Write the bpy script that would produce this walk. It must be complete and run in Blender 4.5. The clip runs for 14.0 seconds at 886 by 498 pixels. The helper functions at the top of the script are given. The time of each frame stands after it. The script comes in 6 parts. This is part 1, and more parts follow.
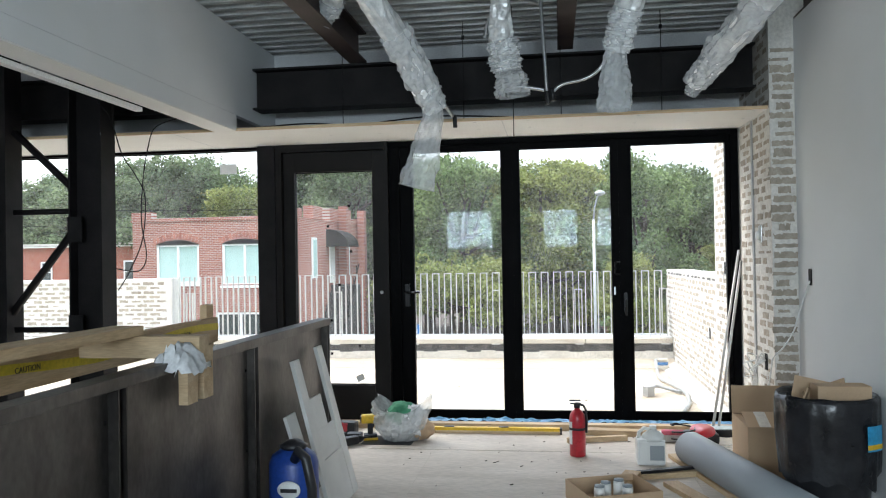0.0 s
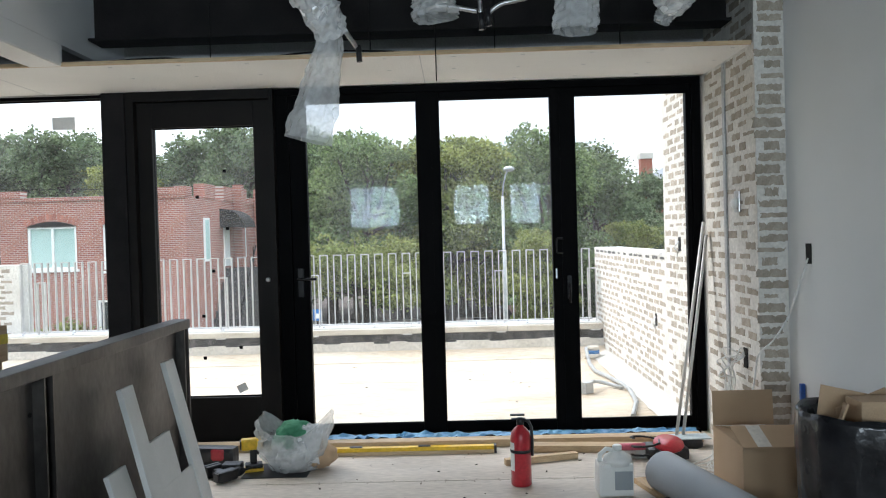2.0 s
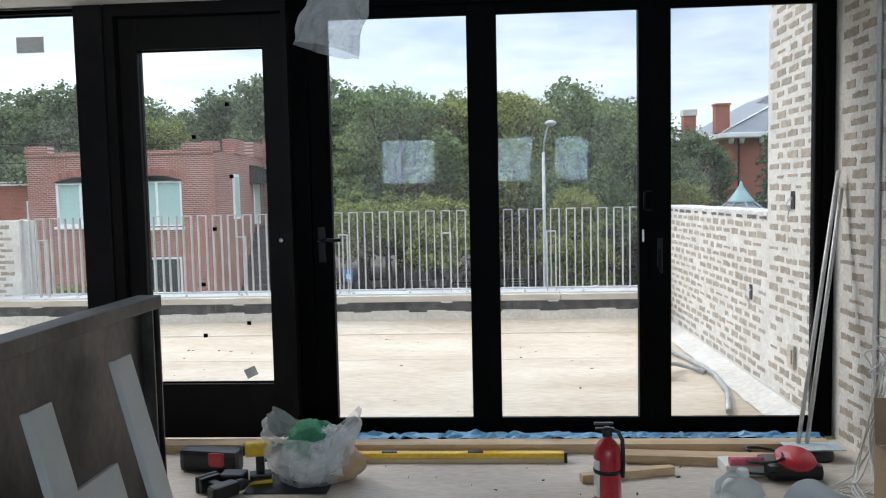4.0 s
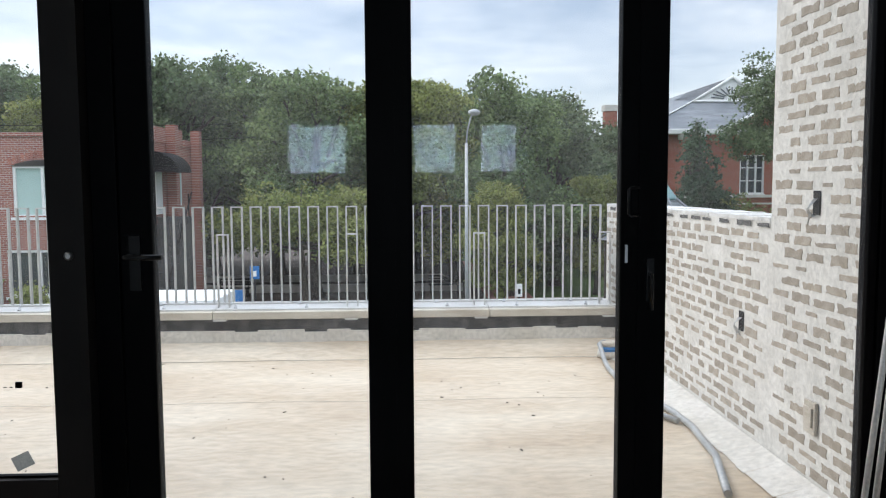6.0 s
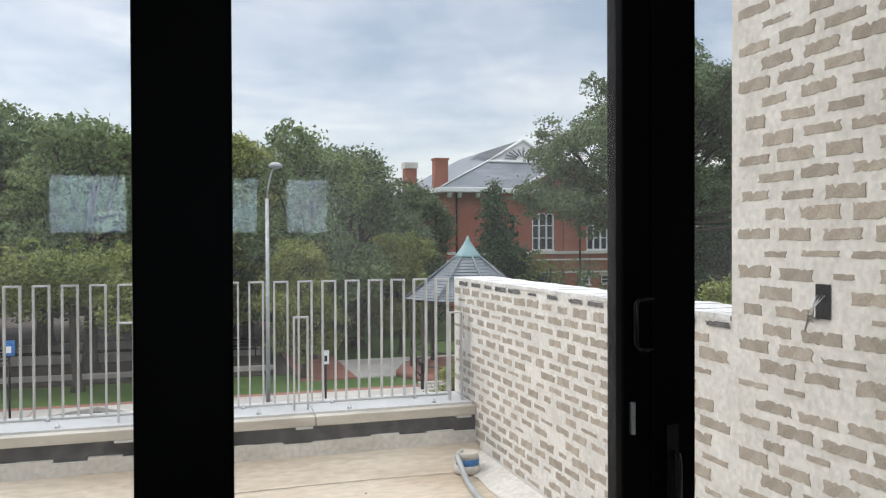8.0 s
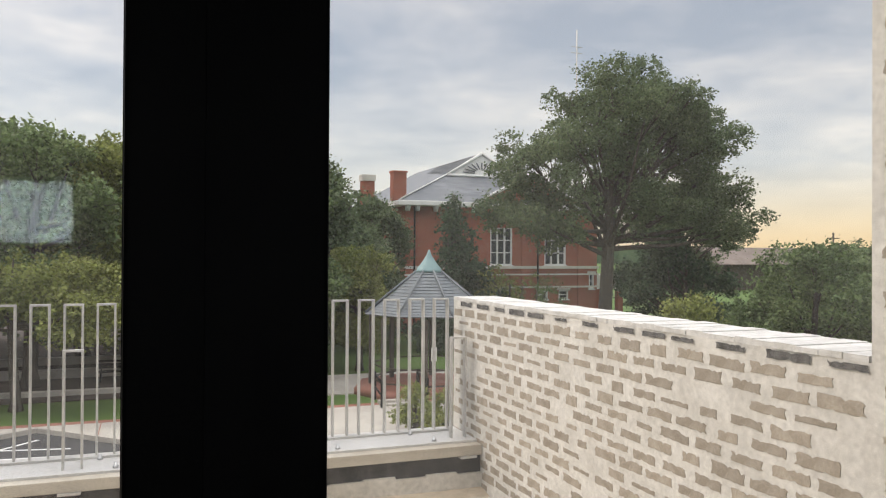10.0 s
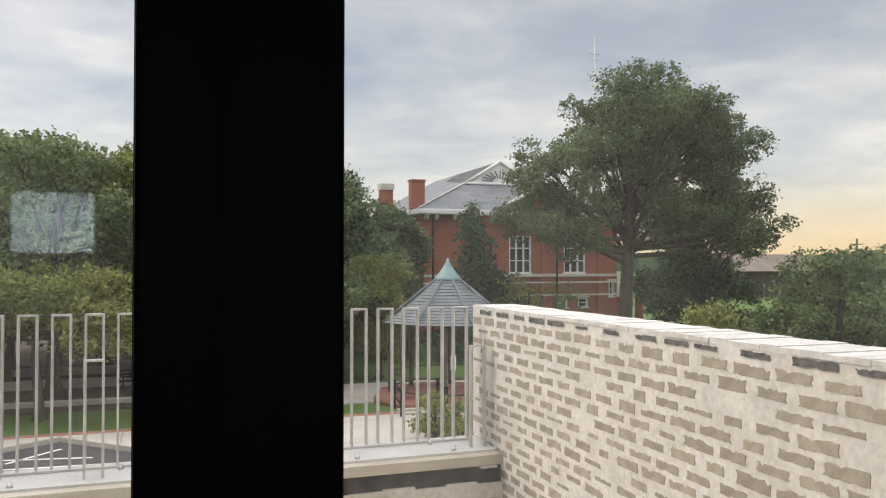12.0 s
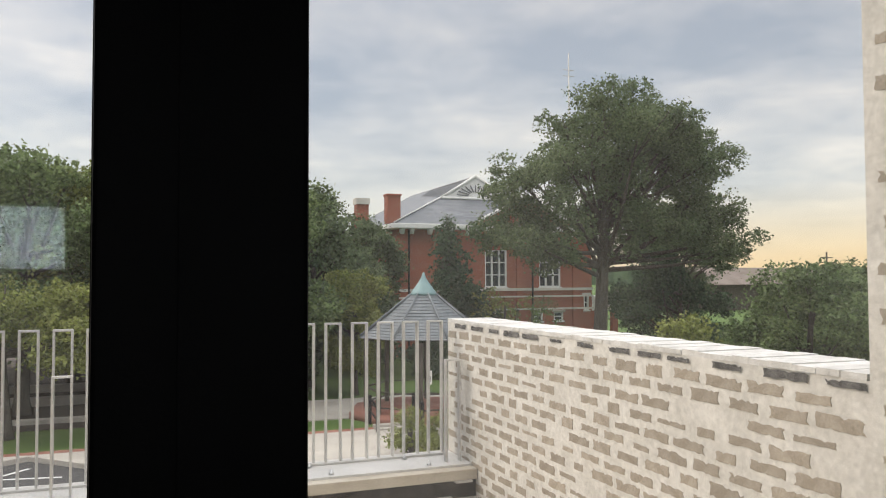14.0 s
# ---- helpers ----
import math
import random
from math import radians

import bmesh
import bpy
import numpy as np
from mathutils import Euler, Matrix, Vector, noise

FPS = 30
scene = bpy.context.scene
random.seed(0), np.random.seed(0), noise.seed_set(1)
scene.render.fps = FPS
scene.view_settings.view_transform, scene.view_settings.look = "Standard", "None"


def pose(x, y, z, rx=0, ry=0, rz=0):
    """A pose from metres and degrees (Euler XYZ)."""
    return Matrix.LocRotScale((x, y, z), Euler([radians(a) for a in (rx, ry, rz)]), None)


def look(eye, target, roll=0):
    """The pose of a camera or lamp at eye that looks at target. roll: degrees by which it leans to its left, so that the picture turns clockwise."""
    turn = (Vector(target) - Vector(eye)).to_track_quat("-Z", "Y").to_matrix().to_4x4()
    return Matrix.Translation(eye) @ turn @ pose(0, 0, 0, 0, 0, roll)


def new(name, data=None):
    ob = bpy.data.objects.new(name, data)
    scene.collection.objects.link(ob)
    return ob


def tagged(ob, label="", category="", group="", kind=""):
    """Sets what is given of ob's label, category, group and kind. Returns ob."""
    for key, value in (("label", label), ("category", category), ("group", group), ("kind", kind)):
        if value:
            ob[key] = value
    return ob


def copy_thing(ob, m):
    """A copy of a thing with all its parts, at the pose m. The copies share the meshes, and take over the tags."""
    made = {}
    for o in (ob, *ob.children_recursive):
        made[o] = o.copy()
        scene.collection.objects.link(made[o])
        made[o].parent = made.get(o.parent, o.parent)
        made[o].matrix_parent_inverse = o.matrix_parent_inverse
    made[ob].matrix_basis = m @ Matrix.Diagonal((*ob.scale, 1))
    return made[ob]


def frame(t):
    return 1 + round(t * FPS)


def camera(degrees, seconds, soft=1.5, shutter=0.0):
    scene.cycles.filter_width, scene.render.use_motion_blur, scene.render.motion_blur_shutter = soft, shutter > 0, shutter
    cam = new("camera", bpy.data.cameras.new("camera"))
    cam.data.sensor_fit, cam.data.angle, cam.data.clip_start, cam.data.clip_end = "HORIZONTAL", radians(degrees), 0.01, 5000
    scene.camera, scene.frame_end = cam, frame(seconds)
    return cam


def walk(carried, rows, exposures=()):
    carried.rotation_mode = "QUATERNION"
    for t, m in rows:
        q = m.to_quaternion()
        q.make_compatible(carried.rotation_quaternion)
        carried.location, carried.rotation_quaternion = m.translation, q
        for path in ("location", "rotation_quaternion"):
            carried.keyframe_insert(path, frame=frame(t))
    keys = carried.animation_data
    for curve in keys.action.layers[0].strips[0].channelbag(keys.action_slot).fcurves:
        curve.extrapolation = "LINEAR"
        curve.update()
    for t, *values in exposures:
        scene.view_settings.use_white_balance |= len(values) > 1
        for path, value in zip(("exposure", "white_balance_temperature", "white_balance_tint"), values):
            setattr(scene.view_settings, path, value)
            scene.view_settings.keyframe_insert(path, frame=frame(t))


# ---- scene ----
cam = camera(59.1, 14.0, soft=1.15)
PATH = [
    (0, (0.031, 0.15, 1.453), (-0.252, 2.13, 1.474), -1.0),
    (0.5, (-0.089, 0.467, 1.447), (-0.29, 2.457, 1.473), -1.1),
    (1, (-0.069, 0.816, 1.456), (-0.193, 2.812, 1.469), -1.4),
    (1.5, (-0.102, 1.147, 1.435), (-0.162, 3.146, 1.422), -1.6),
    (2, (-0.158, 1.476, 1.429), (-0.195, 3.475, 1.394), -1.6),
    (2.5, (-0.108, 1.778, 1.419), (-0.164, 3.776, 1.361), -1.5),
    (3, (-0.105, 2.016, 1.411), (-0.205, 4.012, 1.336), -1.4),
    (3.2, (-0.144, 2.117, 1.402), (-0.263, 4.112, 1.317), -1.3),
    (5.3, (-0.401, 3.57, 1.376), (-0.504, 5.558, 1.186), -0.7),
    (5.5, (-0.359, 3.737, 1.375), (-0.42, 5.727, 1.189), -0.5),
    (6, (-0.268, 4.112, 1.392), (-0.186, 6.104, 1.233), -0.3),
    (6.5, (-0.257, 4.532, 1.418), (-0.02, 6.514, 1.294), -0.0),
    (7, (-0.238, 4.901, 1.433), (0.137, 6.864, 1.346), -0.0),
    (7.5, (-0.246, 5.233, 1.463), (0.247, 7.171, 1.41), -0.2),
    (8, (-0.315, 5.564, 1.507), (0.276, 7.475, 1.486), -0.2),
    (10.5, (-0.409, 6.358, 1.515), (0.296, 8.23, 1.533), 0.3),
    (11, (-0.406, 6.341, 1.507), (0.265, 8.225, 1.531), 0.1),
    (11.5, (-0.406, 6.343, 1.508), (0.246, 8.234, 1.539), 0.1),
    (12, (-0.401, 6.345, 1.513), (0.258, 8.232, 1.549), 0.0),
    (12.5, (-0.393, 6.344, 1.513), (0.285, 8.225, 1.558), -0.1),
    (13, (-0.388, 6.343, 1.503), (0.306, 8.218, 1.559), 0.0),
    (13.5, (-0.388, 6.353, 1.503), (0.319, 8.223, 1.567), -0.1),
    (14, (-0.391, 6.348, 1.508), (0.326, 8.214, 1.581), -0.2),
]
EXPOSURES = [(0.0, 1.22, 6450, 10), (1.0, 1.02, 6430, 10), (2.0, 0.91, 6400, 10), (3.2, 0.52, 6300, 10), (5.3, 0.24, 6250, 12), (6.5, 0.13, 6400, 11), (8.0, 0.05, 6650, 12), (10.5, -0.06, 7450, 15), (14.0, -0.05, 7450, 14)]
walk(cam, [(t, look(eye, target, roll)) for t, eye, target, roll in PATH], EXPOSURES)

# ---- world, light ----
SUN_EL, SUN_AZ, GLOW_AZ = radians(42), radians(-62), radians(50)
world = bpy.data.worlds.new("overcast_evening")
scene.world = world
world.use_nodes = True
wn, wl = world.node_tree.nodes, world.node_tree.links
wn.clear()


def wnode(kind, **kw):
    n = wn.new(kind)
    for k, v in kw.items():
        n.inputs[k].default_value = v
    return n


sky = wn.new("ShaderNodeTexSky")
sky.sky_type, sky.sun_disc = "NISHITA", False
sky.sun_elevation, sky.sun_rotation = SUN_EL, SUN_AZ
coord = wn.new("ShaderNodeTexCoord")
sep = wn.new("ShaderNodeSeparateXYZ")
wl.new(coord.outputs["Generated"], sep.inputs[0])


def wmath(op, a, b=None, clamp=False):
    n = wn.new("ShaderNodeMath")
    n.operation, n.use_clamp = op, clamp
    for i, v in enumerate((a, b)):
        if v is None:
            continue
        if isinstance(v, (int, float)):
            n.inputs[i].default_value = v
        else:
            wl.new(v, n.inputs[i])
    return n.outputs[0]


# clouds lie on a flat layer high above: divide by the height of the view ray
zz = wmath("ADD", wmath("MAXIMUM", sep.outputs[2], 0.0), 0.12)
comb = wn.new("ShaderNodeCombineXYZ")
wl.new(wmath("DIVIDE", sep.outputs[0], zz), comb.inputs[0])
wl.new(wmath("DIVIDE", sep.outputs[1], zz), comb.inputs[1])
big = wnode("ShaderNodeTexNoise", Scale=0.75, Detail=7.0, Roughness=0.55, Distortion=0.35)
wl.new(comb.outputs[0], big.inputs["Vector"])
fine = wnode("ShaderNodeTexNoise", Scale=2.6, Detail=6.0, Roughness=0.6, Distortion=0.2)
wl.new(comb.outputs[0], fine.inputs["Vector"])
dens = wmath("ADD", wmath("MULTIPLY", big.outputs["Fac"], 0.65), wmath("MULTIPLY", fine.outputs["Fac"], 0.35))
ramp = wn.new("ShaderNodeValToRGB")
wl.new(dens, ramp.inputs[0])
for pos, col in ((0.39, (0.38, 0.44, 0.53, 1)), (0.475, (0.53, 0.575, 0.64, 1)), (0.55, (0.70, 0.72, 0.745, 1)), (0.635, (0.96, 0.94, 0.91, 1))):
    e = ramp.color_ramp.elements.new(pos)
    e.color = col
ramp.color_ramp.elements.remove(ramp.color_ramp.elements[0])
ramp.color_ramp.elements.remove(ramp.color_ramp.elements[-1])
# warm glow low over the horizon towards the sun, as under a lifting cloud deck
toward = wmath("ADD", wmath("MULTIPLY", sep.outputs[0], math.sin(GLOW_AZ)), wmath("MULTIPLY", sep.outputs[1], math.cos(GLOW_AZ)))
lowness = wmath("SUBTRACT", 1.0, wmath("MULTIPLY", wmath("ABSOLUTE", sep.outputs[2]), 9.0), True)
glow = wmath("MULTIPLY", wmath("POWER", wmath("MAXIMUM", toward, 0.0), 14.0), lowness, True)
warm = wn.new("ShaderNodeMix")
warm.data_type = "RGBA"
wl.new(glow, warm.inputs["Factor"])
wl.new(ramp.outputs[0], warm.inputs["A"])
warm.inputs["B"].default_value = (0.94, 0.70, 0.37, 1)
hazy = wn.new("ShaderNodeMix")
hazy.data_type = "RGBA"
hazy.inputs["B"].default_value = (0.80, 0.80, 0.79, 1)
wl.new(wmath("MULTIPLY", wmath("SUBTRACT", 1.0, wmath("MULTIPLY", wmath("ABSOLUTE", sep.outputs[2]), 4.5), True), 0.55), hazy.inputs["Factor"])
wl.new(ramp.outputs[0], hazy.inputs["A"])
wl.new(hazy.outputs["Result"], warm.inputs["A"])
bg_cloud = wnode("ShaderNodeBackground", Strength=0.86)
# an overcast sky is several times brighter overhead than near the horizon
zen = wn.new("ShaderNodeMapRange")
zen.interpolation_type = "SMOOTHSTEP"
wl.new(sep.outputs[2], zen.inputs["Value"])
for k, v in (("From Min", 0.30), ("From Max", 0.95), ("To Min", 0.82), ("To Max", 3.6)):
    zen.inputs[k].default_value = v
wl.new(zen.outputs[0], bg_cloud.inputs["Strength"])
wl.new(warm.outputs["Result"], bg_cloud.inputs["Color"])
bg_sky = wnode("ShaderNodeBackground", Strength=0.06)
wl.new(sky.outputs[0], bg_sky.inputs["Color"])
add = wn.new("ShaderNodeAddShader")
wl.new(bg_cloud.outputs[0], add.inputs[0])
wl.new(bg_sky.outputs[0], add.inputs[1])
out = wn.new("ShaderNodeOutputWorld")
wl.new(add.outputs[0], out.inputs["Surface"])

sun = new("sun", bpy.data.lights.new("sun", "SUN"))
sun.data.energy, sun.data.angle, sun.data.color = 1.25, radians(25), (1.0, 0.95, 0.88)
for wx, ww in ((-1.92, 1.05), (0.17, 0.75), (1.32, 0.65)):
    lamp = new("window_light", bpy.data.lights.new("window_light", "AREA"))
    lamp.data.shape, lamp.data.size, lamp.data.size_y = "RECTANGLE", ww, 0.85
    lamp.data.energy, lamp.data.color = 57.0 * ww, (0.76, 0.90, 1.0)
    lamp.matrix_world = look((wx, -4.24, 2.075), (wx, 0, 2.075))
sun.matrix_world = look((math.sin(SUN_AZ) * 60, math.cos(SUN_AZ) * 60, 60 * math.tan(SUN_EL)), (0, 0, 0))


# ---- materials ----
def mat(name, a, b=None, rough=0.6, metal=0.0, scale=4.0, stretch=(1, 1, 1), bump=0.15, grain=60.0, spec=0.5, lo=0.35, hi=0.65, vary=0.0, alpha=1.0, trans=0.0, ior=1.45, detail=6.0, rough2=None, coat=0.0):
    """A procedural surface: colour wanders from a to b at a broad scale, with fine grain in tone and relief."""
    m = bpy.data.materials.new(name)
    m.use_nodes = True
    n, l = m.node_tree.nodes, m.node_tree.links
    p = n["Principled BSDF"]
    b = b or a
    tc = n.new("ShaderNodeTexCoord")
    mp = n.new("ShaderNodeMapping")
    mp.inputs["Scale"].default_value = stretch
    l.new(tc.outputs["Object"], mp.inputs[0])
    n1 = n.new("ShaderNodeTexNoise")
    n1.inputs["Scale"].default_value, n1.inputs["Detail"].default_value = scale, detail
    l.new(mp.outputs[0], n1.inputs["Vector"])
    n2 = n.new("ShaderNodeTexNoise")
    n2.inputs["Scale"].default_value, n2.inputs["Detail"].default_value = grain, 3.0
    l.new(mp.outputs[0], n2.inputs["Vector"])
    mr = n.new("ShaderNodeMapRange")
    mr.inputs["From Min"].default_value, mr.inputs["From Max"].default_value = lo, hi
    l.new(n1.outputs["Fac"], mr.inputs["Value"])
    mix = n.new("ShaderNodeMix")
    mix.data_type = "RGBA"
    mix.inputs["A"].default_value, mix.inputs["B"].default_value = (*a, 1), (*b, 1)
    l.new(mr.outputs[0], mix.inputs["Factor"])
    hs = n.new("ShaderNodeHueSaturation")
    l.new(mix.outputs["Result"], hs.inputs["Color"])
    gr = n.new("ShaderNodeMapRange")
    gr.inputs["To Min"].default_value, gr.inputs["To Max"].default_value = 0.86, 1.12
    gr.inputs["From Min"].default_value, gr.inputs["From Max"].default_value = 0.3, 0.7
    l.new(n2.outputs["Fac"], gr.inputs["Value"])
    val = gr.outputs[0]
    if vary:
        oi = n.new("ShaderNodeObjectInfo")
        gi = n.new("ShaderNodeNewGeometry")
        ad = n.new("ShaderNodeMath")
        l.new(oi.outputs["Random"], ad.inputs[0])
        l.new(gi.outputs["Random Per Island"], ad.inputs[1])
        fr = n.new("ShaderNodeMath")
        fr.operation = "FRACT"
        l.new(ad.outputs[0], fr.inputs[0])
        vr = n.new("ShaderNodeMapRange")
        vr.inputs["To Min"].default_value, vr.inputs["To Max"].default_value = 1 - vary, 1 + vary
        l.new(fr.outputs[0], vr.inputs["Value"])
        mu = n.new("ShaderNodeMath")
        mu.operation = "MULTIPLY"
        l.new(vr.outputs[0], mu.inputs[0])
        l.new(gr.outputs[0], mu.inputs[1])
        val = mu.outputs[0]
    l.new(val, hs.inputs["Value"])
    l.new(hs.outputs[0], p.inputs["Base Color"])
    p.inputs["Metallic"].default_value = metal
    p.inputs["Specular IOR Level"].default_value = spec
    p.inputs["Coat Weight"].default_value = coat
    r2 = rough if rough2 is None else rough2
    rr = n.new("ShaderNodeMapRange")
    rr.inputs["To Min"].default_value, rr.inputs["To Max"].default_value = rough, r2
    l.new(n1.outputs["Fac"], rr.inputs["Value"])
    l.new(rr.outputs[0], p.inputs["Roughness"])
    if bump:
        bp = n.new("ShaderNodeBump")
        bp.inputs["Strength"].default_value, bp.inputs["Distance"].default_value = bump, 0.01
        l.new(n2.outputs["Fac"], bp.inputs["Height"])
        l.new(bp.outputs[0], p.inputs["Normal"])
    p.inputs["Alpha"].default_value = alpha
    p.inputs["Transmission Weight"].default_value = trans
    p.inputs["IOR"].default_value = ior
    return m


BLACK = mat("black_powder_coat", (0.0012, 0.0012, 0.0015), (0.0025, 0.0025, 0.003), 0.5, spec=0.04, scale=3, grain=300, bump=0.05)
DOORBLACK = mat("dark_bronze_paint", (0.006, 0.005, 0.0047), (0.010, 0.008, 0.0072), 0.55, spec=0.2, scale=3, grain=200, bump=0.05)
STEEL = mat("primed_dark_steel", (0.007, 0.0065, 0.007), (0.014, 0.012, 0.0125), 0.6, spec=0.2, metal=0.0, scale=5, grain=90, bump=0.1)
RUSTBEAM = mat("primer_brown_steel", (0.03, 0.02, 0.018), (0.055, 0.036, 0.032), 0.6, scale=4, grain=80)
RAWSTEEL = mat("mill_scale_steel", (0.065, 0.06, 0.057), (0.18, 0.165, 0.155), 0.35, metal=0.85, scale=3.2, grain=45, bump=0.08, rough2=0.6, stretch=(1, 1, 0.6))
GALV = mat("galvanised_deck", (0.33, 0.34, 0.34), (0.43, 0.44, 0.44), 0.42, metal=0.25, scale=6, grain=60, bump=0.05)
RAILMETAL = mat("galvanised_rail", (0.50, 0.49, 0.47), (0.62, 0.61, 0.59), 0.45, metal=0.35, scale=7, grain=80, bump=0.05)
CONDUIT = mat("zinc_conduit", (0.45, 0.46, 0.47), (0.58, 0.59, 0.6), 0.3, metal=0.9, scale=5, bump=0.02)
DRYWALL = mat("grey_primed_drywall", (0.72, 0.74, 0.75), (0.78, 0.80, 0.81), 0.85, scale=1.2, grain=600, bump=0.03)
WHITE = mat("white_painted_board", (0.78, 0.77, 0.74), (0.84, 0.83, 0.80), 0.8, scale=1.5, grain=120, bump=0.05)
GREYWALL = mat("grey_board", (0.48, 0.49, 0.50), (0.55, 0.56, 0.57), 0.85, scale=1.5, grain=90, bump=0.05)
PLY = mat("dusty_plywood", (0.51, 0.455, 0.39), (0.64, 0.585, 0.52), 0.75, scale=1.6, grain=35, bump=0.1, stretch=(0.5, 2.2, 1))
LUMBER = mat("pine_lumber", (0.46, 0.31, 0.17), (0.60, 0.44, 0.27), 0.65, scale=3, grain=30, stretch=(6, 0.7, 6), bump=0.12, vary=0.12)
LUMBERX = mat("pine_strip", (0.44, 0.31, 0.18), (0.58, 0.44, 0.28), 0.65, scale=3, grain=30, stretch=(0.7, 6, 6), bump=0.12, vary=0.12)
MORTAR = mat("limewash_mortar", (0.605, 0.585, 0.545), (0.71, 0.69, 0.65), 0.9, scale=5, grain=45, bump=0.22)
PAINTTOP = mat("white_painted_coping", (0.55, 0.54, 0.52), (0.74, 0.73, 0.71), 0.8, scale=9, grain=40, bump=0.5)
TAR = mat("tar_flashing", (0.035, 0.034, 0.034), (0.11, 0.105, 0.10), 0.7, scale=9, grain=40, bump=0.5, lo=0.45, hi=0.7)
CAP = mat("stained_stone_cap", (0.46, 0.41, 0.34), (0.60, 0.56, 0.48), 0.7, scale=3, grain=60, bump=0.15, stretch=(1, 1, 3))
CAPTOP = mat("metal_cap_sheet", (0.60, 0.59, 0.57), (0.70, 0.69, 0.67), 0.4, metal=0.2, scale=3, grain=60, bump=0.05)
MEMBRANE = mat("roof_membrane", (0.47, 0.375, 0.27), (0.60, 0.52, 0.41), 0.65, scale=1.3, grain=18, bump=0.12, stretch=(0.6, 1.4, 1), detail=9.0)
FLASH = mat("membrane_upstand", (0.56, 0.53, 0.47), (0.66, 0.63, 0.58), 0.65, scale=3, grain=30, bump=0.25)
REDBRICK = mat("red_brick", (0.30, 0.105, 0.075), (0.42, 0.17, 0.125), 0.85, scale=1.5, grain=40, bump=0.3, vary=0.25)
FARBRICK = mat("far_red_brick", (0.30, 0.085, 0.055), (0.38, 0.12, 0.08), 0.85, scale=0.8, grain=10, bump=0.2, vary=0.15)
STONE = mat("pale_stone_trim", (0.58, 0.55, 0.50), (0.68, 0.65, 0.60), 0.8, scale=3, grain=30)
SLATE = mat("slate_roof", (0.15, 0.165, 0.185), (0.22, 0.235, 0.255), 0.6, scale=0.8, grain=7, bump=0.4, stretch=(1, 1, 6), vary=0.1)
WINWHITE = mat("white_window_frame", (0.78, 0.79, 0.78), (0.84, 0.85, 0.84), 0.5, scale=3, bump=0.03)
BLIND = mat("pale_green_blind", (0.40, 0.56, 0.53), (0.46, 0.62, 0.59), 0.3, scale=0.8, bump=0.0)
DARKPANE = mat("dark_window_pane", (0.03, 0.035, 0.04), (0.07, 0.08, 0.085), 0.12, scale=0.5, bump=0.0)
GRASS = mat("lawn", (0.055, 0.11, 0.018), (0.10, 0.17, 0.035), 0.9, scale=0.35, grain=9, bump=0.5)
ASPHALT = mat("asphalt", (0.045, 0.045, 0.047), (0.07, 0.07, 0.07), 0.85, scale=0.4, grain=20, bump=0.2)
CONCRETE = mat("concrete_walk", (0.40, 0.37, 0.33), (0.50, 0.47, 0.42), 0.85, scale=0.7, grain=15, bump=0.1)
PAVER = mat("brick_paving", (0.28, 0.11, 0.08), (0.36, 0.17, 0.13), 0.85, scale=1.0, grain=12, bump=0.3)
BARK = mat("bark", (0.055, 0.045, 0.036), (0.11, 0.095, 0.08), 0.9, scale=4, grain=14, stretch=(3, 3, 0.5), bump=0.6)


def leafmat(name, a, b):
    m = mat(name, a, b, 0.55, scale=0.25, grain=3, bump=0.0, vary=0.55, spec=0.3)
    n, l = m.node_tree.nodes, m.node_tree.links
    p = n["Principled BSDF"]
    tl, mx = n.new("ShaderNodeBsdfTranslucent"), n.new("ShaderNodeMixShader")
    l.new(n["Hue/Saturation/Value"].outputs[0], tl.inputs[0])
    mx.inputs[0].default_value = 0.4
    l.new(p.outputs[0], mx.inputs[1])
    l.new(tl.outputs[0], mx.inputs[2])
    l.new(mx.outputs[0], n["Material Output"].inputs[0])
    return m


LEAF = leafmat("leaves_mid_green", (0.12, 0.175, 0.075), (0.21, 0.27, 0.115))
LEAFY = leafmat("leaves_yellow_green", (0.190, 0.230, 0.070), (0.280, 0.300, 0.100))
LEAFD = leafmat("leaves_deep_green", (0.105, 0.15, 0.078), (0.17, 0.215, 0.11))
LEAFB = leafmat("leaves_blue_green", (0.062, 0.102, 0.060), (0.105, 0.150, 0.084))


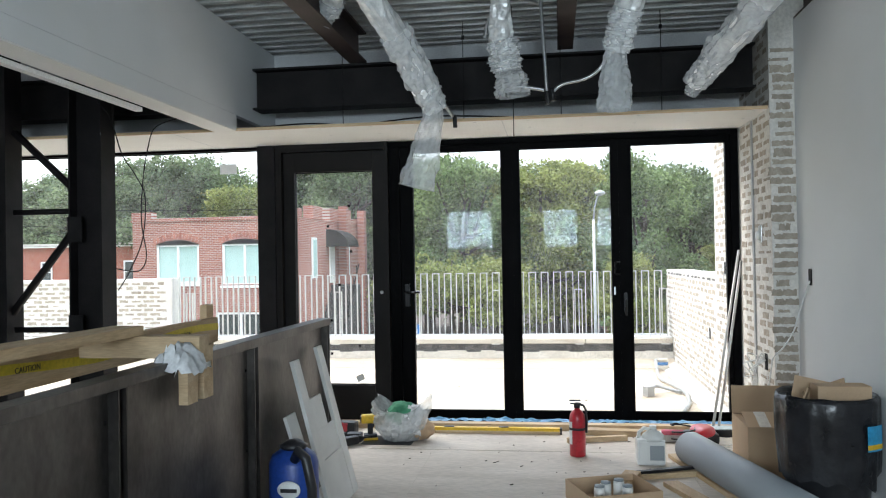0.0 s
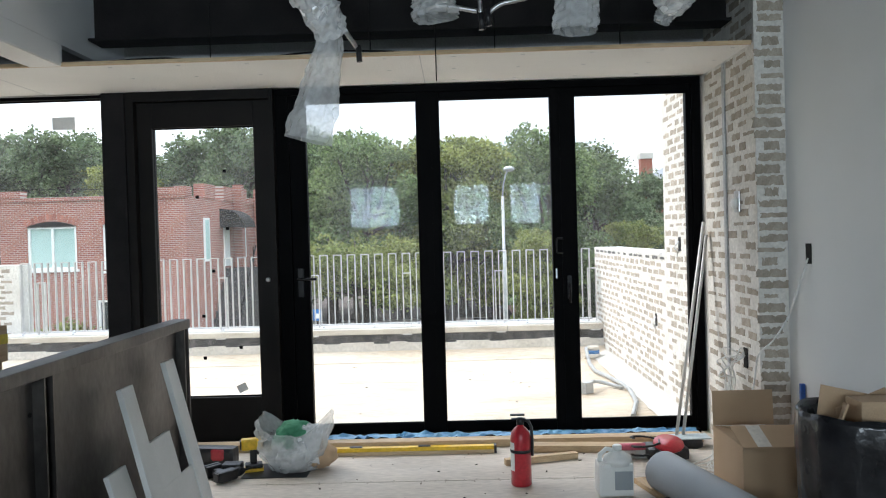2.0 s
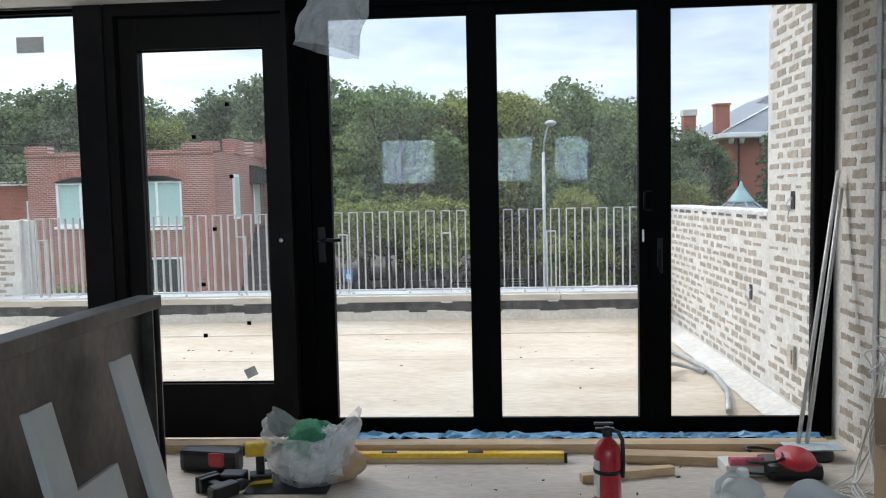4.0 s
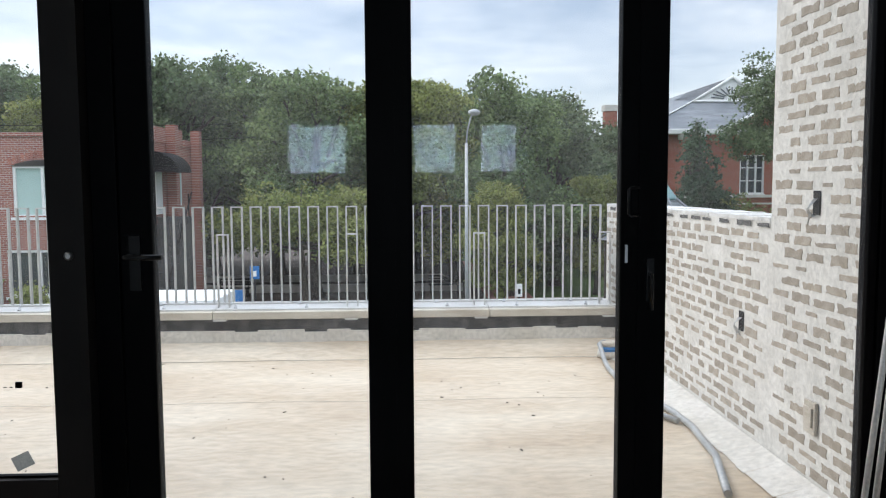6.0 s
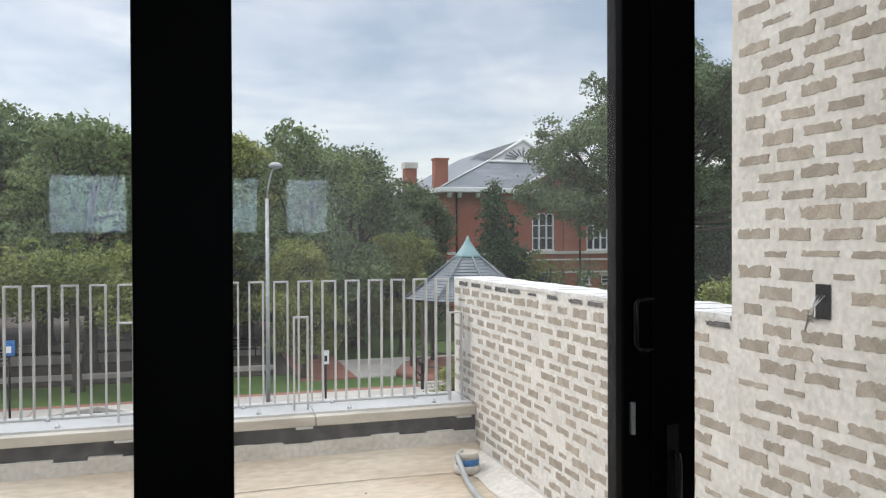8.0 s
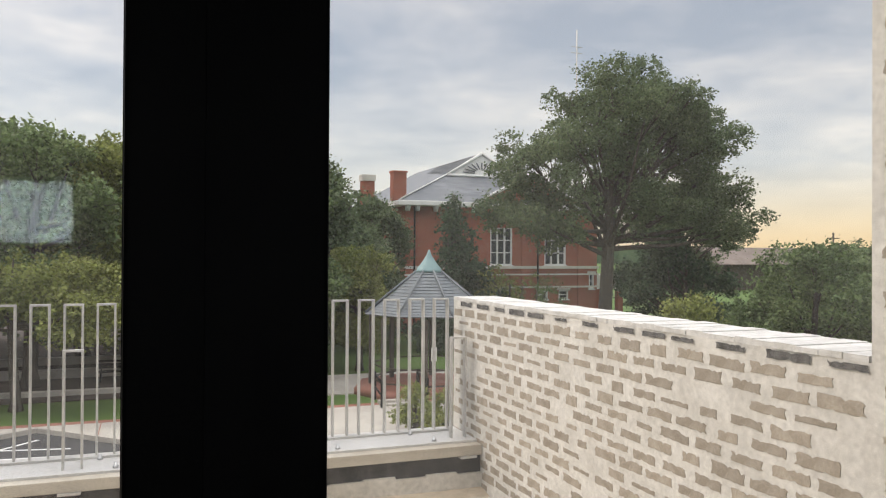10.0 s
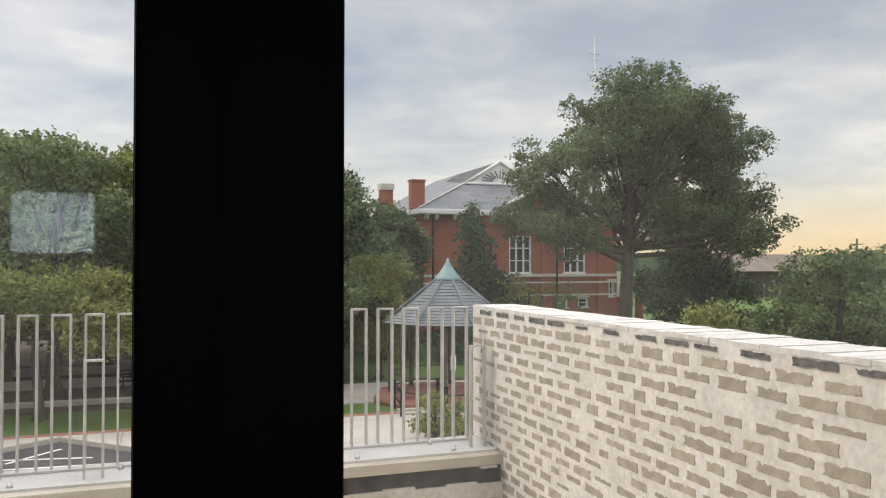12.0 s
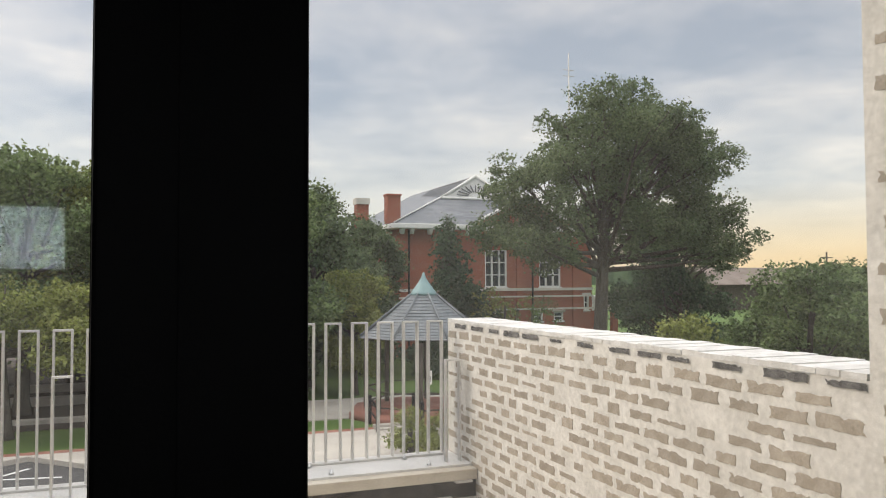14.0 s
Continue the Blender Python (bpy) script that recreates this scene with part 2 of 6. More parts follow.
def glassmat(name, tint=(0.97, 0.985, 0.98), gloss=0.26, veil=0.05):
    """Thin pane: straight-through glass with a Fresnel reflection."""
    m = bpy.data.materials.new(name)
    m.use_nodes = True
    n, l = m.node_tree.nodes, m.node_tree.links
    n.clear()
    tr = n.new("ShaderNodeBsdfTransparent")
    tr.inputs[0].default_value = (*tint, 1)
    gl = n.new("ShaderNodeBsdfGlossy")
    gl.inputs["Roughness"].default_value = 0.0
    gl.inputs[0].default_value = (gloss * 0.86, gloss, gloss * 1.06, 1)
    fr = n.new("ShaderNodeFresnel")
    fr.inputs[0].default_value = 1.5
    mx = n.new("ShaderNodeMixShader")
    l.new(fr.outputs[0], mx.inputs[0])
    l.new(tr.outputs[0], mx.inputs[1])
    l.new(gl.outputs[0], mx.inputs[2])
    # pale translucent layer: imitates veiling glare that lifts the darks, with some dirt
    tc, ns, mr = n.new("ShaderNodeTexCoord"), n.new("ShaderNodeTexNoise"), n.new("ShaderNodeMapRange")
    ns.inputs["Scale"].default_value, ns.inputs["Detail"].default_value = 2.5, 8
    l.new(tc.outputs["Object"], ns.inputs["Vector"])
    mr.inputs["From Min"].default_value, mr.inputs["From Max"].default_value = 0.35, 0.75
    mr.inputs["To Min"].default_value, mr.inputs["To Max"].default_value = veil * 0.6, veil * 1.7
    l.new(ns.outputs["Fac"], mr.inputs["Value"])
    du, dm = n.new("ShaderNodeBsdfTranslucent"), n.new("ShaderNodeMixShader")
    du.inputs[0].default_value = (0.75, 0.76, 0.76, 1)
    l.new(mr.outputs[0], dm.inputs[0])
    l.new(mx.outputs[0], dm.inputs[1])
    l.new(du.outputs[0], dm.inputs[2])
    o = n.new("ShaderNodeOutputMaterial")
    l.new(dm.outputs[0], o.inputs[0])
    return m


GLASS = glassmat("clear_pane")


# ---- building helpers ----
def bx(bm, x0, y0, z0, x1, y1, z1, m=None):
    """Adds a box to bm."""
    vs = [bm.verts.new(v) for v in ((x0, y0, z0), (x1, y0, z0), (x1, y1, z0), (x0, y1, z0), (x0, y0, z1), (x1, y0, z1), (x1, y1, z1), (x0, y1, z1))]
    if m is not None:
        for v in vs:
            v.co = m @ v.co
    for f in ((0, 3, 2, 1), (4, 5, 6, 7), (0, 1, 5, 4), (1, 2, 6, 5), (2, 3, 7, 6), (3, 0, 4, 7)):
        bm.faces.new([vs[i] for i in f])
    return vs


def quad(bm, *pts):
    return bm.faces.new([bm.verts.new(p) for p in pts])


def tube(bm, pts, radii, sides=8, cap=True):
    """Sweeps a ring along pts; radii is one radius or one for each point."""
    pts = [Vector(p) for p in pts]
    if isinstance(radii, (int, float)):
        radii = [radii] * len(pts)
    rings, up = [], None
    for i, p in enumerate(pts):
        d = (pts[min(i + 1, len(pts) - 1)] - pts[max(i - 1, 0)]).normalized()
        if up is None:
            up = d.orthogonal().normalized()
        up = (up - d * up.dot(d)).normalized()
        side = d.cross(up)
        rings.append([bm.verts.new(p + (up * math.cos(a) + side * math.sin(a)) * radii[i]) for a in (2 * math.pi * k / sides for k in range(sides))])
    for a, b in zip(rings, rings[1:]):
        for k in range(sides):
            f = bm.faces.new((a[k], a[(k + 1) % sides], b[(k + 1) % sides], b[k]))
            f.smooth = True
    if cap:
        bm.faces.new(rings[0][::-1])
        bm.faces.new(rings[-1])
    return rings


def lathe(bm, profile, at=(0, 0, 0), sides=24, m=None):
    """Turns (radius, height) pairs round a vertical axis through at."""
    rings = []
    for r, h in profile:
        ring = []
        for k in range(sides):
            a = 2 * math.pi * k / sides
            v = Vector((at[0] + r * math.cos(a), at[1] + r * math.sin(a), at[2] + h))
            ring.append(bm.verts.new(m @ v if m is not None else v))
        rings.append(ring)
    for a, b in zip(rings, rings[1:]):
        for k in range(sides):
            bm.faces.new((a[k], a[(k + 1) % sides], b[(k + 1) % sides], b[k])).smooth = True
    if profile[0][0] > 1e-6:
        bm.faces.new(rings[0][::-1])
    if profile[-1][0] > 1e-6:
        bm.faces.new(rings[-1])


def mesh_of(name, bm, material, bevel=0.0):
    if bevel:
        bmesh.ops.bevel(bm, geom=[e for e in bm.edges], offset=bevel, segments=2, affect="EDGES", profile=0.6, clamp_overlap=True)
    me = bpy.data.meshes.new(name)
    bm.normal_update()
    bm.to_mesh(me)
    bm.free()
    me.materials.append(material)
    return me


def thing(name, at, label, category, group="", kind=""):
    """An Empty at a thing's base, to carry its parts."""
    ob = new(name)
    ob.empty_display_size = 0.1
    ob.location = at
    return tagged(ob, label, category, group, kind)


def part(name, bm, material, parent, label="", bevel=0.0):
    """Links a bmesh, given in world places, as one mesh under a thing or a part."""
    ob = new(name, mesh_of(name, bm, material, bevel))
    ob.parent = parent
    base = Vector(parent.location)
    if parent.type == "MESH":
        base = Vector()
    ob.matrix_parent_inverse = Matrix.Translation(-base)
    return tagged(ob, label)


def solo(name, bm, material, label, category, kind="", bevel=0.0, group=""):
    """A thing that is one mesh; its origin is set to the middle of its foot."""
    co = [v.co.copy() for v in bm.verts]
    lo = Vector((min(c.x for c in co), min(c.y for c in co), min(c.z for c in co)))
    hi = Vector((max(c.x for c in co), max(c.y for c in co), max(c.z for c in co)))
    base = Vector(((lo.x + hi.x) / 2, (lo.y + hi.y) / 2, lo.z))
    for v in bm.verts:
        v.co -= base
    ob = new(name, mesh_of(name, bm, material, bevel))
    ob.location = base
    return tagged(ob, label, category, group, kind)


def box_part(name, dims, material, parent, label="", bevel=0.0):
    bm = bmesh.new()
    bx(bm, *dims)
    return part(name, bm, material, parent, label, bevel)


def box_solo(name, dims, material, label, category, kind="", bevel=0.0):
    bm = bmesh.new()
    bx(bm, *dims)
    return solo(name, bm, material, label, category, kind, bevel)


rng = random.Random(7)

# ---- structure ----
WALLTOP = 3.28
box_solo("floor", (-6.4, -4.2, -0.25, 1.74, 6.93, 0.0), PLY, "dusty plywood subfloor with footprints", "floor", "structure")
# panel joints and screw rows of the subfloor
bm = bmesh.new()
for y in (6.0, 4.78, 3.56, 2.34):
    bx(bm, -1.4, y - 0.0015, 0.0005, 1.7, y + 0.0015, 0.002)
for x, y0, y1 in ((-0.9, 4.78, 6.0), (0.32, 3.56, 4.78), (0.9, 4.78, 6.0), (-0.3, 6.0, 6.7)):
    bx(bm, x - 0.0015, y0, 0.0005, x + 0.0015, y1, 0.002)
for y in (6.0, 4.78):
    for k in range(20):
        for d in (-0.02, 0.02):
            x = -1.3 + k * 0.15 + rng.uniform(-0.02, 0.02)
            bx(bm, x - 0.004, y + d - 0.004, 0.0005, x + 0.004, y + d + 0.004, 0.003)
solo("floor_joint", bm, CAP, "dark seams and screw heads of subfloor", "floor joint", "structure")
box_solo("ceiling_slab", (-6.5, -4.4, 3.36, 1.95, 7.15, 3.5), GREYWALL, "underside of floor above", "ceiling", "structure")
# corrugated deck, ribs along x, profile repeats along y
bm = bmesh.new()
y, prev = -4.2, None
while y < 6.9:
    for dy, z in ((0.0, 3.29), (0.045, 3.29), (0.065, 3.345), (0.13, 3.345), (0.15, 3.29)):
        cur = (bm.verts.new((-6.4, y + dy, z)), bm.verts.new((1.9, y + dy, z)))
        if prev:
            bm.faces.new((prev[0], prev[1], cur[1], cur[0]))
        prev = cur
    y += 0.15
solo("ceiling", bm, GALV, "corrugated galvanised metal deck ceiling", "ceiling", "structure")

box_solo("wall_east", (1.74, -4.2, 0.0, 1.95, 6.0, 3.1), DRYWALL, "pale grey primed drywall", "wall", "structure")
box_solo("wall_west", (-6.6, -4.2, 0.0, -6.4, 7.0, WALLTOP), DRYWALL, "grey drywall", "wall", "structure")
# back wall with three high windows
bm = bmesh.new()
HW = ((-2.5, -1.35), (-0.25, 0.6), (0.95, 1.7))
xs = [-6.6] + [v for w in HW for v in w] + [1.95]
for i in range(0, len(xs), 2):
    bx(bm, xs[i], -4.4, 1.6, xs[i + 1], -4.2, 2.55)
bx(bm, -6.6, -4.4, 0, 1.95, -4.2, 1.6)
bx(bm, -6.6, -4.4, 2.55, 1.95, -4.2, 3.4)
solo("wall_south", bm, DRYWALL, "grey drywall with high windows", "wall", "structure")
for i, (a, b) in enumerate(HW):
    w = thing("window_%d" % (i + 4), (a, -4.3, 1.6), "high window in grey drywall", "window", kind="structure")
    bm = bmesh.new()
    for d in ((a, -4.34, 1.6, a + 0.04, -4.28, 2.55), (b - 0.04, -4.34, 1.6, b, -4.28, 2.55), (a + 0.04, -4.34, 1.6, b - 0.04, -4.28, 1.64), (a + 0.04, -4.34, 2.51, b - 0.04, -4.28, 2.55)):
        bx(bm, *d)
    part("window_frame", bm, BLACK, w)
# wall over the glazing, soffit board, fascia
box_solo("wall_north", (-6.6, 6.9, 2.5, 1.95, 7.12, 3.4), GREYWALL, "grey board wall above the glazing", "wall", "structure")
# unseen wall, added to block sky light from the near terrace wall
box_solo("wall_upper", (-9.0, 6.9, 3.502, 1.567, 7.12, 5.2), GREYWALL, "unseen plain grey wall added to shade the terrace", "wall", "structure")
box_solo("soffit", (-6.4, 6.03, 2.485, 1.568, 6.9, 2.5), WHITE, "white drywall soffit board", "soffit", "structure")
bm = bmesh.new()
for x in (-0.35, -3.0):
    bx(bm, x - 0.002, 6.03, 2.4835, x + 0.002, 6.93, 2.4845)
for x in [-2.2 + 0.41 * k for k in range(10)]:
    for yy in (6.12, 6.45, 6.8):
        bx(bm, x - 0.012, yy - 0.006, 2.4835, x + 0.012, yy + 0.006, 2.4845)
solo("soffit_joint", bm, GREYWALL, "seams and screw heads on soffit", "trim", "structure")
box_solo("trim", (-6.4, 6.012, 2.478, 1.56, 6.03, 2.50), LUMBERX, "raw wooden edge strip of the soffit", "trim", "structure")

# boxed bulkhead
bulk = thing("bulkhead", (-2.52, 2.0, 2.485), "grey drywall bulkhead with a white underside", "bulkhead", kind="structure")
box_part("side_panel", (-2.49, -4.2, 2.605, -2.44, 6.9, 3.29), DRYWALL, bulk)
box_part("side_panel", (-2.49, -4.2, 2.485, -2.437, 6.02, 2.602), DRYWALL, bulk)
box_part("underside", (-2.62, -4.2, 2.475, -2.44, 6.01, 2.4845), WHITE, bulk, "white painted underside")
box_part("edge_trim", (-2.70, -4.2, 2.452, -2.652, 4.98, 2.478), WHITE, bulk, "white painted edge trim")
box_part("back_panel", (-2.65, -4.2, 2.486, -2.60, 6.0, 3.29), DRYWALL, bulk)


def i_beam(name, axis, a, b, c, z0, z1, flange, material, label):
    """A wide-flange beam along x or y from a to b, centred on c."""
    bm = bmesh.new()
    def seg(lo, hi, za, zb):
        if axis == "x":
            bx(bm, a, c + lo, za, b, c + hi, zb)
        else:
            bx(bm, c + lo, a, za, c + hi, b, zb)
    seg(-flange / 2, flange / 2, z0, z0 + 0.016)
    seg(-flange / 2, flange / 2, z1 - 0.016, z1)
    seg(-0.006, 0.006, z0 + 0.016, z1 - 0.016)
    return solo(name, bm, material, label, "steel beam", "structure")


i_beam("steel_beam", "x", -2.42, 1.56, 6.42, 2.70, 3.04, 0.2, STEEL, "dark primed steel beam above the glazing")
i_beam("steel_beam", "x", -6.3, -2.67, 6.42, 2.70, 3.04, 0.2, STEEL, "dark primed steel beam above the glazing")
i_beam("steel_beam", "y", -4.2, 6.32, -1.52, 3.04, 3.285, 0.14, RUSTBEAM, "brown primed steel joist under metal deck")
i_beam("steel_beam", "y", -4.2, 6.32, 0.14, 3.06, 3.285, 0.12, RUSTBEAM, "brown primed steel joist under metal deck")
i_beam("steel_beam", "y", -4.2, 6.0, 1.82, 3.105, 3.285, 0.15, RUSTBEAM, "brown primed steel beam on top of drywall")

# braced steel columns
def column(x, y):
    c = thing("steel_column", (x, y, 0), "black steel wide-flange column with brace plates", "column", kind="structure")
    bm = bmesh.new()
    bx(bm, x - 0.14, y - 0.1, 0, x - 0.125, y + 0.1, 3.28)
    bx(bm, x + 0.125, y - 0.1, 0, x + 0.14, y + 0.1, 3.28)
    bx(bm, x - 0.125, y - 0.006, 0, x + 0.125, y + 0.006, 3.28)
    part("shaft", bm, STEEL, c)
    for z in (1.72, 0.95):
        box_part("gusset_plate", (x - 0.14, y - 0.115, z - 0.1, x - 0.02, y - 0.102, z + 0.1), STEEL, c)
    return c


column(-3.6, 5.9)
column(-4.42, 5.9)
br = thing("cross_brace", (-4.0, 5.75, 0.9), "black steel angle bracing between columns", "brace", kind="structure")
for a, b in (((-4.26, 5.88, 2.52), (-3.76, 5.88, 2.06)), ((-4.26, 5.88, 1.87), (-3.76, 5.88, 1.87)), ((-3.76, 5.88, 1.70), (-4.34, 5.88, 1.0)), ((-4.26, 5.88, 0.93), (-3.76, 5.88, 0.93))):
    bm = bmesh.new()
    tube(bm, (a, b), 0.03, 4)
    part("bar", bm, STEEL, br)

# ---- glazing ----
SATIN = mat("black_satin_metal", (0.004, 0.004, 0.0045), (0.007, 0.007, 0.008), 0.3, spec=0.3, scale=4, bump=0.0)
GY0, GY1 = 6.995, 7.06


def frame_rect(bm, x0, x1, z0, z1, gx0, gx1, gz0, gz1, y0=GY0, y1=GY1):
    bx(bm, x0, y0, z0, gx0, y1, z1)
    bx(bm, gx1, y0, z0, x1, y1, z1)
    bx(bm, gx0, y0, z0, gx1, y1, gz0)
    bx(bm, gx0, y0, gz1, gx1, y1, z1)


def pane(parent, x0, x1, z0, z1, y=7.022):
    bm = bmesh.new()
    quad(bm, (x0 - 0.01, y, z0 - 0.01), (x1 + 0.01, y, z0 - 0.01), (x1 + 0.01, y, z1 + 0.01), (x0 - 0.01, y, z1 + 0.01))
    p = part("pane", bm, GLASS, parent, "clear double glazing")
    p.visible_shadow = False
    bm = bmesh.new()
    t = 0.008
    frame_rect(bm, x0 - 0.004, x1 + 0.004, z0 - 0.004, z1 + 0.004, x0 + t * 0.08, x1 - t * 0.08, z0 + t, z1 - t, 7.0, 7.018)
    part("glazing_bead", bm, BLACK, parent)


LEAVES = ((-1.325, -0.345, -1.211, -0.428), (-0.345, 0.600, -0.262, 0.515), (0.600, 1.50, 0.690, 1.466))
for i, (x0, x1, g0, g1) in enumerate(LEAVES):
    d = thing("door_%d" % (i + 2), ((x0 + x1) / 2, 6.99, 0.03), "closed black aluminium glazed folding door leaf", "door", "folding door leaves", "structure")
    bm = bmesh.new()
    frame_rect(bm, x0, x1, 0.033, 2.442, g0, g1, 0.1, 2.387)
    part("frame", bm, BLACK, d, bevel=0.004)
    pane(d, g0, g1, 0.1, 2.387)
    if i == 1:
        h = bmesh.new()
        tube(h, ((0.585, 6.99, 1.28), (0.549, 6.986, 1.28), (0.541, 6.985, 1.29), (0.541, 6.985, 1.375), (0.549, 6.986, 1.385), (0.585, 6.99, 1.385)), 0.006, 8)
        part("pull_handle", h, SATIN, d, "black satin pull handle")
        box_part("lock_plate", (0.530, 6.986, 1.105, 0.540, 6.994, 1.172), CONDUIT, d)
    if i == 2:
        h = bmesh.new()
        bx(h, 0.612, 6.982, 0.96, 0.64, 6.996, 1.12)
        tube(h, ((0.626, 6.99, 1.06), (0.626, 6.965, 1.06), (0.626, 6.962, 1.04), (0.626, 6.962, 0.93)), 0.008, 8)
        part("lever_handle", h, SATIN, d)
    if i == 0:
        h = bmesh.new()
        bx(h, -1.29, 6.98, 1.02, -1.25, 6.996, 1.22)
        tube(h, ((-1.27, 6.93, 1.15), (-1.27, 6.88, 1.15), (-1.25, 6.875, 1.15), (-1.14, 6.875, 1.15)), 0.01, 8)
        part("lever_handle", h, SATIN, d)
bm = bmesh.new()
for x in (-0.345, 0.6):
    bx(bm, x - 0.02, GY0 - 0.004, 0.034, x + 0.02, GY0 - 0.001, 2.44)
solo("door_gasket", bm, BLACK, "black rubber gaskets between folding doors", "gasket", "structure")
bm = bmesh.new()
bx(bm, -1.42, 6.985, 2.443, 1.566, 7.07, 2.49)
bx(bm, -1.42, 6.985, 0.0, -1.328, 7.07, 2.443)
bx(bm, 1.503, 6.985, 0.0, 1.566, 7.07, 2.443)
bx(bm, -1.328, 6.92, 0.0, 1.503, 7.09, 0.032)
solo("door_frame", bm, BLACK, "black aluminium frame round folding doors", "door frame", "structure", bevel=0.003)

d = thing("door_1", (-1.93, 6.98, 0.02), "closed dark bronze terrace door with one tall glass pane", "door", kind="structure")
bm = bmesh.new()
frame_rect(bm, -2.40, -1.455, 0.004, 2.42, -2.296, -1.576, 0.322, 2.242, 6.975, 7.05)
part("frame", bm, DOORBLACK, d, bevel=0.004)
pane(d, -2.296, -1.576, 0.322, 2.242)
bm = bmesh.new()
lathe(bm, ((0.016, 0), (0.016, 0.012), (0.008, 0.018)), (0, 0, 0), 12, Matrix.Translation((-1.50, 6.975, 1.15)) @ Matrix.Rotation(radians(90), 4, "X"))
part("lock_cylinder", bm, CONDUIT, d)
bm = bmesh.new()
for x, z in ((-1.72, 0.67), (-1.98, 0.60), (-2.0, 1.75), (-1.8, 1.93), (-1.79, 1.52), (-1.9, 1.22), (-1.98, 0.9)):
    bx(bm, x - 0.011, 7.008, z - 0.011, x + 0.011, 7.018, z + 0.011, )
part("spacer_pad", bm, BLACK, d, "small black rubber pads stuck on glass")
bm = bmesh.new()
bx(bm, -0.035, -0.002, -0.028, 0.035, 0, 0.028, Matrix.Translation((-1.72, 7.018, 0.38)) @ Matrix.Rotation(radians(-25), 4, "Y"))
part("sticker", bm, WHITE, d, "small white paper sticker on glass")
bm = bmesh.new()
bx(bm, -2.455, 6.92, 0.0, -2.402, 7.07, 2.49)
bx(bm, -2.402, 6.92, 2.422, -1.453, 7.07, 2.49)
bx(bm, -1.452, 6.92, 0.0, -1.422, 7.07, 2.49)
solo("door_frame", bm, DOORBLACK, "dark bronze frame of terrace door", "door frame", "structure")
box_solo("post", (-2.62, 6.90, 0.0, -2.457, 7.08, 2.485), STEEL, "black steel mullion post", "post", "structure", bevel=0.004)
for i, (x0, x1) in enumerate(((-4.3, -2.62), (-6.35, -4.34))):
    w = thing("window_%d" % (i + 1), ((x0 + x1) / 2, 7.0, 0.0), "large fixed terrace window in a thin black frame", "window", kind="structure")
    bm = bmesh.new()
    frame_rect(bm, x0, x1, 0.0, 2.485, x0 + 0.03, x1 - 0.005, 0.06, 2.462, 6.96, 7.03)
    part("window_frame", bm, BLACK, w)
    pane(w, x0 + 0.03, x1 - 0.005, 0.06, 2.462)
    if i == 0:
        box_part("sticker", (-3.02, 7.01, 2.255, -2.86, 7.018, 2.345), WHITE, w, "white paper label stuck on glass")
box_solo("post", (-4.34, 6.92, 0.0, -4.302, 7.06, 2.485), BLACK, "thin black mullion", "post", "structure")

# ---- limewashed brick walls ----
BRICK = mat("tan_brick_face", (0.315, 0.27, 0.215), (0.41, 0.36, 0.30), 0.9, scale=14, grain=120, bump=0.15, vary=0.13)


def brick_shapes(count, seed, w=0.176, h=0.045):
    """Ragged brick faces left bare by the smeared mortar; flat in y-z, proud along -x."""
    r, made = random.Random(seed), []
    for k in range(count):
        pts = []
        ww, hh = w * r.uniform(0.80, 1.02), h * r.uniform(0.78, 1.08)
        for j in range(11):
            pts.append((-ww / 2 + ww * j / 10 + r.uniform(-0.004, 0.004), -hh / 2 + r.choice((0, 0, 0.003, 0.006, 0.009)) * r.random()))
        for j in (0.3, 0.7):
            pts.append((ww / 2 + r.uniform(-0.010, 0.005), -hh / 2 + hh * j))
        for j in range(13):
            pts.append((ww / 2 - ww * j / 12 + r.uniform(-0.003, 0.003), hh / 2 - r.choice((0, 0.002, 0.005, 0.009, 0.016)) * r.random()))
        for j in (0.7, 0.3):
            pts.append((-ww / 2 + r.uniform(-0.005, 0.010), -hh / 2 + hh * j))
        made.append(pts)
    return made


SHAPES = brick_shapes(24, 5)


def brick_mesh(pts):
    bm = bmesh.new()
    top = [bm.verts.new((-0.0012, a, b)) for a, b in pts]
    low = [bm.verts.new((0.004, a * 1.03, b * 1.06)) for a, b in pts]
    bm.faces.new(top[::-1])
    for k in range(len(pts)):
        j = (k + 1) % len(pts)
        bm.faces.new((top[k], top[j], low[j], low[k]))
    return mesh_of("brick", bm, BRICK)


BRICK_MESHES = [brick_mesh(p) for p in SHAPES]
COURSE, MODULE = 0.0665, 0.203


def brick_face(u0, u1, z0, z1, skip=()):
    """Centres of the bricks of a running bond on a face from u0 to u1."""
    out, k = [], 0
    z = z0 + COURSE * 0.5
    while z < z1 - 0.02:
        u = u0 + MODULE * (0.5 if k % 2 else 0.02) + rng.uniform(-0.008, 0.008)
        while u < u1 - 0.065:
            if rng.random() > 0.035 and u > u0 + 0.04 and not any(abs(u - a) < 0.09 and abs(z - b) < 0.07 for a, b in skip):
                out.append((u, z + rng.uniform(-0.004, 0.004)))
            u += MODULE
        z += COURSE
        k += 1
    return out


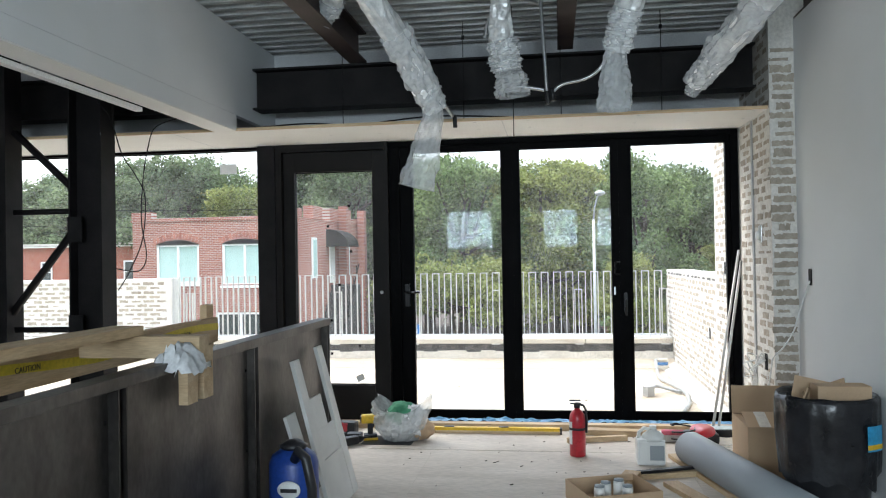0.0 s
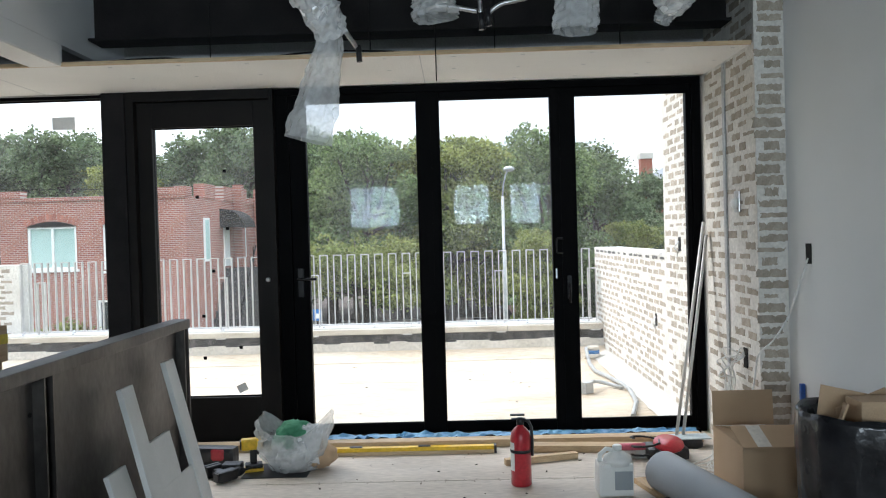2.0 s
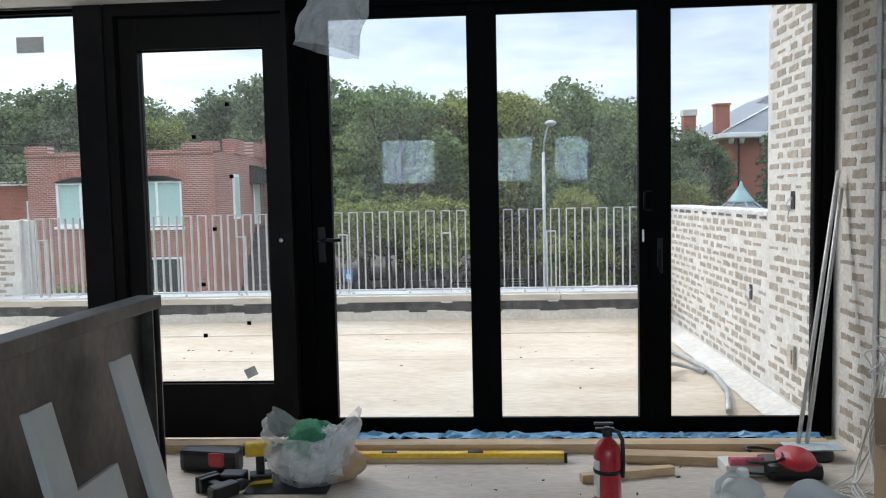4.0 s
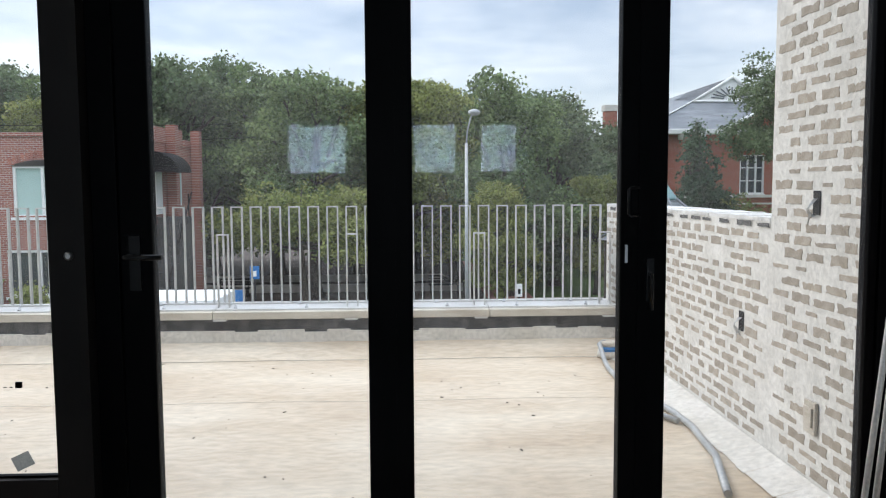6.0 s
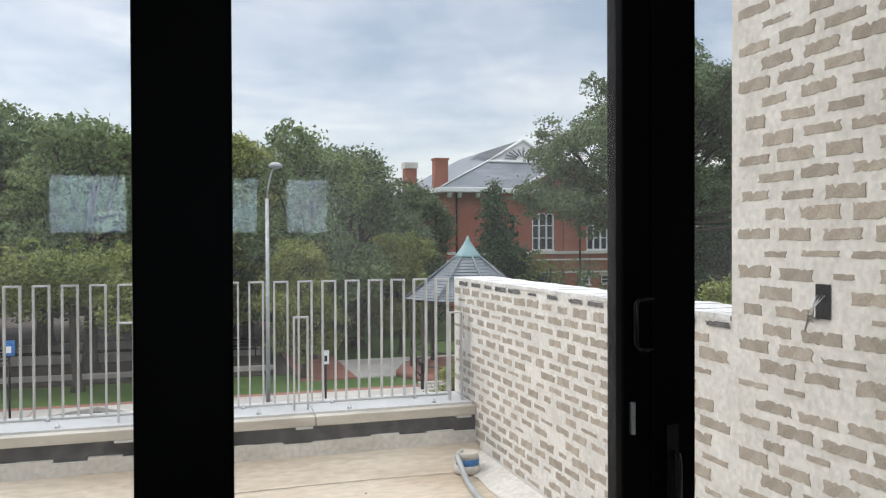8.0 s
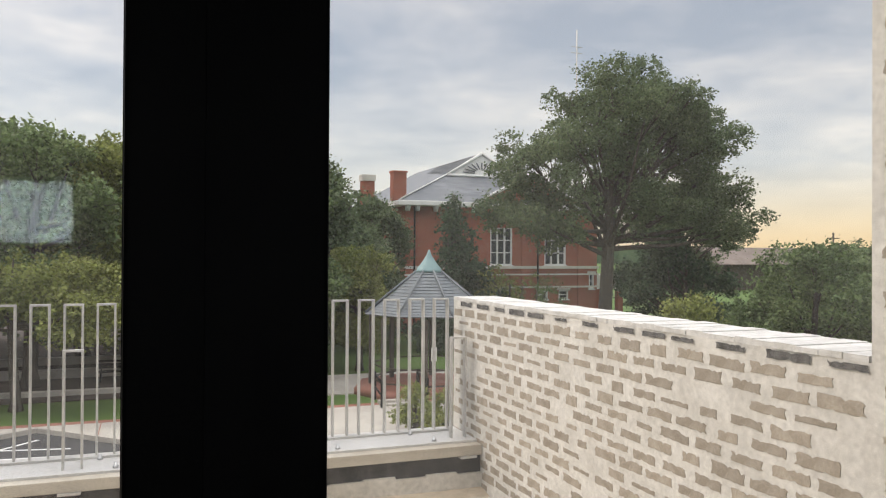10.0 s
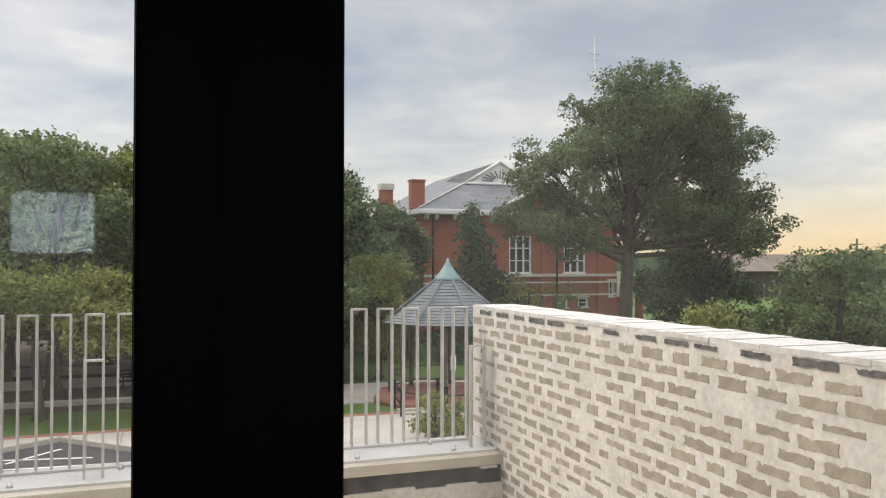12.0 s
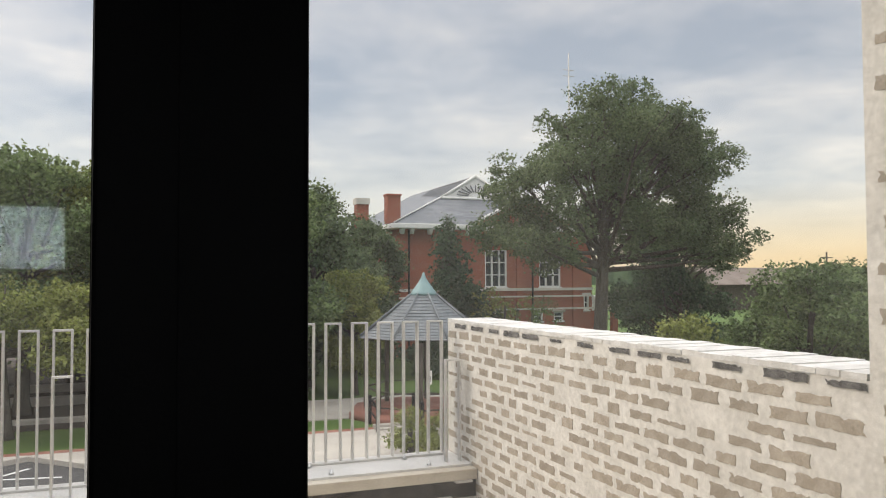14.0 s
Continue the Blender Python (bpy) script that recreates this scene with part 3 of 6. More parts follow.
def lay(parent, spots, place, limit=300):
    """place(u, z) gives the pose of a brick; those past the limit are joined."""
    base = Vector(parent.location)
    rest_v, rest_f = [], []
    for i, (u, z) in enumerate(spots):
        m = place(u, z) @ Matrix.Rotation(radians(rng.uniform(-1.2, 1.2)), 4, "X") @ Matrix.Diagonal((1, rng.choice((1, 1, -1)) * rng.choice((0.6, 0.86, 0.92, 0.95, 0.98, 1.0, 1.02, 1.04)), rng.choice((0.5, 0.75, 0.85, 0.9, 0.95, 1.0, 1.05, 1.1)), 1))
        me = rng.choice(BRICK_MESHES)
        if i < limit:
            ob = new("brick", me)
            ob.parent = parent
            ob.matrix_basis = Matrix.Translation(-base) @ m
        else:
            k = len(rest_v)
            rest_v += [tuple(m @ v.co - base) for v in me.vertices]
            rest_f += [[k + j for j in p.vertices] for p in me.polygons]
    if rest_v:
        me = bpy.data.meshes.new("brick_field")
        me.from_pydata(rest_v, [], rest_f)
        me.materials.append(BRICK)
        ob = new("brick_field", me)
        ob.parent = parent
        tagged(ob, kind="stuff")


def rough_grid(bm, x, u0, u1, z0, z1, nu, nz, amp=0.004):
    """A faintly uneven plaster face in the plane x, looking along -x."""
    rows = [[bm.verts.new((x + amp * noise.noise(Vector((i * 0.9, j * 0.9, 3))), u0 + (u1 - u0) * i / nu, z0 + (z1 - z0) * j / nz)) for i in range(nu + 1)] for j in range(nz + 1)]
    for j in range(nz):
        for i in range(nu):
            bm.faces.new((rows[j][i], rows[j + 1][i], rows[j + 1][i + 1], rows[j][i + 1])).smooth = True


XW = 1.568
pw = thing("wall_terrace_east", (XW, 9.2, -0.2), "limewashed brick terrace wall, tan bricks in smeared white mortar", "wall", kind="structure")
bm = bmesh.new()
bx(bm, XW + 0.005, 7.09, -0.2, XW + 0.31, 8.02, 5.2)
bx(bm, XW + 0.005, 8.02, -0.2, XW + 0.31, 11.356, 1.205)
rough_grid(bm, XW, 7.075, 8.02, -0.2, 5.2, 16, 80, 0.0008)
rough_grid(bm, XW, 8.02, 11.356, -0.2, 1.205, 55, 24, 0.0008)
part("mortar", bm, MORTAR, pw)
BOXES = ((7.57, 1.305), (8.34, 0.635), (7.55, 0.33))
spots = brick_face(8.02, 11.35, 0.03, 1.20, BOXES) + brick_face(7.08, 8.02, 0.03, 3.6, BOXES)
spots.sort(key=lambda s: s[0] + max(0, s[1] - 1.9) * 6)
lay(pw, spots, lambda u, z: Matrix.Translation((XW - 0.001, u, z)))
# painted brick-on-edge coping, uneven
bm = bmesh.new()
y = 8.03
while y < 11.3:
    w = rng.uniform(0.085, 0.1)
    bx(bm, XW - 0.003 + rng.uniform(-0.003, 0.003), y, 1.205, XW + 0.315, y + w - 0.0006, 1.226 + rng.uniform(-0.003, 0.003))
    y += w
part("coping", bm, PAINTTOP, pw, "white painted brick coping")
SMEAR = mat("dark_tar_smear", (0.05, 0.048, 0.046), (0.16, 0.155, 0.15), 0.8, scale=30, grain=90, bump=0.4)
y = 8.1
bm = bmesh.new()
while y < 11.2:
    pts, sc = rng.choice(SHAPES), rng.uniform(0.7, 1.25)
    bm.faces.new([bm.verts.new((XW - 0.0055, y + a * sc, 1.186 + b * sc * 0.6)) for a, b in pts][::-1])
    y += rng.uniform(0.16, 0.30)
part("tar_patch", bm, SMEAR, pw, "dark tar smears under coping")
bm = bmesh.new()
for k in range(40):
    y0 = 7.1 + k * 0.1
    w = 0.20 + 0.02 * noise.noise(Vector((k * 0.5, 0, 0)))
    quad(bm, (XW - w, y0, -0.022), (XW - w, y0 + 0.1, -0.022), (XW - 0.006, y0 + 0.1, 0.028), (XW - 0.006, y0, 0.028))
part("base_flashing", bm, FLASH, pw, "pale membrane strip at wall foot")


def outlet_box(y, z, parent_wall=None):
    b = thing("electrical_box", (XW, y, z), "dark recessed wall box with loose grey wires", "electrical box")
    bm = bmesh.new()
    bx(bm, XW - 0.006, y - 0.03, z - 0.055, XW - 0.003, y + 0.03, z + 0.055)
    part("box", bm, STEEL, b)
    for k in range(4):
        bm = bmesh.new()
        p = [(XW - 0.01, y + rng.uniform(-0.02, 0.02), z + 0.02)]
        for j in range(1, 6):
            p.append((XW - 0.02 - 0.02 * math.sin(j), y + 0.02 * j * rng.uniform(0.2, 0.9), z - 0.02 * j * rng.uniform(0.5, 1.1)))
        tube(bm, p, 0.0022, 5)
        part("wire", bm, CONDUIT, b)


outlet_box(7.57, 1.31)
outlet_box(8.34, 0.64)
pl = thing("cover_plate", (XW, 7.55, 0.26), "beige weatherproof outlet cover on brick wall", "outlet cover")
box_part("plate", (XW - 0.02, 7.50, 0.255, XW - 0.004, 7.60, 0.405), CAP, pl, bevel=0.004)
box_part("flap", (XW - 0.03, 7.515, 0.29, XW - 0.021, 7.585, 0.38), CAP, pl, bevel=0.003)

# interior brick pier
pi = thing("wall_pier", (XW, 6.5, 0.0), "limewashed brick pier with tan bricks", "wall", kind="structure")
bm = bmesh.new()
bx(bm, XW + 0.004, 6.004, 0, XW + 0.33, 7.075, 3.28)
rough_grid(bm, XW, 6.0, 6.91, 0, 3.28, 16, 50, 0.0008)
part("mortar", bm, MORTAR, pi)
s1 = [s for s in brick_face(6.0, 6.9, 0.02, 3.1) if abs(s[0] - 6.5) > 0.09]
lay(pi, s1, lambda u, z: Matrix.Translation((XW - 0.001, u, z)))
pf = thing("wall_pier_face", (XW + 0.09, 6.0, 0.0), "limewashed brick pier end, tan bricks", "wall", kind="structure")
box_part("mortar", (XW + 0.001, 6.0, 0, 1.739, 6.0035, 3.10), MORTAR, pf)
s2 = [(XW + 0.085 + rng.uniform(-0.02, 0.02), 0.03 + COURSE * k) for k in range(44)]
lay(pf, s2, lambda u, z: Matrix.Translation((u, 5.999, z)) @ Matrix.Rotation(radians(90), 4, "Z") @ Matrix.Diagonal((1, 0.98, 1.2, 1)))
bm = bmesh.new()
bx(bm, XW - 0.012, 6.48, 0.0, XW - 0.004, 6.52, 2.47)
solo("metal_channel", bm, GALV, "thin vertical steel channel let into brick", "channel", "structure")

# ---- terrace ----
bm = bmesh.new()
NX, NY = 60, 40
rows = [[bm.verts.new((-9.0 + 10.6 * i / NX, 7.06 + 3.9 * j / NY, -0.03 + 0.006 * noise.noise(Vector((i * 0.35, j * 0.35, 0))) + max(0.0, (j / NY - 0.88)) * 0.9)) for i in range(NX + 1)] for j in range(NY + 1)]
for j in range(NY):
    for i in range(NX):
        bm.faces.new((rows[j][i], rows[j][i + 1], rows[j + 1][i + 1], rows[j + 1][i])).smooth = True
solo("terrace_floor", bm, MEMBRANE, "sun-bleached beige roof membrane with stains", "terrace", "structure")
bm = bmesh.new()
for y in (9.22, 10.46):
    for k in range(52):
        x = -9 + k * 0.2
        bx(bm, x, y + 0.01 * math.sin(k * 0.7), -0.024, x + 0.202, y + 0.01 * math.sin(k * 0.7) + 0.004, -0.0225 + (0.004 if y > 10 else 0))
solo("membrane_seam", bm, CAP, "thin dark lapped seams of membrane", "seam", "structure")
box_solo("terrace_slab", (-9.0, 7.07, -0.4, 1.6, 11.3, -0.08), CONCRETE, "terrace slab edge", "slab", "structure")
curb = thing("parapet_curb", (-3.7, 11.0, -0.1), "low parapet curb, stained cap over black tar band", "parapet", kind="structure")
bm = bmesh.new()
for k in range(53):
    x = -9 + k * 0.2
    bx(bm, x, 10.86, 0.02, min(x + 0.2, XW), 10.9, 0.150 + rng.uniform(-0.012, 0.014))
part("upstand", bm, FLASH, curb, "ragged membrane upstand")
box_part("tar_band", (-9, 10.885, 0.10, XW, 11.3, 0.256), TAR, curb, "black tar band")
x, first = XW - 0.004, True
while x > -9:
    w = 1.15 if first else 2.4
    x0 = max(x - w, -9)
    box_part("cap_stone", (x0 + 0.006, 10.85, 0.257, x, 11.34, 0.322), CAP, curb, "stained cap stone", bevel=0.006)
    box_part("cap_sheet", (x0 + 0.004, 10.93, 0.3225, x - 0.002, 11.345, 0.336), CAPTOP, curb, "pale metal sheet")
    x, first = x0, False

rail = thing("railing", (-2.0, 11.26, 0.336), "galvanised railing of narrow inverted-U flat bars", "railing", kind="structure")


def picket(x, y, z0, z1, w=0.105):
    bm = bmesh.new()
    bx(bm, x - w / 2, y - 0.02, z0, x - w / 2 + 0.011, y + 0.02, z1)
    bx(bm, x + w / 2 - 0.011, y - 0.02, z0, x + w / 2, y + 0.02, z1)
    bx(bm, x - w / 2 + 0.011, y - 0.02, z1 - 0.011, x + w / 2 - 0.011, y + 0.02, z1)
    return bm


for k in range(42):
    part("picket", picket(1.435 - 0.1725 * k, 11.26, 0.336, 1.222), RAILMETAL, rail)
for k in range(7):
    bm = picket(1.47 - 1.13 * k, 11.03, 0.25, 0.985)
    bx(bm, 1.47 - 1.13 * k - 0.055, 10.835, 0.245, 1.47 - 1.13 * k + 0.055, 11.05, 0.257)
    part("support_post", bm, RAILMETAL, rail)
bm = bmesh.new()
bx(bm, -5.75, 11.22, 0.337, 1.5, 11.3, 0.349)
part("base_bar", bm, RAILMETAL, rail)
for k in range(12):
    bm = bmesh.new()
    x = 1.2 - 0.62 * k
    lathe(bm, ((0.016, 0), (0.016, 0.012), (0.009, 0.013), (0.009, 0.03)), (x, 11.19, 0.337), 8)
    lathe(bm, ((0.016, 0), (0.016, 0.012), (0.009, 0.013), (0.009, 0.03)), (x + 0.09, 10.98, 0.337), 8)
    part("anchor_bolt", bm, CONDUIT, rail)

lw = thing("wall_terrace_west", (-7.3, 11.2, 0.0), "limewashed brick wall end of terrace", "wall", kind="structure")
box_part("mortar", (-9.2, 11.2, -0.3, -5.68, 11.5, 1.2), MORTAR, lw)
lay(lw, brick_face(-9.1, -5.7, 0.3, 1.19), lambda u, z: Matrix.Translation((u, 11.199, z)) @ Matrix.Rotation(radians(90), 4, "Z"), 150)
# roof drain with hose by the corner
dr = thing("roof_drain", (1.36, 10.45, -0.03), "blue-taped drain pipe stub on terrace", "drain")
bm = bmesh.new()
lathe(bm, ((0.09, 0), (0.085, 0.05)), (1.36, 10.45, -0.02), 20)
part("collar", bm, FLASH, dr)
BLUE = mat("blue_tape", (0.02, 0.13, 0.38), (0.03, 0.18, 0.46), 0.5, scale=8)
bm = bmesh.new()
lathe(bm, ((0.078, 0.05), (0.078, 0.09)), (1.36, 10.45, -0.02), 20)
part("tape", bm, BLUE, dr, "blue tape band")
bm = bmesh.new()
lathe(bm, ((0.075, 0.09), (0.07, 0.13)), (1.36, 10.45, -0.02), 20)
part("pipe", bm, CAP, dr)
bm = bmesh.new()
pts = [(1.33, 10.47, 0.10), (1.28, 10.42, 0.09), (1.27, 10.2, 0.0), (1.24, 9.95, -0.004), (1.22, 9.5, -0.004), (1.28, 9.2, -0.004), (1.345, 8.8, -0.004), (1.355, 8.5, -0.004), (1.30, 8.0, -0.004), (1.16, 7.5, -0.004)]
tube(bm, pts, 0.02, 10)
solo("flexible_conduit", bm, GALV, "grey flexible conduit lying on terrace", "conduit")
bm = bmesh.new()
bx(bm, -0.05, -0.035, 0, 0.05, 0.035, 0.10, Matrix.Translation((0.97, 8.5, -0.025)) @ Matrix.Rotation(0.7, 4, "Z"))
tube(bm, [(1.0, 8.53, 0.03), (1.05, 8.66, 0.05), (1.14, 8.78, 0.02), (1.24, 8.74, -0.003), (1.31, 8.6, -0.003)], 0.018, 10)
solo("junction_box", bm, GALV, "small grey junction box on conduit end", "junction box")

# terrace litter: flakes, twigs and grit
bm = bmesh.new()
for k in range(110):
    x, y, s = rng.uniform(-4.5, 1.3), rng.uniform(7.3, 10.4), rng.choice((0.003, 0.004, 0.006, 0.011))
    bx(bm, -s, -s * 0.5, 0, s, s * 0.5, 0.004, Matrix.Translation((x, y, -0.022)) @ Matrix.Rotation(rng.uniform(0, 3), 4, "Z"))
solo("debris", bm, BARK, "scattered grit and dry flakes on terrace membrane", "debris", "stuff")

# ---- outdoors ----
GZ = -4.0
bm = bmesh.new()
quad(bm, (-1500, 11.6, GZ), (1500, 11.6, GZ), (1500, 2500, GZ), (-1500, 2500, GZ))
quad(bm, (-1500, -1500, GZ), (1500, -1500, GZ), (1500, 11.6, GZ), (-1500, 11.6, GZ))
solo("ground", bm, GRASS, "mown lawn stretching to the horizon", "ground", "structure")


def slab(name, dims, material, label):
    box_solo(name, (dims[0], dims[1], GZ - 0.1, dims[2], dims[3], GZ + dims[4]), material, label, name, "structure")


# ground tone kept dark to paint in the tree shade of the understory
MULCH_SHADE = mat("mulch_painted_shade", (0.050, 0.038, 0.030), (0.095, 0.075, 0.062), 0.95, scale=0.6, grain=7, bump=0.5)
slab("road", (-60, 14, 60, 28.6, 0.02), ASPHALT, "dark asphalt car park below the terrace")
slab("pavement", (-60, 28.602, 60, 33.5, 0.10), CONCRETE, "pale concrete pavement beside car park")
slab("pavement", (5.62, 36.4, 16, 41.2, 0.05), CONCRETE, "pale concrete walk before pavilion")
slab("paved_path", (3.4, 36.4, 5.6, 60, 0.06), PAVER, "red brick path through lawn")
slab("paved_path", (-60, 33.502, 60, 33.9, 0.105), PAVER, "red brick strip beside the pavement")
slab("planting_bed", (-60, 38.3, 3.38, 75, 0.04), MULCH_SHADE, "mulch under trees, coloured dark for the understory shade")
bm = bmesh.new()
for k in range(16):
    bx(bm, -24 + k * 1.85, 28.62, GZ + 0.1005, -23.97 + k * 1.85, 33.49, GZ + 0.103)
solo("pavement_joint", bm, PAVER, "thin brick joints across the pavement", "joint", "structure")
# corner of the car park that cuts into the pavement, with kerbs and a painted bay line
bm = bmesh.new()
tri = ((-9.2, 28.61), (0.6, 28.61), (-3.5, 32.6))
low, high = [[bm.verts.new((x, y, GZ + z)) for x, y in tri] for z in (0.05, 0.106)]
bm.faces.new(low[::-1])
bm.faces.new(high)
for k in range(3):
    bm.faces.new((low[k], low[(k + 1) % 3], high[(k + 1) % 3], high[k]))
solo("road_corner", bm, ASPHALT, "asphalt corner of car park", "road", "structure")
for a, b in (((-9.3, 28.61), (-3.5, 32.75)), ((-3.5, 32.75), (0.75, 28.61))):
    d = math.dist(a, b)
    bm = bmesh.new()
    bx(bm, 0, -0.16, 0.05, d, 0, 0.26, Matrix.Translation((a[0], a[1], GZ)) @ Matrix.Rotation(math.atan2(b[1] - a[1], b[0] - a[0]), 4, "Z"))
    solo("kerb", bm, CONCRETE, "pale concrete kerb round car park corner", "kerb", "structure", bevel=0.02)
bm = bmesh.new()
for a, b in (((-5.4, 30.7), (-2.4, 30.1)), ((-3.4, 31.6), (-4.6, 30.2)), ((-6.6, 29.6), (-1.4, 29.2))):
    d = math.dist(a, b)
    bx(bm, 0, 0, 0.1065, d, 0.12, 0.109, Matrix.Translation((a[0], a[1], GZ)) @ Matrix.Rotation(math.atan2(b[1] - a[1], b[0] - a[0]), 4, "Z"))
solo("bay_line", bm, WINWHITE, "white painted parking bay lines", "road marking", "structure")
for y, h, x0, x1 in ((39.4, 0.22, -16, 2.6), (44.0, 0.42, -18, 2.4), (48.5, 0.4, -20, 1.6)):
    box_solo("low_wall", (x0, y, GZ, x1, y + 0.4, GZ + h), CONCRETE, "low grey concrete seat wall under trees", "low wall", "structure", bevel=0.03)
for x, y in ((-1.6, 42.2), (1.4, 43.0), (-9.0, 42.4)):
    bn = thing("park_bench", (x, y, GZ + 0.04), "dark slatted park bench under trees", "bench")
    for k in range(4):
        box_part("seat_slat", (x - 0.8, y + 0.11 * k, GZ + 0.46, x + 0.8, y + 0.11 * k + 0.09, GZ + 0.50), STEEL, bn)
    for k in range(3):
        box_part("back_slat", (x - 0.8, y + 0.46, GZ + 0.58 + 0.13 * k, x + 0.8, y + 0.49, GZ + 0.67 + 0.13 * k), STEEL, bn)
    for dx in (-0.7, 0.66):
        box_part("leg", (x + dx, y + 0.02, GZ + 0.04, x + dx + 0.05, y + 0.44, GZ + 0.46), STEEL, bn)
        box_part("back_post", (x + dx, y + 0.44, GZ + 0.04, x + dx + 0.05, y + 0.46, GZ + 0.95), STEEL, bn)


def brick_tex(name, axis, c1, c2, cm, scale=1.0):
    """Fine brickwork for walls far off: courses 76 mm high."""
    m = bpy.data.materials.new(name)
    m.use_nodes = True
    n, l = m.node_tree.nodes, m.node_tree.links
    p = n["Principled BSDF"]
    tc, sp, cb = n.new("ShaderNodeTexCoord"), n.new("ShaderNodeSeparateXYZ"), n.new("ShaderNodeCombineXYZ")
    l.new(tc.outputs["Object"], sp.inputs[0])
    l.new(sp.outputs[axis], cb.inputs[0])
    l.new(sp.outputs[2], cb.inputs[1])
    b = n.new("ShaderNodeTexBrick")
    l.new(cb.outputs[0], b.inputs["Vector"])
    for k, v in (("Color1", c1), ("Color2", c2), ("Mortar", cm)):
        b.inputs[k].default_value = (*v, 1)
    for k, v in (("Scale", scale), ("Mortar Size", 0.009), ("Brick Width", 0.215), ("Row Height", 0.076), ("Bias", 0.0)):
        b.inputs[k].default_value = v
    ns = n.new("ShaderNodeTexNoise")
    ns.inputs["Scale"].default_value, ns.inputs["Detail"].default_value = 0.9, 6
    l.new(tc.outputs["Object"], ns.inputs["Vector"])
    hs, mr = n.new("ShaderNodeHueSaturation"), n.new("ShaderNodeMapRange")
    mr.inputs["To Min"].default_value, mr.inputs["To Max"].default_value = 0.75, 1.3
    l.new(ns.outputs["Fac"], mr.inputs["Value"])
    l.new(mr.outputs[0], hs.inputs["Value"])
    l.new(b.outputs["Color"], hs.inputs["Color"])
    l.new(hs.outputs[0], p.inputs["Base Color"])
    p.inputs["Roughness"].default_value = 0.9
    bp = n.new("ShaderNodeBump")
    bp.inputs["Strength"].default_value, bp.inputs["Distance"].default_value = 0.4, 0.01
    bp.invert = True
    l.new(b.outputs["Fac"], bp.inputs["Height"])
    l.new(bp.outputs[0], p.inputs["Normal"])
    return m


RB_X = brick_tex("red_brickwork", 0, (0.34, 0.12, 0.085), (0.25, 0.075, 0.055), (0.42, 0.36, 0.32))
RB_Y = brick_tex("red_brickwork_side", 1, (0.34, 0.12, 0.085), (0.25, 0.075, 0.055), (0.42, 0.36, 0.32))
FB_X = brick_tex("orange_brickwork", 0, (0.36, 0.10, 0.06), (0.29, 0.075, 0.045), (0.34, 0.20, 0.15))
FB_Y = brick_tex("orange_brickwork_side", 1, (0.36, 0.10, 0.06), (0.29, 0.075, 0.045), (0.34, 0.20, 0.15))


def sash(parent, x0, x1, z0, z1, y, panes=2, blind=BLIND, depth=0.12, bars=0):
    """A window set back in a wall that faces -y: pane boards and a white frame."""
    w = box_part("window", (x0, y + depth, z0, x1, y + depth + 0.04, z1), blind, parent, "pale blind behind glass" if blind is BLIND else "dark glass")
    bm = bmesh.new()
    t = 0.09
    frame_rect(bm, x0, x1, z0, z1, x0 + t, x1 - t, z0 + t, z1 - t, y + 0.03, y + depth - 0.002)
    for k in range(1, panes):
        c = x0 + (x1 - x0) * k / panes
        bx(bm, c - t / 2, y + 0.03, z0 + t, c + t / 2, y + depth - 0.002, z1 - t)
    for k in range(bars):
        zc = z0 + (z1 - z0) * (k + 1) / (bars + 1)
        bx(bm, x0 + t, y + 0.05, zc - 0.03, x1 - t, y + depth - 0.004, zc + 0.03)
    part("frame", bm, WINWHITE, w)
    box_part("sill", (x0 - 0.08, y - 0.06, z0 - 0.1, x1 + 0.08, y + 0.1, z0 - 0.002), WINWHITE, w)


# brick house with stepped parapets
hs = thing("brick_house", (-14.5, 36, GZ), "two-storey red brick house with stepped parapet and black awning", "house")
X0, X1, Y0, Y1 = -18.2, -10.8, 32.0, 42.5
WINS = ((-17.1, -15.15, 0.5, 2.2), (-14.1, -12.1, 0.4, 2.2), (-14.4, -12.2, -2.4, -0.75))
bm = bmesh.new()
zb = [(GZ, -2.4), (-2.4, -0.75), (-0.75, 0.45), (0.45, 2.2), (2.2, 3.35)]
for za, zc in zb:
    holes = sorted((a, b) for a, b, c, d in WINS if c < (za + zc) / 2 < d)
    x = X0
    for a, b in holes:
        bx(bm, x, Y0, za, a, Y0 + 0.35, zc)
        x = b
    bx(bm, x, Y0, za, X1, Y0 + 0.35, zc)
part("wall", bm, RB_X, hs)
bm = bmesh.new()
bx(bm, X1 - 0.35, Y0 + 0.352, GZ, X1 - 0.001, Y1, 3.3)
part("wall", bm, RB_Y, hs)
bm = bmesh.new()
bx(bm, X0, Y0 + 0.352, GZ, X0 + 0.35, Y1, 3.3)
part("wall", bm, RB_Y, hs)
for a, b, z in ((32.0, 32.7, 3.66), (34.3, 35.7, 3.9), (37.0, 38.4, 3.95), (39.2, 40.9, 4.02), (41.3, 42.5, 3.62)):
    bm = bmesh.new()
    bx(bm, X1 - 0.42, a - 0.02, 3.301, X1 + 0.05, b, z)
    part("parapet_step", bm, RB_Y, hs)
for y in (38.4, 42.2):
    bm = bmesh.new()
    bx(bm, X1 + 0.051, y, GZ, X1 + 0.45, y + 0.5, 4.1)
    part("buttress", bm, RB_Y, hs)
bm = bmesh.new()
for a, b, z in ((-18.2, -17.3, 3.62), (-12.0, -10.85, 3.62)):
    bx(bm, a - 0.03, 31.97, 3.351, b, 32.45, z)
bx(bm, -18.25, 31.95, 3.20, -10.8, 31.999, 3.28)
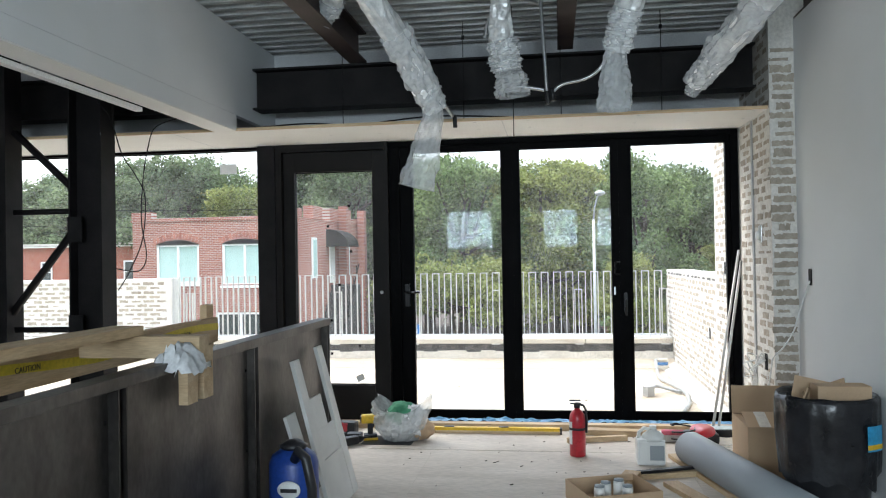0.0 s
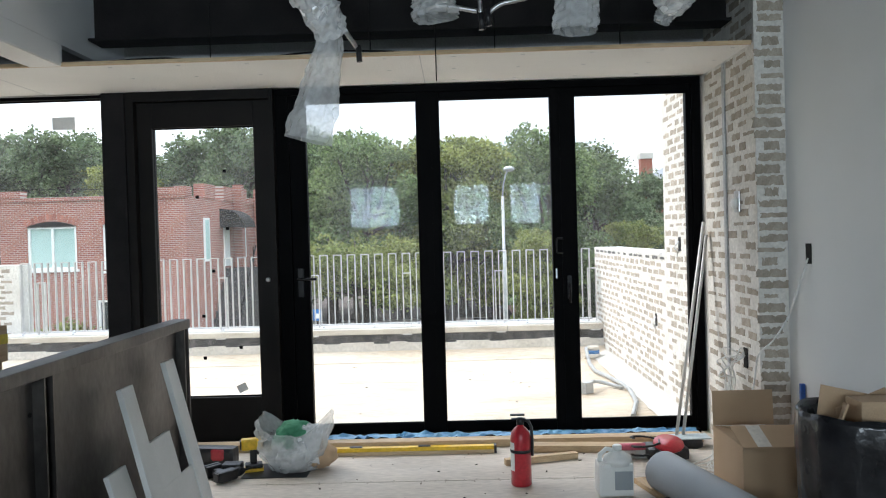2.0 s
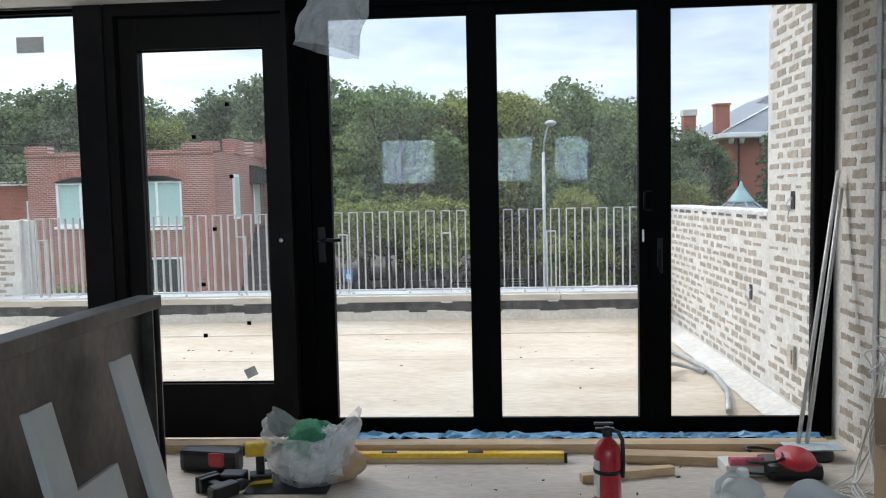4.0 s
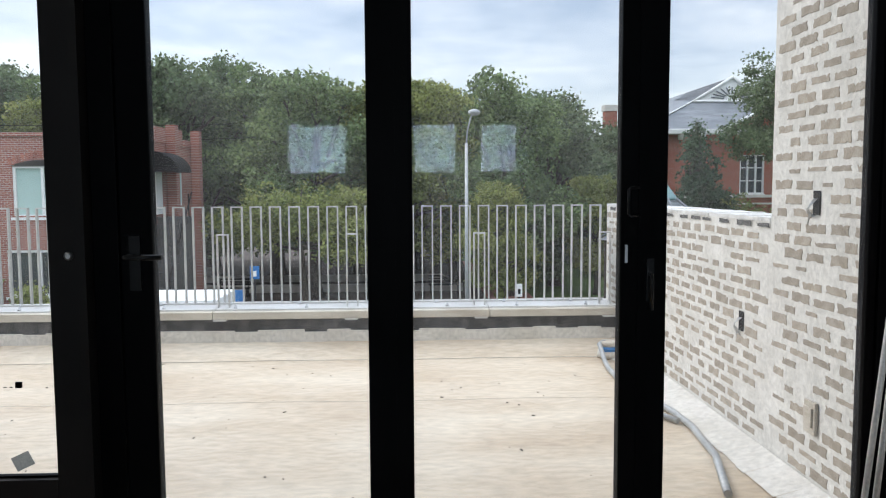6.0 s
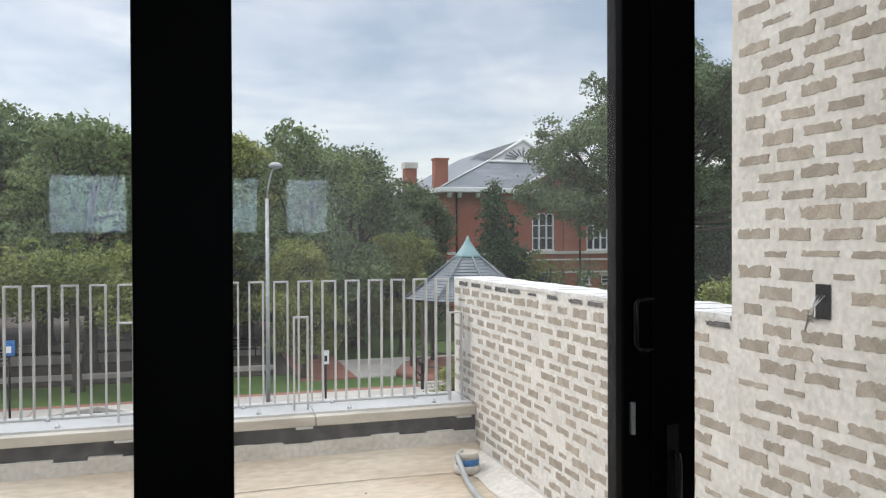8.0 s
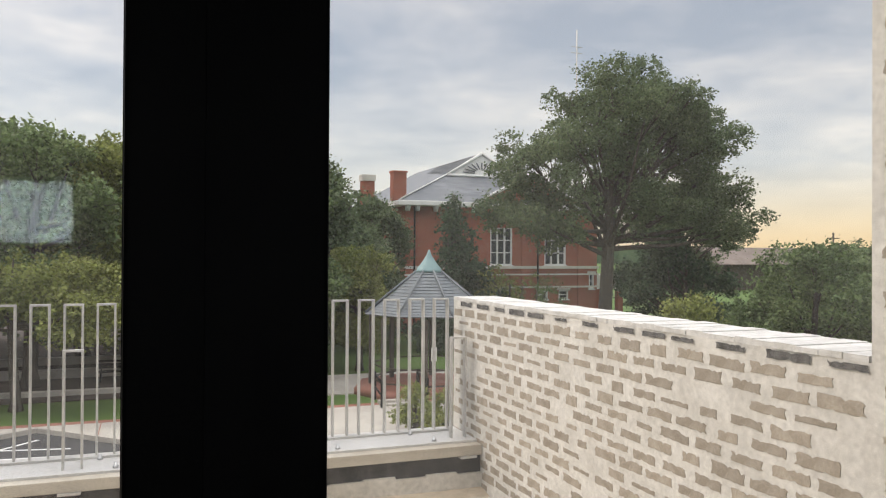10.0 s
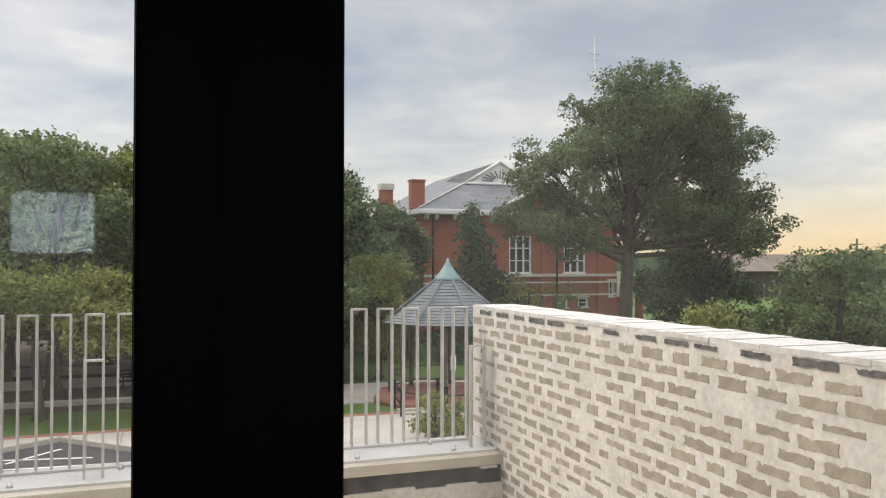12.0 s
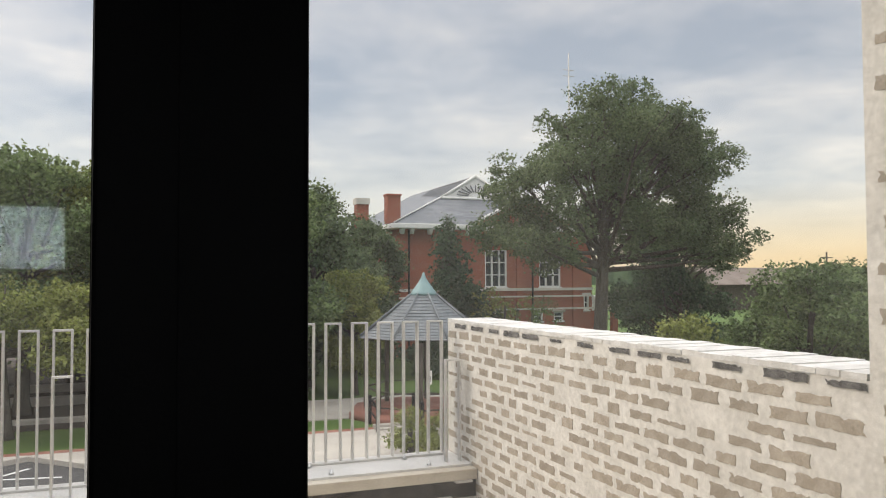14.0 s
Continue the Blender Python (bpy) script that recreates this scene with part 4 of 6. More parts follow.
part("parapet", bm, RB_X, hs)
for a, b, c, d in WINS[:2]:
    bm = bmesh.new()
    for k in range(15):
        f = (k + 0.5) / 15
        ang = (f - 0.5) * 0.7
        bx(bm, -0.055, -0.02, 0, 0.055, 0.1, 0.23, Matrix.Translation((a - 0.1 + (b - a + 0.2) * f, Y0, d + 0.02 + 0.26 * (1 - (2 * f - 1) ** 2) - 0.03)) @ Matrix.Rotation(ang, 4, "Y"))
    part("brick_arch", bm, REDBRICK, hs)
bm = bmesh.new()
bx(bm, X0 + 0.1, Y0 + 0.4, 2.9, X1 - 0.4, Y1, 3.0)
part("roof", bm, ASPHALT, hs)
for a, b, c, d in WINS:
    sash(hs, a, b, c, d, Y0, 2, BLIND if c > 0 else DARKPANE)
for a, b, c, d in WINS[:2]:
    # white head filling the flat arch over a window
    bm = bmesh.new()
    arc = [(a + (b - a) * k / 12, d - 0.004 + 0.20 * (1 - (2 * k / 12 - 1) ** 2)) for k in range(13)]
    bm.faces.new([bm.verts.new((x, Y0 - 0.012, z)) for x, z in [(b, d - 0.02), (a, d - 0.02)] + arc])
    bmesh.ops.solidify(bm, geom=bm.faces[:], thickness=0.01)
    part("window_head", bm, WINWHITE, hs)
for y, z0, z1, w in ((34.1, 0.6, 2.45, 0.7), (36.9, 0.3, 2.5, 0.8), (39.9, 0.6, 2.4, 0.6)):
    box_part("window" if w != 0.8 else "door", (X1 - 0.004, y, z0, X1 + 0.06, y + w, z1), WINWHITE, hs, "white framed opening")
    if w != 0.8:
        box_part("pane", (X1 + 0.061, y + 0.1, z0 + 0.1, X1 + 0.07, y + w - 0.1, z1 - 0.1), BLIND, hs)
bm = bmesh.new()
for i in range(9):
    for s in (0,):
        a0, a1 = math.pi / 2 * i / 9, math.pi / 2 * (i + 1) / 9
        quad(bm, (X1 + 1.1 * math.cos(a0), 36.4, 2.05 + 0.85 * math.sin(a0)), (X1 + 1.1 * math.cos(a0), 38.4, 2.05 + 0.85 * math.sin(a0)), (X1 + 1.1 * math.cos(a1), 38.4, 2.05 + 0.85 * math.sin(a1)), (X1 + 1.1 * math.cos(a1), 36.4, 2.05 + 0.85 * math.sin(a1)))
        for yy in (36.4, 38.4):
            bm.faces.new([bm.verts.new(p) for p in ((X1, yy, 2.05), (X1 + 1.1 * math.cos(a0), yy, 2.05 + 0.85 * math.sin(a0)), (X1 + 1.1 * math.cos(a1), yy, 2.05 + 0.85 * math.sin(a1)))])
part("awning", bm, STEEL, hs, "black canvas awning")
bm = bmesh.new()
for k in range(14):
    bx(bm, X1 + 0.06, 36.9 - 0.28 * (k + 1) + 0.28, GZ, X1 + 1.3, 36.9 - 0.28 * k + 0.9 if k == 0 else 36.9 - 0.28 * k + 0.28, 0.2 - 0.3 * k)
part("stair", bm, ASPHALT, hs, "outdoor stair")
bm = bmesh.new()
for k in range(8):
    yy = 37.3 - 0.56 * k
    bx(bm, X1 + 1.22, yy, 0.2 - 0.6 * k, X1 + 1.26, yy + 0.04, 1.15 - 0.6 * k)
tube(bm, ((X1 + 1.24, 37.8, 1.2), (X1 + 1.24, 33.4, -3.1)), 0.03, 6)
part("stair_rail", bm, STEEL, hs)
fl = thing("far_brick_house", (-32, 48, GZ), "long low red brick building behind trees", "house")
box_part("wall", (-40, 47, GZ, -25.6, 55, 2.5), FB_X, fl)
box_part("roof", (-40.2, 46.8, 2.5, -25.4, 55.2, 2.75), STONE, fl)
for x in (-33.2, -30.0, -27.4):
    sash(fl, x, x + 0.8, 0.2, 1.6, 46.9, 1, DARKPANE, 0.08, 1)

# courthouse-like brick building
BY = 58.0
ch = thing("brick_hall", (25, 64, GZ), "tall red brick hall with slate hip roof and pediment", "building")
WN = ((22.7, 24.45, 0.78, 3.5), (27.1, 28.9, 0.78, 3.5), (30.9, 31.35, -1.0, 0.15), (28.3, 29.12, -1.75, -1.1), (26.6, 27.4, -1.75, -1.1), (23.2, 24.0, -1.75, -1.1))
bm = bmesh.new()
zs = sorted({GZ, 4.9} | {v for w in WN for v in w[2:]})
for za, zc in zip(zs, zs[1:]):
    x = 16.2
    for a, b in sorted((a, b) for a, b, c, d in WN if c <= (za + zc) / 2 <= d):
        bx(bm, x, BY, za, a, BY + 0.5, zc)
        x = b
    bx(bm, x, BY, za, 31.6, BY + 0.5, zc)
for x in (16.2, 20.6, 25.2, 29.9):
    bx(bm, x, BY - 0.12, GZ, x + 0.7, BY - 0.001, 4.9)
part("wall", bm, FB_X, ch)
bm = bmesh.new()
bx(bm, 16.2, BY + 0.501, GZ, 16.7, 74, 4.9)
part("wall", bm, FB_Y, ch)
bm = bmesh.new()
bx(bm, 31.1, BY + 0.501, GZ, 31.6, 74, 4.9)
part("wall", bm, FB_Y, ch)
for z, h in ((0.52, 0.2), (0.04, 0.12), (-0.9, 0.14)):
    box_part("stone_band", (16.15, BY - 0.16, z, 31.65, BY - 0.121, z + h), STONE, ch)
for a, b, c, d in WN:
    box_part("lintel", (a - 0.15, BY - 0.05, d, b + 0.15, BY - 0.002, d + (0.28 if d > 1 else 0.16)), FARBRICK if d > 1 else STONE, ch)
bm = bmesh.new()
tube(bm, ((26.45, BY - 0.2, GZ), (26.45, BY - 0.2, 4.85)), 0.07, 8)
part("downpipe", bm, STEEL, ch)
bm = bmesh.new()
tube(bm, ((16.85, BY - 0.2, GZ), (16.85, BY - 0.2, 4.85)), 0.07, 8)
part("downpipe", bm, STEEL, ch)
for a, b, c, d in WN:
    sash(ch, a, b, c, d, BY, 3 if b - a > 1 else 1, DARKPANE, 0.2, 2 if d - c > 1.6 else 1)
box_part("cornice", (15.5, BY - 0.75, 4.9, 32.2, 74.6, 5.25), WINWHITE, ch, "white bracketed cornice", bevel=0.06)
for x in (16.3, 17.0, 18.35, 19.9, 21.3, 23.0, 25.5, 28.0, 29.7, 31.1):
    bm = bmesh.new()
    lathe(bm, ((0.0, 0), (0.2, 0.001), (0.2, 0.25), (0.0, 0.251)), (0, 0, 0), 12, Matrix.Translation((x - 0.12, BY - 0.33, 4.72)) @ Matrix.Rotation(radians(90), 4, "Y"))
    bx(bm, x - 0.12, BY - 0.6, 4.74, x + 0.13, BY - 0.13, 4.9)
    part("bracket", bm, WINWHITE, ch)
# main roof: ridge runs back from the pediment, front slope hipped below it
bm = bmesh.new()
gy = BY + 1.6
quad(bm, (15.6, BY - 0.7, 5.26), (29.7, BY - 0.7, 5.26), (25.4, gy, 7.35), (19.9, gy, 7.35))
bm.faces.new([bm.verts.new(p) for p in ((15.6, BY - 0.7, 5.26), (19.9, gy, 7.35), (22.65, gy, 9.05), (22.65, 74.5, 9.05), (15.6, 74.5, 5.26))])
bm.faces.new([bm.verts.new(p) for p in ((29.7, BY - 0.7, 5.26), (25.4, gy, 7.35), (22.65, gy, 9.05), (22.65, 74.5, 9.05), (29.7, 74.5, 5.26))])
quad(bm, (27.0, BY - 0.7, 5.26), (32.1, BY - 0.7, 5.26), (30.0, BY + 3, 6.6), (27.0, BY + 3, 6.6))
quad(bm, (32.1, BY - 0.7, 5.26), (32.1, 74.5, 5.26), (30.0, 72, 6.6), (30.0, BY + 3, 6.6))
part("roof", bm, SLATE, ch)
bm = bmesh.new()
tube(bm, ((15.6, BY - 0.75, 5.3), (19.9, gy - 0.05, 7.4)), 0.06, 4)
part("roof_hip", bm, WINWHITE, ch, "pale metal hip flashing")
# upper gable with the fan-shaped light
bm = bmesh.new()
g = ((19.9, 7.35), (25.4, 7.35), (22.65, 9.05))
bm.faces.new([bm.verts.new((x, gy, z)) for x, z in g])
for (xa, za), (xb, zb2) in ((g[0], g[2]), (g[2], g[1])):
    quad(bm, (xa, gy, za), (xb, gy, zb2), (xb, gy + 9, zb2), (xa, gy + 9, za))
part("gable", bm, SLATE, ch)
bm = bmesh.new()
bm.faces.new([bm.verts.new((22.65 + (x - 22.65) * 0.95, gy - 0.06, 7.42 + (z - 7.42) * 0.93)) for x, z in g])
part("pediment", bm, WINWHITE, ch, "white pediment panel")
bm = bmesh.new()
for a, b in ((g[0], g[2]), (g[2], g[1]), (g[0], g[1])):
    tube(bm, ((a[0], gy - 0.1, a[1]), (b[0], gy - 0.1, b[1])), 0.12, 4)
part("pediment_trim", bm, WINWHITE, ch)
bm = bmesh.new()
for k in range(11):
    a = math.pi * (k + 0.5) / 11
    tube(bm, ((22.65 + 0.6 * math.cos(a), gy - 0.1, 7.5 + 0.35 * math.sin(a)), (22.65 + 1.5 * math.cos(a), gy - 0.1, 7.5 + 0.85 * math.sin(a))), 0.05, 4)
part("fan_light", bm, SLATE, ch)
# lower front gable
bm = bmesh.new()
bm.faces.new([bm.verts.new(p) for p in ((21.4, BY - 0.8, 5.26), (29.6, BY - 0.8, 5.26), (25.5, BY - 0.8, 7.3))])
part("front_gable", bm, FB_X, ch)
bm = bmesh.new()
for sx in (-1, 1):
    quad(bm, (25.5 + sx * 4.5, BY - 1.1, 5.15), (25.5, BY - 1.1, 7.45), (25.5, BY + 4, 7.45), (25.5 + sx * 4.5, BY + 4, 5.15))
part("gable_roof", bm, SLATE, ch)
bm = bmesh.new()
for sx in (-1, 1):
    tube(bm, ((25.5 + sx * 4.5, BY - 1.1, 5.12), (25.5, BY - 1.1, 7.4)), 0.14, 4)
part("gable_trim", bm, WINWHITE, ch)
for x, y, z0, z1, w in ((15.42, 58.2, 5.3, 7.22, 0.95), (13.25, 58.2, GZ, 6.55, 0.82)):
    c = box_part("chimney", (x, y, z0, x + w, y + 0.8, z1), FB_X, ch)
    box_part("chimney_cap", (x - 0.07, y - 0.07, z1, x + w + 0.07, y + 0.87, z1 + (0.12 if w > 0.9 else 0.42)), FARBRICK if w > 0.9 else STONE, c)
pc = box_part("porch", (31.7, 59, -0.35, 34.9, 62, 0.0), WINWHITE, ch, "white porch cornice")
for x in (32.3, 34.2):
    box_part("porch_column", (x, 59.1, GZ, x + 0.45, 59.55, -1.1), FARBRICK, pc)
    box_part("capital", (x - 0.1, 59.02, -1.098, x + 0.55, 59.65, -0.352), WINWHITE, pc)
bm = bmesh.new()
tube(bm, ((32.1, 62.0, 5.0), (32.1, 62.0, 19.9)), 0.05, 5)
for z in (18.0, 18.5):
    tube(bm, ((31.6, 62.0, z), (32.6, 62.0, z)), 0.03, 4)
part("antenna", bm, RAILMETAL, ch)

# gazebo
GX, GYY = 10.3, 36.4
gz = thing("gazebo", (GX, GYY, GZ), "open gazebo with grey metal roof and teal cupola", "gazebo")
TEAL = mat("patina_metal", (0.16, 0.27, 0.28), (0.22, 0.34, 0.35), 0.5, scale=2)
ROOFM = mat("grey_shingle_roof", (0.13, 0.15, 0.165), (0.20, 0.22, 0.235), 0.6, scale=2, grain=12)
bm = bmesh.new()
prof = [(2.62, 3.12)]
for k in range(15):
    f0, f1 = k / 15, (k + 1) / 15
    prof += [(2.70 - 2.18 * f0, 3.16 + 1.70 * f0 ** 1.12), (2.68 - 2.18 * f1, 3.145 + 1.70 * f1 ** 1.12)]
lathe(bm, prof, (GX, GYY, GZ), 8)
for f in bm.faces:
    f.smooth = False
part("roof", bm, ROOFM, gz)
bm = bmesh.new()
for k in range(8):
    a = math.pi / 4 * k
    tube(bm, ((GX + 2.66 * math.cos(a), GYY + 2.66 * math.sin(a), GZ + 3.23), (GX + 0.53 * math.cos(a), GYY + 0.53 * math.sin(a), GZ + 4.87)), 0.045, 4)
part("roof_ridge", bm, ROOFM, gz)
bm = bmesh.new()
lathe(bm, ((0.60, 4.80), (0.54, 4.92), (0.30, 5.22), (0.10, 5.52), (0.03, 5.72)), (GX, GYY, GZ), 8)
part("cupola", bm, TEAL, gz, "teal metal cupola cone")
for k in range(8):
    a = math.pi / 8 + math.pi / 4 * k
    px, py = GX + 2.35 * math.cos(a), GYY + 2.35 * math.sin(a)
    box_part("post", (px - 0.08, py - 0.08, GZ + 0.2, px + 0.08, py + 0.08, GZ + 3.05), BARK, gz)
bm = bmesh.new()
lathe(bm, ((3.1, 0), (3.1, 0.25), (0.0, 0.26)), (GX, GYY, GZ), 8)
part("base", bm, PAVER, gz)
bm = bmesh.new()
for k in range(6):
    a, b = math.pi / 8 + math.pi / 4 * k, math.pi / 8 + math.pi / 4 * (k + 1)
    for z in (0.5, 1.1):
        tube(bm, ((GX + 2.35 * math.cos(a), GYY + 2.35 * math.sin(a), GZ + z), (GX + 2.35 * math.cos(b), GYY + 2.35 * math.sin(b), GZ + z)), 0.04, 4)
part("balustrade", bm, BARK, gz)
for k in range(3):
    box_part("step", (GX - 2.9, GYY - 3.55 + 0.3 * k, GZ, GX - 1.3, GYY - 3.25 + 0.3 * k, GZ + 0.08 + 0.08 * k), CONCRETE, gz)
for x in (GX - 2.95, GX - 1.28):
    bm = bmesh.new()
    for y, z in ((GYY - 3.5, 0.0), (GYY - 2.5, 0.2)):
        bx(bm, x - 0.05, y, GZ + z, x + 0.05, y + 0.1, GZ + z + 1.05)
    for h in (0.5, 0.95):
        tube(bm, ((x, GYY - 3.45, GZ + h), (x, GYY - 2.45, GZ + 0.2 + h)), 0.035, 6)
    part("stair_rail", bm, STEEL, gz, "black stair rail")

# street lamp, signs, utility box
lp = thing("street_lamp", (1.42, 26.0, GZ), "slim tall grey street lamp with flat head", "street lamp")
bm = bmesh.new()
tube(bm, ((1.3, 26.0, GZ), (1.3, 26.0, 2.6)), [0.06, 0.045], 10)
tube(bm, ((1.3, 26.0, 2.6), (1.33, 26.0, 2.95), (1.42, 26.0, 3.3), (1.5, 26.0, 3.42)), 0.022, 8)
part("pole", bm, GALV, lp)
bm = bmesh.new()
lathe(bm, ((0.05, 3.2), (0.17, 3.25), (0.17, 3.32), (0.08, 3.37)), (1.52, 26.0, 0.16), 12)
part("lamp_head", bm, GALV, lp)
for x, y, z, w, h, m, l in ((-4.63, 26.0, -1.15, 0.26, 0.36, BLUE, "blue parking sign on thin post"), (2.93, 27.0, -1.87, 0.18, 0.38, WHITE, "small white sign on post"), (9.3, 33.0, -2.35, 0.2, 0.5, WHITE, "small white notice on black post")):
    sg = thing("sign", (x, y, GZ), l, "sign")
    box_part("board", (x - w / 2, y - 0.02, z, x + w / 2, y, z + h), m, sg)
    box_part("pictogram", (x - w * 0.22, y - 0.026, z + h * 0.2, x + w * 0.2, y - 0.021, z + h * 0.62), WHITE if m is BLUE else STEEL, sg)
    bm = bmesh.new()
    tube(bm, ((x, y + 0.03, GZ), (x, y + 0.03, z + h)), 0.03, 6)
    part("post", bm, STEEL, sg)
bs = thing("notice_board", (-5.8, 27.5, GZ), "blue notice board on two posts", "sign")
box_part("board", (-6.35, 27.45, -2.6, -5.25, 27.52, -1.65), BLUE, bs, bevel=0.02)
for x in (-6.2, -5.4):
    box_part("post", (x - 0.04, 27.53, GZ, x + 0.04, 27.6, -1.9), BLUE, bs)
box_solo("utility_box", (-8.4, 23.0, GZ, -4.95, 25.0, -1.3), WINWHITE, "large white metal utility container", "utility box", bevel=0.04)
bm = bmesh.new()
tube(bm, ((92, 92, GZ), (92, 92, 5.0)), 0.14, 6)
for z in (4.2, 3.5):
    tube(bm, ((90.9, 92, z), (93.1, 92, z)), 0.09, 4)
solo("utility_pole", bm, BARK, "wooden utility pole with crossarms", "utility pole")
fh = thing("far_house", (95, 105, GZ), "low far house with broad brown roof", "house")
box_part("wall", (80, 108, GZ, 112, 118, 0.2), BARK, fh)
bm = bmesh.new()
quad(bm, (79, 107, 0.2), (113, 107, 0.2), (110, 113, 3.0), (84, 113, 3.0))
quad(bm, (79, 119, 0.2), (113, 119, 0.2), (110, 113, 3.0), (84, 113, 3.0))
part("roof", bm, mat("brown_shingle", (0.17, 0.135, 0.115), (0.23, 0.19, 0.165), 0.8, scale=0.5, grain=5), fh)
bm = bmesh.new()
for k in range(70):
    x0, x1 = -600 + k * 24, -600 + (k + 1) * 24
    h0, h1 = (3 + 5 * noise.noise(Vector((k * 0.35, 0, 0))) + 5, 3 + 5 * noise.noise(Vector(((k + 1) * 0.35, 0, 0))) + 5)
    quad(bm, (x0, 480, GZ), (x1, 480, GZ), (x1, 482, h0 * 0 + h1), (x0, 482, h0))
solo("backdrop", bm, LEAFB, "hazy wooded ridge on the horizon", "backdrop", "structure")
for k, (a, b) in enumerate((((-40, 26, 5.6), (-8, 44, 4.6)), ((-40, 26, 4.6), (-8, 44, 3.9)), ((-40, 26, 3.4), (-10, 46, 3.3)))):
    bm = bmesh.new()
    a, b = Vector(a), Vector(b)
    tube(bm, [a.lerp(b, t / 10) - Vector((0, 0, 1.0 * math.sin(math.pi * t / 10))) for t in range(11)], 0.018, 4)
    solo("power_line", bm, STEEL, "thin sagging overhead power cable", "cable")


# ---- trees ----
def leaf_mesh(name, blobs, clumps, per, size, material, seed, flat=0.0):
    """Leaves in clumps over lumpy crown volumes; each leaf a folded diamond."""
    r = np.random.default_rng(seed)
    w = np.array([b[3] * b[4] * b[5] for b in blobs]) ** 0.67
    pick = r.choice(len(blobs), clumps, p=w / w.sum())
    B = np.array(blobs)[pick]
    d = r.normal(size=(clumps, 3))
    d /= np.linalg.norm(d, axis=1)[:, None]
    rad = r.uniform(0.2, 1.0, clumps) ** 0.5
    c = B[:, :3] + d * B[:, 3:6] * rad[:, None]
    spread = size * 1.05 * r.uniform(0.6, 1.5, (clumps, 1, 1))
    p = c[:, None, :] + r.normal(size=(clumps, per, 3)) * spread * np.array([1, 1, 0.62])
    p = p.reshape(-1, 3)
    n = len(p)
    u = r.normal(size=(n, 3))
    u[:, 2] *= 0.6
    u /= np.linalg.norm(u, axis=1)[:, None]
    v = np.cross(u, r.normal(size=(n, 3)))
    v /= np.linalg.norm(v, axis=1)[:, None]
    s = size * 1.02 * r.uniform(0.6, 1.3, (n, 1))
    drop = np.zeros((n, 3))
    drop[:, 2] = -0.22 * s[:, 0]
    verts = np.stack((p - u * s * 0.5, p + v * s * 0.36 + drop * 0.3, p + u * s * 0.5 + drop, p - v * s * 0.36 + drop * 0.3), 1).reshape(-1, 3)
    me = bpy.data.meshes.new(name)
    me.vertices.add(4 * n)
    me.vertices.foreach_set("co", verts.ravel())
    me.loops.add(4 * n)
    me.loops.foreach_set("vertex_index", np.arange(4 * n))
    me.polygons.add(n)
    me.polygons.foreach_set("loop_start", np.arange(0, 4 * n, 4))
    me.polygons.foreach_set("loop_total", np.full(n, 4))
    me.update()
    me.materials.append(material)
    return me


def tree(at, h, spread, material, label, seed, clear=0.25, lumps=16, clumps=620, per=16, leaf=0.24, shape="round", domes=()):
    """A tapered trunk, forking limbs and a crown of leaf clumps."""
    r = random.Random(seed)
    t = thing("tree", at, label, "tree")
    blobs = []
    for dome in domes:
        # lumps spread over the outer half of each dome of an uneven crown
        for k in range(dome[6]):
            v = Vector((r.gauss(0, 1), r.gauss(0, 1), r.gauss(0, 1))).normalized() * r.uniform(0.35, 0.88)
            q = r.uniform(0.7, 1.45)
            blobs.append((dome[0] + v.x * dome[3], dome[1] + v.y * dome[4], dome[2] + v.z * dome[5], q, q, q * 0.75))
    for k in range(0 if domes else lumps):
        f = r.uniform(clear, 0.93)
        if shape == "cone":
            rr = spread * 0.5 * (1.02 - f) / (1 - clear) * 0.9
            a = r.uniform(0, 6.28)
            blobs.append((rr * 0.5 * math.cos(a), rr * 0.5 * math.sin(a), h * f, rr * 0.72, rr * 0.72, h * 0.10))
        else:
            prof = math.sin(math.pi * min(1, max(0.12, (f - clear) / (1.02 - clear)) * 0.8 + 0.16))
            rr = spread * 0.5 * prof * r.uniform(0.25, 0.86)
            a = r.uniform(0, 6.28)
            q = spread * r.uniform(0.08, 0.17)
            blobs.append((rr * math.cos(a), rr * math.sin(a), h * f, q, q, q * r.uniform(0.6, 0.95)))
    bm = bmesh.new()
    base = Vector(at)
    bend = Vector((r.uniform(-0.3, 0.3), r.uniform(-0.3, 0.3), 0))
    R = h * 0.022 + 0.05
    tube(bm, [base, base + Vector((0, 0, h * 0.06)), base + bend * 0.5 + Vector((0, 0, h * 0.3)), base + bend + Vector((0, 0, h * 0.62)), base + bend + Vector((0.1, 0.1, h * 0.9))], [R * 1.5, R, R * 0.85, R * 0.5, R * 0.12], 9)
    part("trunk", bm, BARK, t)
    bm = bmesh.new()
    for b in blobs[::4] if domes else blobs:
        z0 = h * r.uniform(clear * 0.9, max(clear + 0.05, b[2] / h - 0.1))
        a = base + bend * (z0 / h) + Vector((0, 0, z0))
        e = base + Vector(b[:3])
        mid = a.lerp(e, 0.5) + Vector((0, 0, -0.04 * h * r.random()))
        tube(bm, [a, mid, e], [R * 0.4, R * 0.24, R * 0.06], 5)
        for j in range(3):
            e2 = e + Vector((r.uniform(-1, 1) * b[3], r.uniform(-1, 1) * b[4], r.uniform(-0.4, 0.9) * b[5]))
            tube(bm, [mid.lerp(e, 0.6), e2], [R * 0.12, R * 0.03], 4)
    part("limb", bm, BARK, t)
    me = leaf_mesh("crown", blobs, clumps, per, leaf, material, seed)
    cr = new("crown", me)
    cr.parent = t
    return t


